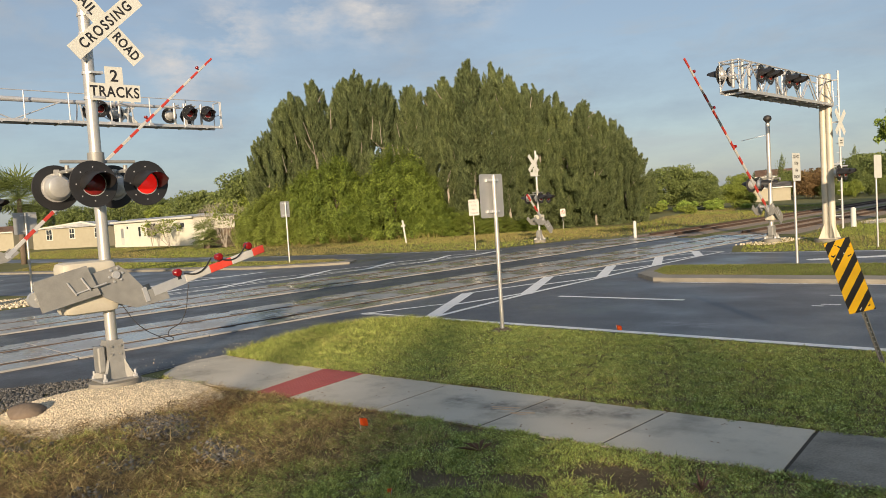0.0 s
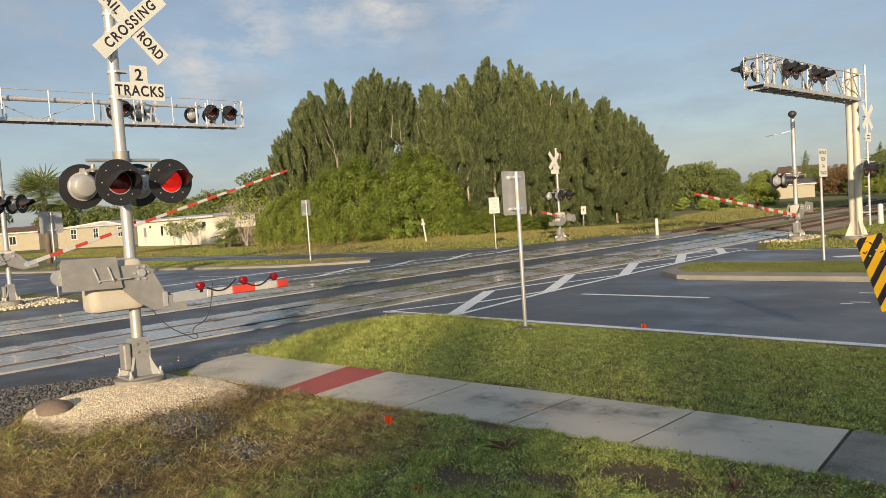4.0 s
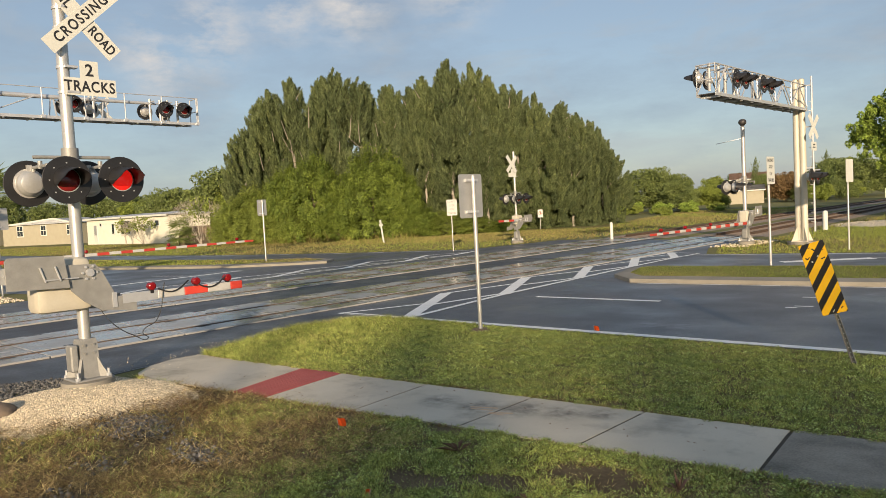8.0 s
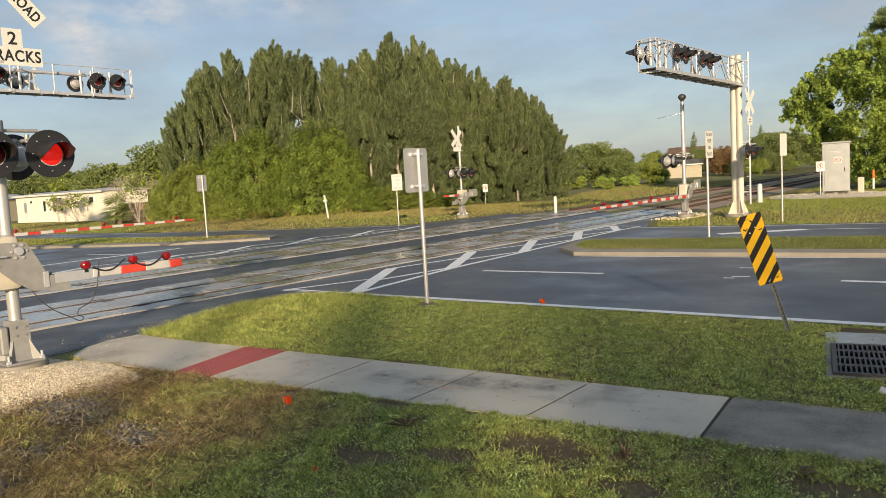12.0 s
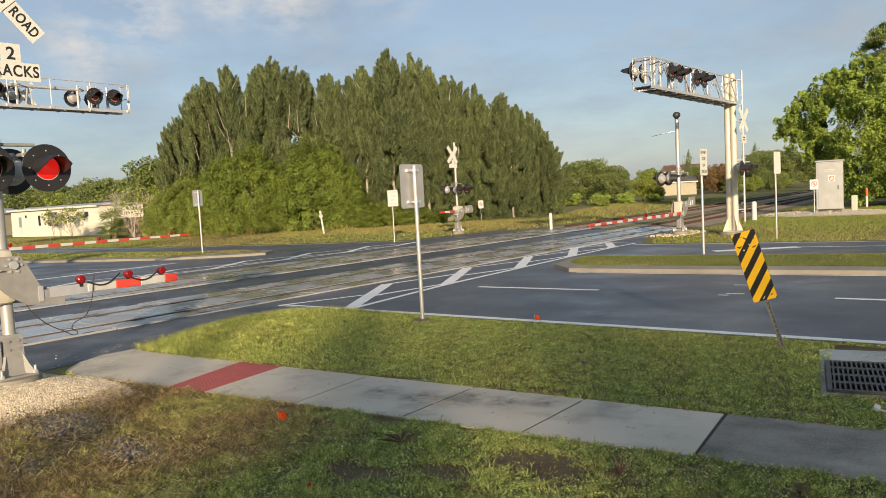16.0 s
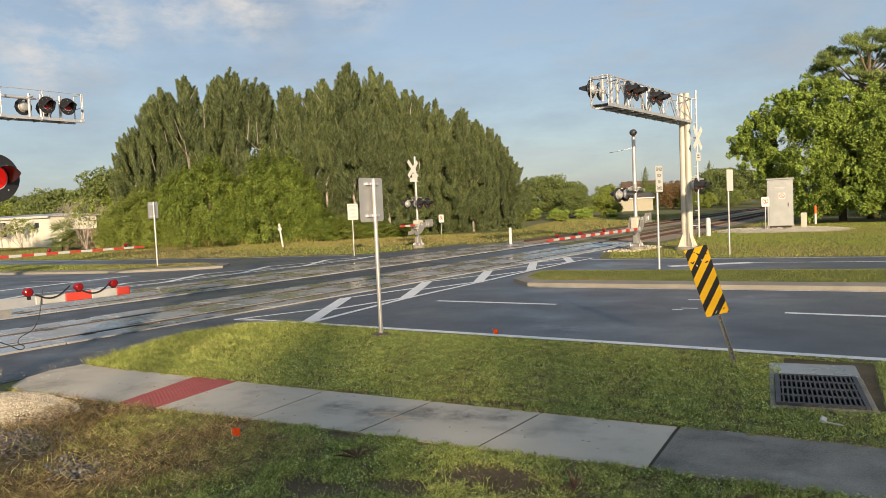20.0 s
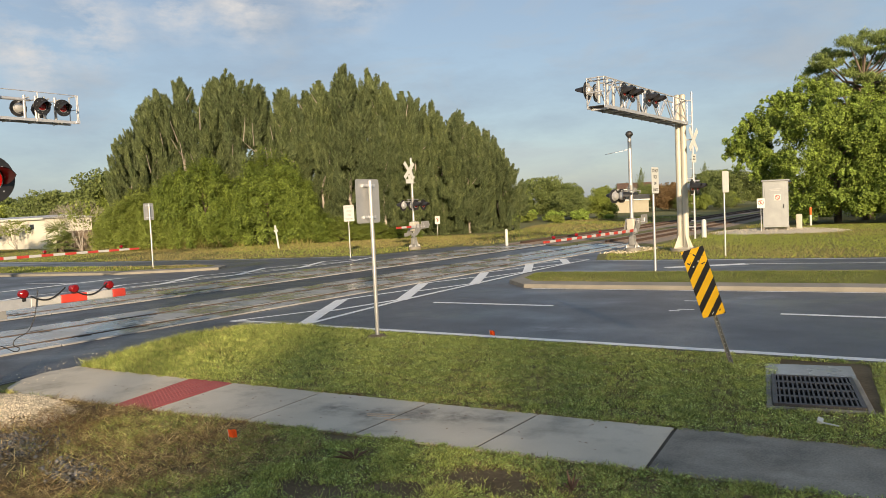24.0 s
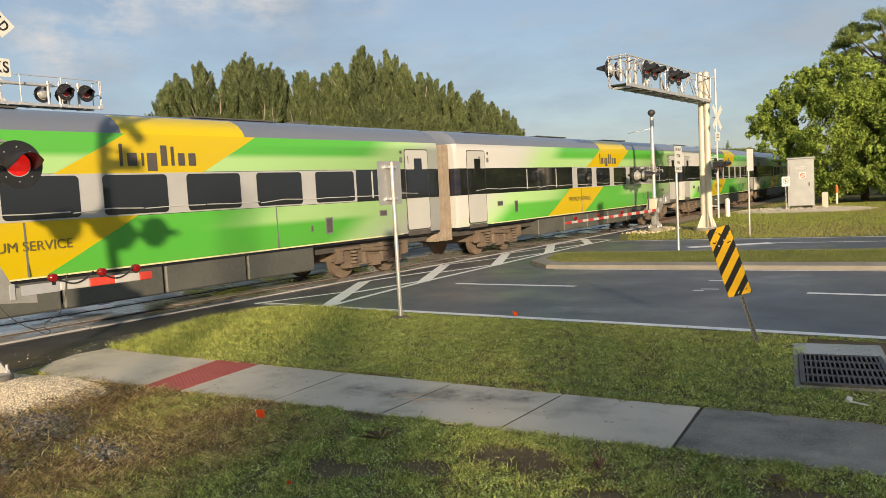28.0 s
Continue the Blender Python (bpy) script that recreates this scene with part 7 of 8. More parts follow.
# the tall flat-topped pine above them
pine_tree = thing("pine_tree", pose(-6.6, 63.0, 0), "tall pine with flat open tufts of needles", "tree")
TUFTS = [(-2.7, 12.4, 0.95), (-1.7, 12.6, 0.8), (-0.8, 12.9, 1.1), (0.3, 13.2, 1.15), (1.2, 13.2, 1.1), (2.3, 13.0, 1.1), (3.3, 12.6, 1.0), (-3.5, 11.6, 0.85), (-1.9, 11.6, 0.8), (-0.8, 11.0, 0.9), (1.4, 11.7, 0.9), (2.8, 11.6, 1.0), (-3.1, 10.4, 0.8), (0.8, 10.6, 0.85), (2.2, 10.3, 0.9), (-1.8, 10.0, 0.7), (3.6, 10.6, 1.0), (4.4, 11.9, 1.0), (0.0, 12.3, 0.8), (-0.2, 11.6, 0.7), (1.9, 12.3, 0.8), (-2.6, 11.9, 0.7), (-2.5, 11.0, 0.8), (0.3, 10.2, 0.8), (1.5, 9.7, 0.9), (-0.9, 9.6, 0.8), (3.0, 9.6, 1.0)]
bm = bmesh.new()
rod(bm, (0, 0, -0.2), (0.1, 0, 6.5), 0.26, 0.2, 10)
rod(bm, (0.1, 0, 6.5), (0.0, 0.1, 10.6), 0.2, 0.1, 10)
for i, (x, z, s) in enumerate(TUFTS):
    y = 0.9 * math.sin(i * 2.1)
    mid = Vector((x * 0.5, y * 0.5, z - 1.0 - 0.22 * abs(x)))
    rod(bm, (0, 0.05, min(10.4, z - 1.9)), mid, 0.09, 0.07, 6)
    rod(bm, mid, (x, y, z - 0.1), 0.07, 0.03, 6)
part("trunk", bm, M["bark"], pine_tree, smooth=True)
prng = np.random.default_rng(71)
for i, (x, z, s) in enumerate(TUFTS):
    c = prng.normal(size=(9, 3)) * np.array([0.5, 0.5, 0.2]) * s
    P = c[prng.integers(0, 9, 1500)] + prng.normal(size=(1500, 3)) * np.array([0.2, 0.2, 0.12]) * s
    v, f = blades(prng, 1500, P, 0.22 + 0.12 * prng.random(1500), 0.9, 0.16)
    o = new("crown", raw("crown", v, f, M["pinetuft"]))
    o.parent = pine_tree
    o.location = (x, 0.9 * math.sin(i * 2.1), z)

# far vegetation down the line
mid = [leaf_crown(81 + i, 5.0, 4.0, 6.5, 0, 22000, 0.25, (M["tree_far"], M["bush2"], M["brownleaf"])[i], 44, 0.6, 0.5) for i in range(3)]
for x, y, s, k in ((-53.0, 98, 1.08, 0), (-49.6, 100, 0.9, 0), (-46.2, 96, 0.72, 0), (-44.2, 101, 0.66, 1), (-57.6, 100, 0.5, 0), (-47, 141, 1.0, 2), (-49.5, 150, 0.9, 0), (-44, 140, 0.6, 0), (-40, 150, 0.6, 1), (-37, 138, 0.6, 0), (-38, 128, 0.5, 1),
                   (-40, 165, 1.3, 0), (-46, 170, 1.4, 0), (-13, 150, 1.3, 0), (-52, 185, 1.5, 0), (-40, 190, 1.4, 1), (-62, 170, 1.0, 0), (-68, 175, 0.9, 2), (-9, 125, 1.2, 0), (-75, 190, 1.2, 0), (-85, 200, 1.2, 1)):
    t = plant("distant_tree", pose(x, y, -0.75 * s, 0, 0, x * 13), None, [mid[k]], "distant rounded tree down the line", "tree", "distant trees")
    t.scale = (s, s, s)
# creepers and low scrub on the bank beside the line
scrub = [leaf_crown(181 + i, 1.6, 1.4, 1.5, 0, 3800, 0.17, (M["treelight"], M["bush2"])[i], 22, 0.7, 0.4) for i in range(2)]
for i, (x, y, s) in enumerate(((-50.5, 88, 1.3), (-47.5, 86, 1.1), (-45.0, 88, 1.2), (-52.0, 92, 1.5), (-42.8, 84, 0.8), (-41.0, 88, 0.8), (-43.0, 92, 1.2), (-39.4, 78, 0.7), (-48.8, 81, 0.8), (-45.5, 77, 0.7), (-40.2, 94, 0.9), (-38.2, 90, 0.6), (-43.9, 70, 0.7), (-41.2, 66, 0.6), (-38.5, 62, 0.6))):
    t = plant("scrub_bush", pose(x, y, -0.1, 0, 0, i * 77), None, [scrub[i % 3 == 1]], "low bright green scrub and creepers beside the line", "bush", "scrub by the railway")
    t.scale = (s, s, s * 0.8)
# slim conifers on the skyline
con = casuarina_crown(91, 9.0, 1.3, 2200, M["tree_far"])
for x, y, s in ((-55.5, 148, 1.0), (-41.3, 143, 1.0), (-56.6, 150, 0.8)):
    t = plant("slim_conifer", pose(x, y, 0), None, [con], "slim dark conifer on the skyline", "tree", "skyline conifers")
    t.scale = (s, s, s)

# trees behind the trailer homes
for x, y, s, k in ((-86, 50.5, 1.5, 0), (-80.6, 52, 1.3, 1), (-75, 47.5, 0.95, 1), (-118, 54, 1.2, 0), (-124, 49, 1.2, 0), (-130, 45, 1.1, 0), (-150, 44, 1.4, 0), (-150, 30, 1.5, 0), (-110, 52, 1.1, 1), (-69, 46, 1.0, 1), (-150, 16, 1.4, 0), (-66, 42, 0.9, 1), (-100, 50, 1.15, 0), (-93, 49, 1.15, 0), (-146, 6, 1.3, 0)):
    t = plant("backyard_tree", pose(x, y, -0.75 * s, 0, 0, x * 17), None, [mid[0] if k == 0 else mid[1]], "rounded green tree behind the mobile homes", "tree", "backyard trees")
    t.scale = (s, s, s)


# unseen rows of trees, added behind the camera to throw shade over the lawn
shade = [leaf_crown(101, 1.9, 1.9, 5.9, 0.1, k, 0.14, M["tree"], 46, 0.8, 0.2) for k in (1000, 2400)]
shtrunk = trunk_mesh(rng, 4.5, 0.16, 8, M["bark"], 0.3)
for i in range(17):
    x, y = (10.4 + 0.3 * (i % 2), -27.0 + 1.9 * i) if i < 8 else (10.3, -12.6) if i == 8 else (12.0 + 2.3 * (i - 9), -11.0 + 0.3 * (i % 2))
    t = plant("garden_tree", pose(x, y, 0, 0, 0, i * 50), shtrunk, [shade[i >= 8]], "unseen tree added behind the camera to shade the lawn", "tree", "garden trees")
    t.scale = (1, 1, (0.89 if i == 6 else 1.20 if i == 7 else 0.965 if i < 8 else 1.25) + 0.05 * math.sin(i * 2.7))


# the utility pole behind the lawn, whose shadow crosses the path
up = thing("utility_pole", pose(8.0, -14.2, 0), "weathered wooden utility pole behind the lawn", "utility pole")
bm = bmesh.new()
rod(bm, (0, 0, -0.5), (0, 0, 9.4), 0.16, 0.11, 14)
part("shaft", bm, M["wood"], up, smooth=True)


# bare shrub, palms
def palm(at, h, label, fr=26, ln=1.9, seed=3):
    r = np.random.default_rng(seed)
    t = thing("palm_tree", pose(*at), label, "palm")
    bm = bmesh.new()
    rod(bm, (0, 0, -0.1), (0.05, 0.02, h), 0.22, 0.16, 10)
    part("trunk", bm, M["bark"], t, smooth=True)
    for i in range(fr):
        a, e = r.random() * 6.283, -0.5 + 1.7 * r.random()
        d = Vector((math.cos(a) * math.cos(e), math.sin(a) * math.cos(e), math.sin(e)))
        side = d.cross(Vector((0, 0, 1))).normalized()
        up_ = side.cross(d)
        bm = bmesh.new()
        o = Vector((0.05, 0.02, h))
        c = o + d * ln * 0.55
        rod(bm, o, c, 0.02, 0.015, 5)
        for k in range(13):
            f = radians(-110 + 220 * k / 12)
            tip = c + (d * math.cos(f) + side * math.sin(f)) * ln * 0.55 - Vector((0, 0, 0.12 + 0.1 * abs(math.sin(f))))
            b1, b2 = c + side * 0.03 * math.cos(f), c - side * 0.03 * math.cos(f)
            m_ = (c + tip) / 2
            n_ = (tip - c).cross(up_).normalized() * 0.05
            bm.faces.new([bm.verts.new(p) for p in (b2, m_ - n_, tip, m_ + n_)])
        part("frond", bm, M["tree_far"], t)
    return t


palm((-59.7, 16.5, 0), 4.9, "fan palm with a ragged round crown beside the road", 70, 2.7, 3)
palm((-63.4, 32.6, 0), 1.2, "low fan palm in front of a wooden fence", 18, 1.8, 5)
palm((-62.6, 32.4, 0), 0.6, "low fan palm in front of a wooden fence", 14, 1.5, 6)


def bare_shrub(at, h, seed, label):
    r = np.random.default_rng(seed)
    bm = bmesh.new()
    def grow(p, d, ln, rad, lv):
        q = p + d * ln
        rod(bm, p, q, rad, rad * 0.65, 5, caps=False)
        if lv:
            for _ in range(3):
                nd = (d + Vector(r.normal(size=3)) * 0.45 + Vector((0, 0, 0.12))).normalized()
                grow(q, nd, ln * 0.72, rad * 0.6, lv - 1)
    for _ in range(4):
        grow(Vector((0, 0, 0)), (Vector((0, 0, 1)) + Vector(r.normal(size=3)) * 0.3).normalized(), h * 0.33, 0.04, 4)
    t = thing("bare_shrub", pose(*at), label, "shrub")
    part("bare_crown", bm, M["bark_pale"], t)
    c = new("crown", leaf_crown(seed, h * 0.4, h * 0.4, h * 0.7, h * 0.3, 500, 0.2, M["bush2"], 20))
    c.parent = t
    return t


bare_shrub((-61.6, 33.6, -0.05), 4.8, 4, "sparse pale-branched shrub beside the fence")
bare_shrub((-79.5, 36.6, -0.05), 3.4, 8, "small sparse shrub before the mobile home")
bare_shrub((-84.0, 36.6, -0.05), 3.0, 9, "small sparse shrub before the mobile home")


# ---- mobile homes and far houses ----
def house(m, w, d, h, wall, roof, label, windows, name="mobile_home", pitch=0.35, gable=None):
    """A long low house that faces +X; windows: y, z, width, height, columns, rows. gable: where a cross gable peaks along the front."""
    t = thing(name, m, label, "house")
    bm = bmesh.new()
    box(bm, (d, w, h), (0, 0, h / 2 + 0.15))
    part("wall", bm, M[wall], t)
    bm = bmesh.new()
    a, b, e = d / 2 + 0.35, w / 2 + 0.3, h + 0.14
    if gable is None:
        vs = [bm.verts.new(p) for p in ((-a, -b, e), (a, -b, e), (a, b, e), (-a, b, e), (0, -b, e + pitch), (0, b, e + pitch))]
        fs = ((0, 1, 4), (2, 3, 5), (1, 2, 5, 4), (3, 0, 4, 5), (3, 2, 1, 0))
    else:
        vs = [bm.verts.new(p) for p in ((-a, -b, e), (a, -b, e), (a, b, e), (-a, b, e), (a, gable, e + pitch), (-a, gable, e + pitch))]
        fs = ((1, 2, 4), (3, 0, 5), (0, 1, 4, 5), (2, 3, 5, 4), (3, 2, 1, 0))
    for f in fs:
        bm.faces.new([vs[i] for i in f])
    bmesh.ops.solidify(bm, geom=bm.faces[:], thickness=0.08)
    rf = part("roof", bm, M[roof], t)
    bm = bmesh.new()
    if gable is None:
        box(bm, (0.05, 2 * b, 0.2), (a + 0.02, 0, e - 0.02))
    else:
        for y0, z0, y1, z1 in ((-b, e, gable, e + pitch), (gable, e + pitch, b, e)):
            vs = [bm.verts.new(p) for p in ((a + 0.05, y0, z0 - 0.16), (a + 0.05, y1, z1 - 0.16), (a + 0.05, y1, z1 + 0.06), (a + 0.05, y0, z0 + 0.06), (a, y0, z0 - 0.16), (a, y1, z1 - 0.16), (a, y1, z1 + 0.06), (a, y0, z0 + 0.06))]
            for f in ((0, 1, 2, 3), (7, 6, 5, 4), (0, 4, 5, 1), (3, 2, 6, 7)):
                bm.faces.new([vs[i] for i in f])
    part("fascia", bm, M["white"], rf, "white fascia board")
    bm = bmesh.new()
    box(bm, (d + 0.05, w + 0.05, 0.4), (0, 0, 0.2))
    part("skirting", bm, M[wall], t)
    for y, z, ww, hh, nc, nr in windows:
        bm = bmesh.new()
        box(bm, (0.1, ww + 0.2, hh + 0.2), (d / 2, y, z))
        bevel(bm, 0.02, 1)
        f = part("window", bm, M["white"], t)
        for k in range(nc):
            for q in range(nr):
                bm = bmesh.new()
                box(bm, (0.03, ww / nc - 0.08, hh / nr - 0.08), (d / 2 + 0.045, y - ww / 2 + (k + 0.5) * ww / nc, z - hh / 2 + (q + 0.5) * hh / nr))
                part("pane", bm, M["glass"], f)
    bm = bmesh.new()
    for k in range(int(h / 0.28)):
        box(bm, (0.02, w, 0.02), (d / 2 + 0.008, 0, 0.5 + k * 0.28))
    part("siding_laps", bm, M[wall], t)
    return t


white_home = house(pose(-86.94, 40.35, -0.02, 0, 0, -88), 20.3, 5.0, 3.0, "siding", "roofwhite", "cream mobile home with a white metal roof", [(-2.95, 1.85, 0.6, 1.25, 1, 1), (0.2, 1.95, 2.3, 1.6, 3, 1), (7.65, 2.3, 0.9, 0.6, 1, 1), (-6.2, 2.4, 0.5, 0.35, 1, 1)])
bm = bmesh.new()
box(bm, (0.08, 1.0, 2.0), (2.52, -7.7, 1.3))
bevel(bm, 0.02, 1)
hd = part("door", bm, M["white"], white_home, "white front door")
bm = bmesh.new()
box(bm, (0.03, 0.7, 1.2), (2.565, -7.7, 1.75))
part("door_glass", bm, M["cabinet"], hd)
house(pose(-116.65, 40.3, -0.02, 0, 0, -70), 14.9, 5.0, 2.85, "siding2", "roofwhite", "tan mobile home with small white windows", [(-3.75, 2.1, 1.2, 1.5, 2, 2), (1.1, 2.1, 1.0, 1.4, 2, 2), (6.25, 2.05, 0.9, 1.35, 2, 2)], pitch=0.75, gable=3.6)
house(pose(-140, 34.0, -0.02, 0, 0, -62), 16.0, 6.0, 2.8, "siding2", "rooftile", "tan house with a brown roof beyond the palm", [(-4.0, 1.7, 1.4, 1.3, 2, 1), (2.5, 1.7, 1.4, 1.3, 2, 1)], pitch=1.0)
house(pose(-55.6, 140, 0, 0, 0, -68), 8.2, 6, 2.3, "siding2", "roofgrey", "distant cream bungalow with a grey roof", [(-3.2, 1.4, 0.7, 0.8, 1, 1)], "bungalow", 1.0)
house(pose(-66, 172, 0.4, 0, 0, -68), 8, 7, 4.4, "siding2", "rooftile", "distant tan house with a brown roof", [(-2, 2.6, 1.2, 1.2, 2, 1), (2, 2.6, 1.2, 1.2, 2, 1)], "bungalow", 1.6)
fence = thing("wooden_fence", pose(-63.2, 36.2, 0, 0, 0, -28), "weathered grey wooden fence beside the mobile home", "fence")
for i in range(38):
    bm = bmesh.new()
    box(bm, (0.03, 0.19, 1.75 + 0.04 * ((i * 7) % 3)), (0, -3.0 + i * 0.2, 0.88))
    part("board", bm, M["wood"], fence)


# ---- lawn, gravel and small things ----
def inside(P, poly):
    """Which of the points lie in the polygon."""
    x, y = P[:, 0], P[:, 1]
    r = np.zeros(len(P), bool)
    for (x0, y0), (x1, y1) in zip(poly, poly[1:] + poly[:1]):
        hit = ((y0 > y) != (y1 > y)) & (x < (x1 - x0) * (y - y0) / ((y1 - y0) or 1e-9) + x0)
        r ^= hit
    return r


def grass_mesh(rng, P, z, h, w, lean=0.5):
    n = len(P)
    a = rng.random(n) * 6.283
    hh = h * (0.55 + 0.75 * rng.random(n))
    ww = w * (0.7 + 0.6 * rng.random(n))
    la, ld = rng.random(n) * 6.283, lean * hh * (0.3 + rng.random(n))
    b = np.stack([P[:, 0], P[:, 1], np.full(n, z)], 1)
    s = np.stack([np.cos(a) * ww / 2, np.sin(a) * ww / 2, np.zeros(n)], 1)
    t = b + np.stack([np.cos(la) * ld, np.sin(la) * ld, hh], 1)
    v = np.stack([b - s, b + s, t], 1).reshape(-1, 3)
    return v, np.arange(3 * n).reshape(n, 3)


def patchy(P, scale, seed):
    """Smooth values 0 to 1 over the plan."""
    r = np.random.default_rng(seed)
    out = np.zeros(len(P))
    for k in range(6):
        d = r.normal(size=2) * scale * (1 + 0.5 * k)
        out += np.sin(P @ d + r.random() * 6.283) / (1 + 0.35 * k)
    return 1 / (1 + np.exp(-1.3 * out))


def scatter(rng, box_, density):
    x0, x1, y0, y1 = box_
    n = int((x1 - x0) * (y1 - y0) * density)
    return np.stack([x0 + (x1 - x0) * rng.random(n), y0 + (y1 - y0) * rng.random(n)], 1)


def stuff(name, v, f, material, label, category):
    return tagged(new(name, raw(name, v, f, material)), label, category, kind="stuff")


rng = np.random.default_rng(21)
GRAVEL = [(-10.16, 2.4), (-9.7, 2.2), (-8.8, 2.3), (-8.4, 2.5), (-8.3, 2.9), (-8.52, 3.25), (-8.4, 3.65), (-8.15, 4.02), (-8.4, 4.4), (-8.65, 4.68), (-9.6, 4.66), (-10.2, 4.6), (-10.87, 4.44), (-10.75, 3.7), (-10.57, 2.9)]
STONES = [(-13.0, 0.6), (-9.6, 0.6), (-9.4, 1.9), (-10.2, 2.35), (-10.7, 2.95), (-10.65, 3.6), (-11.0, 4.35), (-11.5, 3.9), (-12.1, 2.7)]
PATCHES = [((-7.95, 3.42), 0.50, 0.30), ((-6.42, 3.33), 0.36, 0.16), ((-8.6, 2.1), 0.45, 0.2), ((-6.31, 2.13), 0.3, 0.2), ((-6.9, 2.6), 0.25, 0.2)]
BARE = [((-3.04, 4.92), 0.55, 0.3), ((-4.93, 5.2), 0.3, 0.16), ((-4.25, 4.06), 0.4, 0.22), ((-2.2, 4.55), 0.35, 0.2), ((-4.15, 6.85), 0.4, 0.14), ((-6.05, 6.52), 0.3, 0.1), ((-3.6, 4.4), 0.3, 0.2), ((-1.0, 5.2), 0.4, 0.2)]


def blot(P, spots):
    """1 at the heart of the spots, 0 away from them, with a ragged rim."""
    out = np.zeros(len(P))
    for (cx, cy), rx, ry in spots:
        out = np.maximum(out, 1.3 - ((P[:, 0] - cx) / rx) ** 2 - ((P[:, 1] - cy) / ry) ** 2)
    return np.clip(out + 0.5 * (patchy(P, 6.0, 31) - 0.5), 0, 1)


strip = scatter(rng, (-12.4, 3.4, 5.8, 11.2), 8500)
x, y = strip[:, 0], strip[:, 1]
ragged = 0.05 * np.sin(x * 9) * np.sin(x * 23 + 1)
strip = strip[(y > 7.14 + 0.11 * x - 0.01 + ragged) & (y < 10.88 + 0.051 * x - 0.17 + ragged) & inside(strip, [(-11.2, 6.0), (4, 6.0), (4, 12), (-11.1, 12), (-11.15, 10.12), (-11.8, 9.5), (-11.95, 8.4), (-11.75, 7.6)]) & ~inside(strip, [(-1.70, 7.98), (-0.66, 8.2), (-1.02, 10.5), (-2.05, 10.5)])]
strip = strip[rng.random(len(strip)) > 0.85 * blot(strip, BARE)]
strip = strip[rng.random(len(strip)) < np.where(patchy(strip, 11.0, 89) > 0.4, 1.0, 0.45)]
dry = patchy(strip, 1.1, 4)
tuft_ = patchy(strip, 9.0, 14)
pick = rng.random(len(strip)) < 0.06 + 0.13 * (dry > 0.72)
tipz = np.clip((-strip[:, 0] - 8) / 4, 0, 1)
for nm, sel, mt, lab in (("lawn_grass", ~pick, "grass", "short mown green lawn beside the road"), ("dry_lawn_grass", pick, "straw", "dry blades in the mown lawn")):
    v, f = grass_mesh(rng, strip[sel], 0.0, 0.018 + 0.042 * tuft_[sel] + 0.085 * tipz[sel], 0.0085, 0.9)
    stuff(nm, v, f, M[mt], lab, "grass")

front = scatter(rng, (-10.5, 2.2, 0.7, 6.3), 14000)
x, y = front[:, 0], front[:, 1]
ragged = 0.04 * np.sin(x * 11) * np.sin(x * 27 + 1)
front = front[(y < 5.97 + 0.133 * x + 0.01 + ragged) & ~inside(front, GRAVEL) & ~inside(front, STONES)]
x, y = front[:, 0], front[:, 1]
wild = np.clip((-x - 4.7 - 0.35 * (y - 3.0)) / 1.2 + 0.9 * (patchy(front, 1.5, 9) - 0.5), 0, 1)
bare = np.maximum(blot(front, BARE), blot(front, PATCHES + [((-7.45, 3.2), 0.5, 0.26), ((-6.1, 3.15), 0.3, 0.14), ((-7.0, 2.95), 0.35, 0.15)]))
clear = patchy(front, 4.0, 77)
wild *= 1 - 0.85 * np.exp(-((x + 7.05) / 0.55) ** 2 - ((y - 4.55) / 0.45) ** 2)
keep = rng.random(len(front)) < (1 - 0.96 * bare) * (1 - 0.35 * wild - 0.4 * wild * (clear > 0.6))
keep &= rng.random(len(front)) < np.where(patchy(front, 13.0, 88) > 0.42, 1.0, 0.35)
front, wild = front[keep], wild[keep]
tuft_ = patchy(front, 8.0, 15)
green = patchy(front, 2.2, 19)
dice = rng.random(len(front))
isdry = dice < 0.10 + 0.28 * np.clip(2.4 * (patchy(front, 1.6, 41) - 0.45), 0, 1) + 0.80 * wild * np.clip(1.6 - 1.2 * green, 0.42, 1)
isbrown = isdry & (rng.random(len(front)) < 0.2 + 0.24 * wild)
isdry &= ~isbrown
isgreen = ~isdry & ~isbrown
for nm, sel, mt, lab, hh, ln in (("front_lawn_grass", isgreen, "grass", "mown green lawn with clover", 0.022, 1.1), ("dry_weeds", isdry, "straw", "dry straw and weeds at the edge of the gravel", 0.018, 2.4), ("brown_weeds", isbrown, "brownweed", "withered brown weeds at the edge of the gravel", 0.018, 2.2)):
    v, f = grass_mesh(rng, front[sel], 0.0, hh + (0.04 - 0.012 * (ln > 2)) * tuft_[sel] + 0.045 * wild[sel] * rng.random(sel.sum()) ** 2, 0.008, ln)
    stuff(nm, v, f, M[mt], lab, "grass")
# clover: small round leaves low in the lawn
for nm, P, k in (("clover", front[isgreen][::2], 0.0088), ("clover", strip[~pick][::2], 0.0095)):
    n = len(P)
    pos = np.stack([P[:, 0], P[:, 1], 0.015 + 0.03 * rng.random(n)], 1)
    a = rng.random(n) * 6.283
    e1 = np.stack([np.cos(a), np.sin(a), 0.35 * rng.normal(size=n)], 1) * k * (0.5 + 0.6 * rng.random((n, 1)))
    e2 = np.stack([-np.sin(a), np.cos(a), 0.35 * rng.normal(size=n)], 1) * k * (0.5 + 0.6 * rng.random((n, 1)))
    v = np.stack([pos - e1, pos + e2, pos + e1, pos - e2], 1).reshape(-1, 3)
    stuff(nm, v, np.arange(4 * n).reshape(n, 4), M["clover"], "low clover leaves in the lawn", "clover")
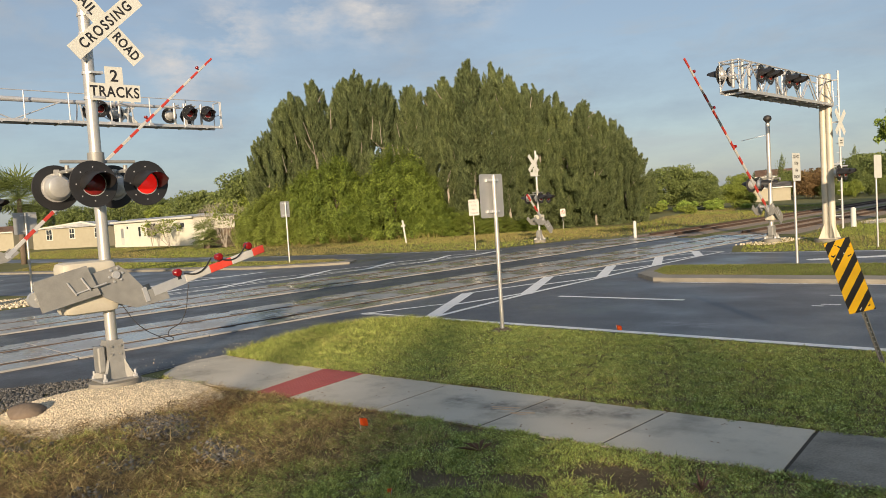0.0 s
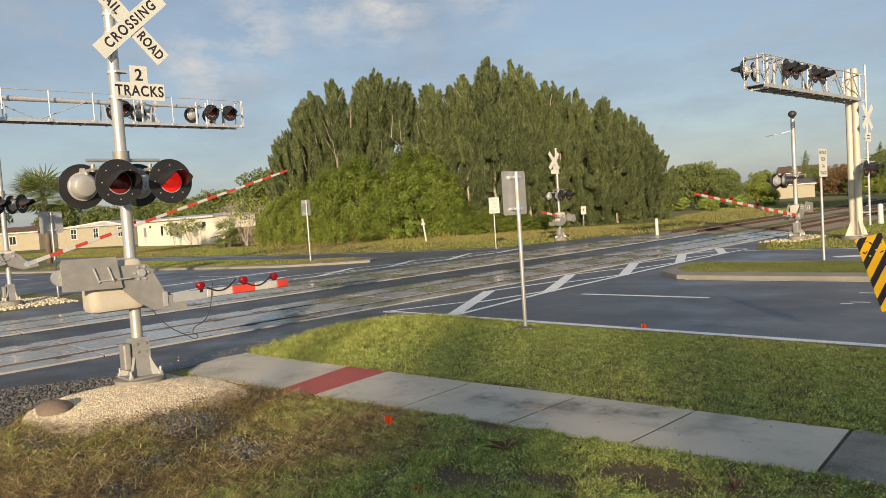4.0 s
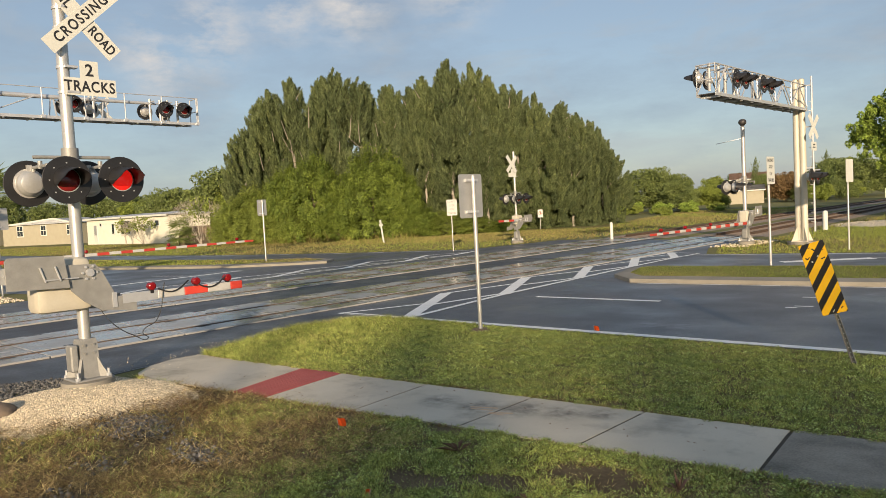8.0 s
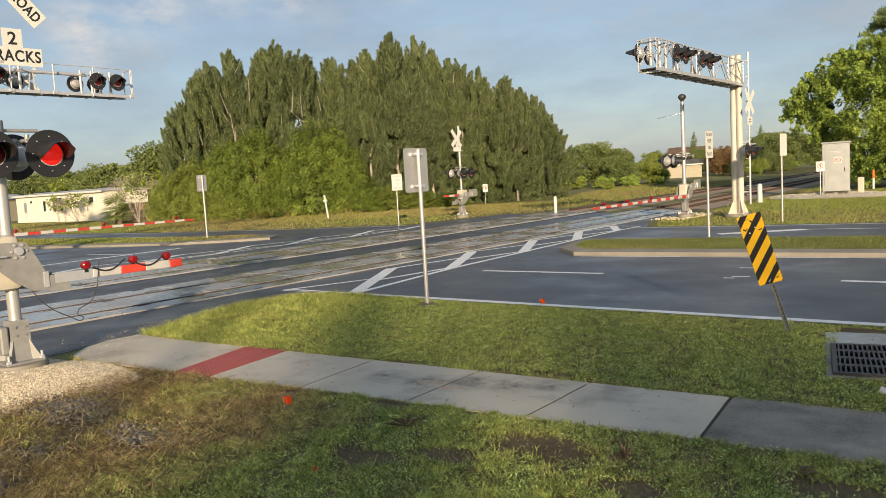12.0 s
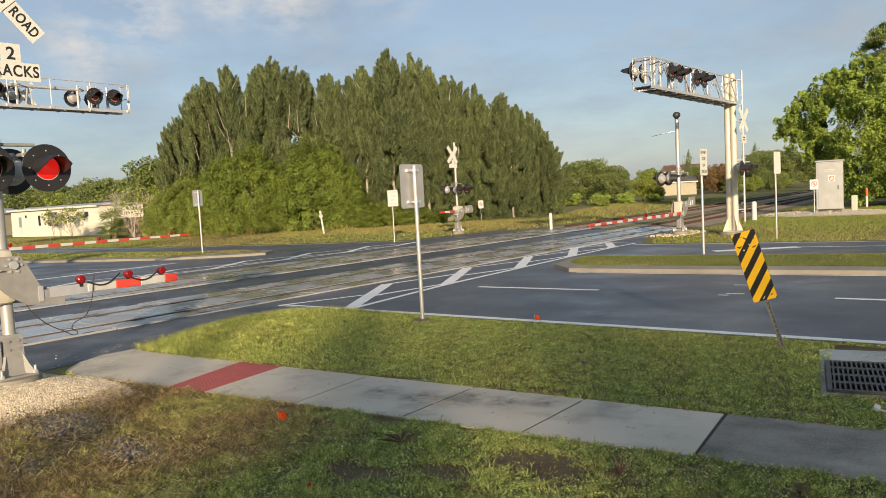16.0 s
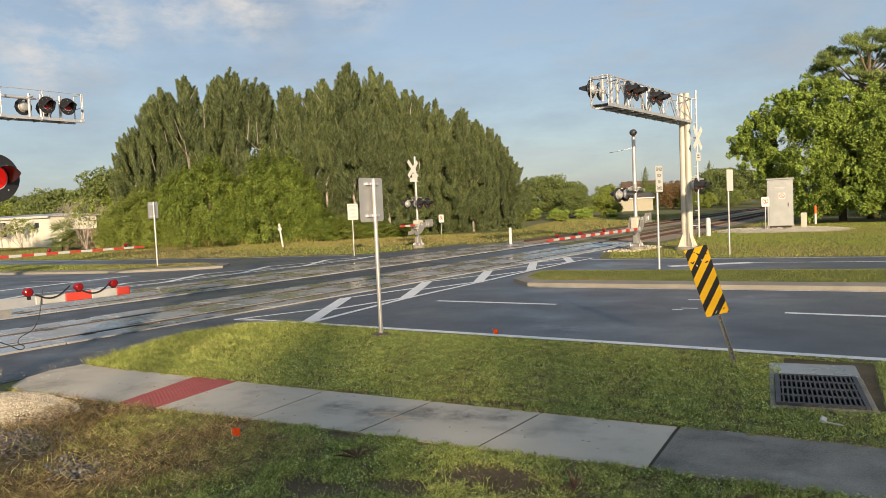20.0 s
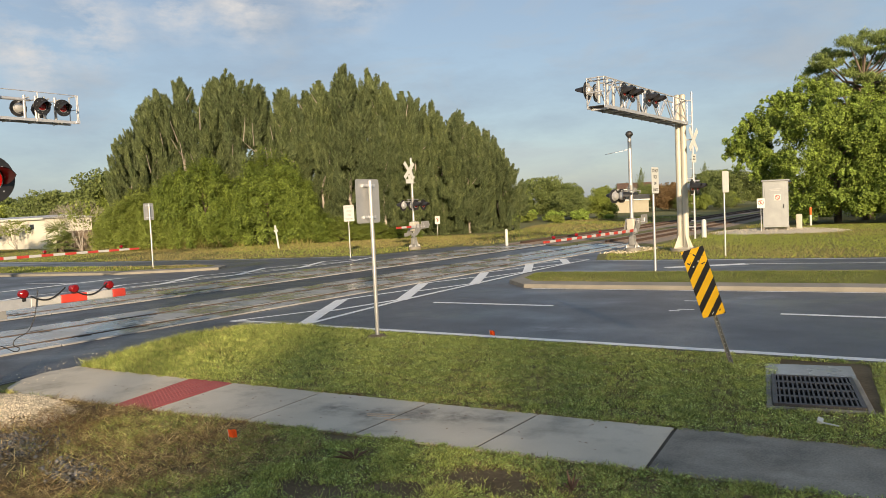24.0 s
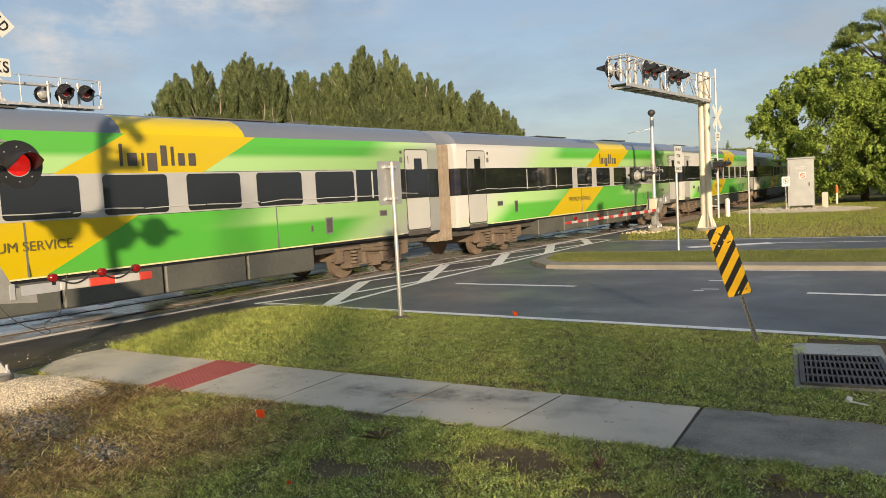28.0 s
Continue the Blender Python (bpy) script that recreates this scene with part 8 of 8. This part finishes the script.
# longer straw stems and dark runners lying about by the gravel
st = scatter(rng, (-9.6, -4.9, 1.2, 4.9), 800)
st = st[(st[:, 1] < 5.9 + 0.133 * st[:, 0]) & ~inside(st, [(-10.2, 2.6), (-9.1, 2.5), (-8.75, 3.3), (-9.0, 4.7), (-10.6, 4.7)])]
for nm, P, mt, lab in (("straw_stems", st[::2], "straw", "long dry stems over the gravel edge"), ("brown_runners", st[1::2], "brownweed", "dark dead runners over the gravel edge")):
    v, f = grass_mesh(rng, P, 0.03, 0.05, 0.008, 4.5)
    stuff(nm, v, f, M[mt], lab, "grass")
# taller green and brown weeds in clumps by the gravel
wd = np.concatenate([np.array(c) + rng.normal(size=(150, 2)) * 0.16 for c in ((-7.84, 2.0), (-7.05, 1.74), (-5.65, 2.85), (-7.37, 4.18), (-5.37, 3.11), (-9.3, 2.05), (-8.9, 1.6), (-7.0, 4.35), (-7.6, 4.5), (-6.4, 2.75), (-9.9, 1.7), (-8.2, 1.8), (-6.0, 2.5))])
for nm, P, mt in (("weed_clumps", wd[wd[:, 0] * 7 % 1 < 0.6], "grass"), ("dry_weed_clumps", wd[wd[:, 0] * 7 % 1 >= 0.6], "brownweed")):
    v, f = grass_mesh(rng, P, 0.0, 0.085, 0.008, 1.5)
    stuff(nm, v, f, M[mt], "tangled weeds around the gravel", "weeds")

# dead thatch along both edges of the sidewalk
ex = -10.9 + 13.0 * rng.random(5200)
up_ = rng.random(5200) < 0.6
P = np.stack([ex, np.where(up_, 7.14 + 0.11 * ex + 0.10 * rng.random(5200) ** 1.6, 5.97 + 0.133 * ex - 0.09 * rng.random(5200) ** 1.6)], 1)
P = P[(up_ | (P[:, 0] > -8.5)) & (patchy(P, 3.0, 51) > 0.3)]
for nm, Q, mt in (("edge_thatch", P[::3], "straw"), ("edge_thatch", np.concatenate([P[1::3], P[2::3]]), "brownweed")):
    v, f = grass_mesh(rng, Q, 0.015, 0.028, 0.008, 2.0)
    stuff(nm, v, f, M[mt], "dead thatch along the edge of the sidewalk", "grass")
# a rusty brown tangle at the end of the gravel
P = np.array([-8.0, 4.12]) + rng.normal(size=(900, 2)) * np.array([0.28, 0.2])
v, f = grass_mesh(rng, P, 0.0, 0.075, 0.008, 1.8)
stuff("rusty_weeds", v, f, M["rustweed"], "rusty brown dead weeds at the end of the gravel", "weeds")
# dead stems trailing over the gravel
P = np.array([-8.55, 3.3]) + rng.normal(size=(330, 2)) * np.array([0.4, 0.62])
v, f = grass_mesh(rng, P, 0.07, 0.03, 0.009, 7.0)
stuff("brown_runners", v, f, M["brownweed"], "dead stems trailing over the white gravel", "grass")

# verges and medians: coarser grass
def verge(name, poly, z, density, h, label, dryness=0.5, w=0.03, green="verge"):
    xs, ys = [p[0] for p in poly], [p[1] for p in poly]
    P = scatter(rng, (min(xs), max(xs), min(ys), max(ys)), density)
    P = P[inside(P, poly)]
    d = rng.random(len(P)) < np.clip(dryness + 0.9 * (patchy(P, 0.25, 5) - 0.5), 0.05, 0.95)
    for sel, mt in ((~d, green), (d, "verge_dry")):
        v, f = grass_mesh(rng, P[sel], z, h, w, 0.8)
        stuff(name, v, f, M[mt], label, "grass")


verge("median_grass", [p for p in in_r if p[0] < 79] [:5] + [(3.5, 19.3), (3.5, 22.8)] + in_r[7:], 0.14, 900, 0.04, "short median grass", 0.12, 0.012, "median")
verge("median_grass", [(-27.4, 20.6), (-29.1, 21.4), (-32, 20.2), (-42.3, 19.0), (-58, 17.7), (-49, 12.8), (-39.4, 15.4), (-30, 18.1)], 0.14, 120, 0.06, "short median grass", 0.45, 0.03)
verge("verge_grass", [(-12.6, 29.6), (-11.3, 26.3), (3.5, 28.8), (6, 56), (-8.5, 56), (-12.3, 44)], 0.0, 110, 0.07, "rough sunlit verge grass beyond the road", 0.2, 0.03)
verge("verge_grass", [(-25.4, 28.8), (-32.1, 26.3), (-42, 24.2), (-60, 22.8), (-85, 21), (-104, 22), (-104, 33), (-76, 37), (-64, 32), (-52, 34.5), (-41, 42), (-36, 50), (-30, 52), (-25.0, 36.0)], 0.0, 40, 0.09, "rough dry verge grass before the hedge", 0.58, 0.04)
verge("hedge_grass", [(-52.2, 34.6), (-46.2, 38.0), (-46.8, 38.9), (-52.8, 35.5)], 0.0, 45, 0.75, "tall tawny grass at the foot of the hedge", 1.3, 0.05)
verge("track_weeds", [(-24.6, 36), (-23.3, 36.5), (-24.2, 60), (-27.6, 95), (-45, 95), (-38, 70), (-31, 52)], 0.0, 24, 0.13, "dry weeds and grass beside the track", 0.62, 0.05)
verge("track_weeds", [(-12.9, 37), (-12.3, 44), (-11.5, 60), (-12.9, 75)], 0.0, 30, 0.2, "dry weeds beside the track", 0.7, 0.04)
verge("hedge_grass", [(-57, 31.0), (-46.5, 38.0), (-42.0, 41.0), (-42.6, 42.4), (-47.5, 39.2), (-57.5, 32.4)], 0.0, 26, 0.5, "tall tawny grass at the foot of the hedge", 0.8, 0.06)


verge("dry_strip", [(-52, 33.6), (-46, 37.4), (-41, 41.3), (-36, 49.2), (-27.2, 48), (-26.2, 38), (-33, 34.5), (-44, 31.2)], 0.0, 40, 0.10, "brown dry strip of grass before the hedge", 1.3, 0.05)
verge("rough_lawn", [(-9.0, -6.0), (14, -6.0), (14, 6.8), (2.3, 5.6), (2.3, 0.75), (-9.0, 0.75)], 0.0, 900, 0.05, "thin rough lawn behind the path", 0.12, 0.012, "grass")


# stones
def stones(name, P, z, size, material, label, seed):
    r = np.random.default_rng(seed)
    n = len(P)
    base = np.array([(1, 0, 0), (-1, 0, 0), (0, 1, 0), (0, -1, 0), (0, 0, 1), (0, 0, -1)], float)
    fac = np.array([(0, 2, 4), (2, 1, 4), (1, 3, 4), (3, 0, 4), (2, 0, 5), (1, 2, 5), (3, 1, 5), (0, 3, 5)])
    q, _ = np.linalg.qr(r.normal(size=(n, 3, 3)))
    s = size * (0.55 + 0.8 * r.random((n, 1, 1))) * (0.65 + 0.5 * r.random((n, 1, 3)))
    v = (base[None] * s) @ q + np.concatenate([P, z[:, None]], 1)[:, None, :]
    f = (fac[None] + 6 * np.arange(n)[:, None, None]).reshape(-1, 3)
    return stuff(name, v.reshape(-1, 3), f, material, label, "gravel")


def mound(P, c, rx, ry, h):
    d = ((P[:, 0] - c[0]) / rx) ** 2 + ((P[:, 1] - c[1]) / ry) ** 2
    return h * np.clip(1 - d, 0, 1)


bm = bmesh.new()
bmesh.ops.create_grid(bm, x_segments=40, y_segments=40, size=1, matrix=Matrix.Translation((-9.6, 3.3, 0)) @ Matrix.Diagonal((1.7, 1.9, 1, 1)))
for v in bm.verts:
    d = ((v.co.x + 9.6) / 1.25) ** 2 + ((v.co.y - 3.45) / 1.35) ** 2
    v.co.z = -0.02 + 0.13 * max(0, 1 - d)
tagged(part("gravel_mound", bm, M["gravel_bed"], None, "", True), "low mound of white gravel around the signal base", "gravel", kind="stuff")
P = scatter(rng, (-11.2, -7.7, 1.6, 5.0), 8600)
P = P[inside(P, GRAVEL) & (np.hypot(P[:, 0] + 10.3, P[:, 1] - 3.85) > 0.34)]
P = P[rng.random(len(P)) < 1 - 0.8 * (patchy(P, 5.0, 8) > 0.75) * (P[:, 0] > -8.8)]
stones("white_gravel", P, mound(P, (-9.6, 3.45), 1.25, 1.35, 0.13) - 0.012 + 0.016 * rng.random(len(P)), 0.0125, M["gravel"], "loose white gravel around the signal base", 2)
P = scatter(rng, (-13.1, -8.8, 0.5, 4.6), 800)
P = P[inside(P, STONES)]
stones("grey_ballast", P, np.full(len(P), 0.012), 0.027, M["gravel_dark"], "grey crushed stone beside the road", 3)
P = np.concatenate([np.array(c) + rng.normal(size=(k, 2)) * np.array([rx, ry]) * 0.6 for (c, rx, ry), k in zip(PATCHES, (1000, 240, 60, 40, 50))])
stones("grey_pebbles", P, 0.006 + 0.030 * rng.random(len(P)), 0.023, M["gravel_grey"], "grey pebbles showing through the weeds", 4)
P = np.concatenate([np.array(c) + rng.normal(size=(k, 2)) * 0.35 for c, k in (((-11.4, 5.3), 60), ((-11.7, 6.6), 50))])
stones("road_grit", P, np.full(len(P), 0.02), 0.010, M["gravel"], "scattered white grit on the asphalt", 5)
P = scatter(rng, (-14.0, -11.5, 29.6, 33.5), 60)
P = P[P[:, 0] > -13.0]
stones("white_gravel", P, np.full(len(P), 0.02), 0.05, M["gravel"], "white gravel at the end of the crossing", 6)
P = np.concatenate([scatter(rng, (-28.8, -25.4, 4.2, 7.8), 160)])
stones("white_gravel", P, np.full(len(P), 0.02), 0.045, M["gravel"], "white gravel around the far gate signal", 7)
P = scatter(rng, (-13.2, -5.6, 44.2, 49.0), 40)
P = P[((P[:, 0] + 9.4) / 3.9) ** 2 + ((P[:, 1] - 46.6) / 2.2) ** 2 < 1]
stones("pad_rubble", P, 0.015 + 0.19 * np.clip(1 - (((P[:, 0] + 9.4) / 4.0) ** 2 + ((P[:, 1] - 46.6) / 2.6) ** 2) ** 1.5, 0, 1), 0.03, M["walk"], "pale rubble on the cabinet pad", 8)

bm = bmesh.new()
bmesh.ops.create_icosphere(bm, subdivisions=3, radius=0.22, matrix=Matrix.Diagonal((1.15, 0.8, 0.55, 1)))
for v in bm.verts:
    v.co *= 1 + 0.25 * noise.noise(v.co * 6)
rock = thing("boulder", pose(-9.66, 2.57, 0.09, 0, 0, 20), "small brown boulder on the white gravel", "rock")
part("stone", bm, M["bark"], rock, smooth=True)


def flag(at, turn, label):
    t = thing("survey_flag", pose(*at, 6, 4, turn), label, "survey flag", "survey flags")
    bm = bmesh.new()
    rod(bm, (0, 0, -0.05), (0, 0, 0.17), 0.0022, seg=6)
    part("wire", bm, M["galv"], t)
    bm = bmesh.new()
    rows = [[bm.verts.new((0.014 * math.sin(i * 1.3 + z * 20), 0.016 * i, z + 0.17 - 0.006 * i)) for i in range(6)] for z in (0.0, -0.035, -0.08)]
    for a, b in zip(rows, rows[1:]):
        for i in range(5):
            bm.faces.new((a[i], a[i + 1], b[i + 1], b[i]))
    bmesh.ops.solidify(bm, geom=bm.faces[:], thickness=0.001)
    part("cloth", bm, M["orange"], t, "fluorescent orange plastic flag")


flag((-5.79, 4.53, 0), -30, "small orange survey flag stuck in the lawn")
flag((-6.44, 10.33, 0), -50, "small orange survey flag at the road edge")
flag((-4.28, 3.6, -0.10), 70, "low orange survey flag in the grass")

# spiky bromeliad tuft
bm = bmesh.new()
r = np.random.default_rng(5)
for i in range(34):
    a, e, ln = r.random() * 6.283, 0.25 + 1.1 * r.random(), 0.10 + 0.12 * r.random()
    d = Vector((math.cos(a) * math.cos(e), math.sin(a) * math.cos(e), math.sin(e)))
    s = d.cross(Vector((0, 0, 1))).normalized() * 0.009
    m_ = d * ln * 0.5 + Vector((0, 0, 0.01))
    bm.faces.new([bm.verts.new(p) for p in (-s, m_ - s * 0.8, d * ln - Vector((0, 0, 0.03)), m_ + s * 0.8, s)])
tuft = thing("spiky_plant", pose(-2.43, 5.02, 0.01), "small reddish spiky plant in the lawn", "plant")
part("leaves", bm, M["redleaf"], tuft)


def dead_leaf(at, size, turn, label):
    t = thing("dead_leaf", pose(*at, 0, 0, turn), label, "leaf")
    bm = bmesh.new()
    for k in range(5):
        a = radians(-50 + 25 * k)
        d = Vector((math.cos(a), math.sin(a), 0.12 + 0.1 * (k % 2))) * size
        n = Vector((-d.y, d.x, 0)).normalized() * size * 0.09
        bm.faces.new([bm.verts.new(p) for p in (Vector((0, 0, 0.02)), d * 0.55 - n + Vector((0, 0, 0.03)), d, d * 0.55 + n + Vector((0, 0, 0.03)))])
    bmesh.ops.solidify(bm, geom=bm.faces[:], thickness=0.002)
    part("blade", bm, M["deadleaf"], t)


dead_leaf((-4.35, 4.72, 0.02), 0.24, 150, "dry brown palm leaf lying in the lawn")
dead_leaf((-1.3, 5.35, 0.02), 0.16, 20, "dry brown leaf lying by the path")
dead_leaf((-0.75, 4.9, 0.02), 0.2, 80, "dry brown leaf lying in the lawn")
dead_leaf((-3.2, 4.2, 0.02), 0.14, 200, "dry brown leaf lying in the lawn")
lit_ = thing("litter", pose(-1.05, 7.47, 0.05, 0, 0, -20), "crumpled white litter in the lawn", "litter")
bm = bmesh.new()
box(bm, (0.17, 0.018, 0.012), (0.02, 0, 0.02))
box(bm, (0.05, 0.07, 0.03), (-0.08, 0.02, 0.03), Euler((0.3, 0.4, 0.5)).to_matrix())
bevel(bm, 0.004, 1)
part("scrap", bm, M["white"], lit_)
# leaf scraps and specks on the pavement
P = scatter(rng, (-9.5, -2.6, 4.9, 6.9), 6)
P = P[(P[:, 1] > 6.05 + 0.133 * P[:, 0]) & (P[:, 1] < 7.05 + 0.11 * P[:, 0])]
n = len(P)
a = rng.random(n) * 6.283
pos = np.stack([P[:, 0], P[:, 1], np.full(n, 0.026)], 1)
e1 = np.stack([np.cos(a), np.sin(a), 0.2 * rng.random(n)], 1) * 0.022
e2 = np.stack([-np.sin(a), np.cos(a), 0.1 * rng.random(n)], 1) * 0.010
stuff("leaf_scraps", np.stack([pos - e1, pos + e2, pos + e1, pos - e2], 1).reshape(-1, 3), np.arange(4 * n).reshape(n, 4), M["deadleaf"], "brown leaf scraps on the sidewalk", "leaves")
# soil ring at the sign foot
bm = bmesh.new()
rod(bm, (-8.46, 9.84, -0.02), (-8.46, 9.84, 0.05), 0.26, 0.12, 20)
tagged(part("soil_ring", bm, M["soil"], None), "bare soil ring around the sign post", "soil", kind="stuff")


# ---- small fittings become parts of their own ----
SINGLE = {"anchor_bolts": "anchor_bolt", "crossbuck_bracket": "crossbuck_bracket", "plate_bracket": "plate_bracket", "machine_collar": "machine_collar", "bracket": "bracket", "skids": "skid", "bolt_holes": "bolt_hole", "roof_brackets": "roof_bracket", "screws": "screw",
          "adjusting_rods": "adjusting_rod", "yellow_dashes": "yellow_dash", "roof_units": "roof_unit", "roof_hatches": "roof_hatch", "trim_strip": "trim_strip", "gangway_bellows": "gangway_bellows",
          "grab_rail": "grab_rail", "louvre_slats": "louvre_slat", "blind_edge": "blind_edge", "door_glass": "door_glass", "cross_brace": "cross_brace"}


def split(ob, name):
    bm = bmesh.new()
    bm.from_mesh(ob.data)
    left = set(bm.verts)
    pieces = []
    while left:
        todo, got = [left.pop()], set()
        while todo:
            v = todo.pop()
            got.add(v)
            for e in v.link_edges:
                o = e.other_vert(v)
                if o in left:
                    left.discard(o)
                    todo.append(o)
        pieces.append(got)
    if len(pieces) > 1:
        for k, keep in enumerate(pieces):
            b2 = bmesh.new()
            at = {v: b2.verts.new(v.co) for v in keep}
            for f in bm.faces:
                if f.verts[0] in keep:
                    b2.faces.new([at[v] for v in f.verts])
            me = mesh_of(name, b2, ob.data.materials[0])
            if k == 0:
                ob.data = me
                ob.name = name
            else:
                o = new(name, me)
                o.parent, o.matrix_basis = ob.parent, ob.matrix_basis.copy()
                if "label" in ob:
                    o["label"] = ob["label"]
    bm.free()


for ob in list(scene.objects):
    key = ob.name.split(".")[0]
    if key in SINGLE and ob.type == "MESH" and ob.data.users == 1:
        split(ob, SINGLE[key])

# the rest of the train
coaches = [coach_one] + [copy_thing(coach_one, pose(-14.9, 840 + 20 * i, 0)) for i in range(3)]
for k, c in enumerate(coaches):
    for y, txt in ((1.42, k + 1), (19.15, k + 1)):
        lettering(str(txt), 0.3, M["under"], c, Matrix.Translation((1.517, y, 3.12)) @ FACE, "coach_number")
CARS = [(loco, 0.0)] + [(c, 18.5 + 21.2 * i) for i, c in enumerate(coaches)]


# ---- what moves ----
def motions():
    # front of the train along the near track
    nose = [(0.0, 863.0), (23.0, 136.0), (24.0, 104.6), (24.5, 88.8), (25.0, 73.0), (25.5, 57.2), (26.0, 41.2), (26.5, 25.2), (27.0, 9.0), (27.5, -6.3), (28.0, -21.4)]
    for car, back in CARS:
        rows = []
        for t, y in nose:
            a, b = y + back + 4.0, y + back + 15.0
            turn = math.degrees(math.atan2(bend(b) - bend(a), b - a))
            x = -14.9 - bend(a) + 4.0 * (bend(b) - bend(a)) / (b - a)
            rows.append((t, pose(x, y + back, 0, 0, 0, turn)))
        walk(car, rows)
    # gate arms coming down, degrees above level
    for arm, way, rows in (
            (near_arm, 1, [(0.0, 14.3), (0.5, 8.6), (1.0, 4.4), (1.5, 2.9), (2.0, 1.6), (2.5, 0.4), (3.0, 0.2), (3.5, 0.2), (5.5, 0.1), (12.0, -0.3), (28.0, -0.3)]),
            (left_arm, 1, [(0.0, 42.5), (1.0, 35.7), (2.0, 28.9), (3.0, 22.4), (3.5, 19.2), (5.5, 8.3), (6.0, 5.8), (6.5, 3.6), (7.0, 1.9), (8.0, 0.5), (9.0, 0.0), (28.0, 0.0)]),
            (right_arm, -1, [(0.0, 39.5), (1.0, 31.0), (2.0, 22.9), (3.0, 15.2), (3.5, 11.8), (4.8, 2.2), (5.5, 0.0), (6.2, 0.1), (28.0, -0.1)]),
            (far_arm, -1, [(0.0, 48.0), (1.0, 39.0), (2.0, 30.0), (3.0, 21.0), (3.5, 16.0), (5.5, 2.0), (6.2, 0.5), (28.0, 0.0)])):
        p = arm.matrix_basis.translation.copy()
        walk(arm, [(t, Matrix.Translation(p) @ pose(0, 0, 0, way * a, 0, 0)) for t, a in rows])


motions()
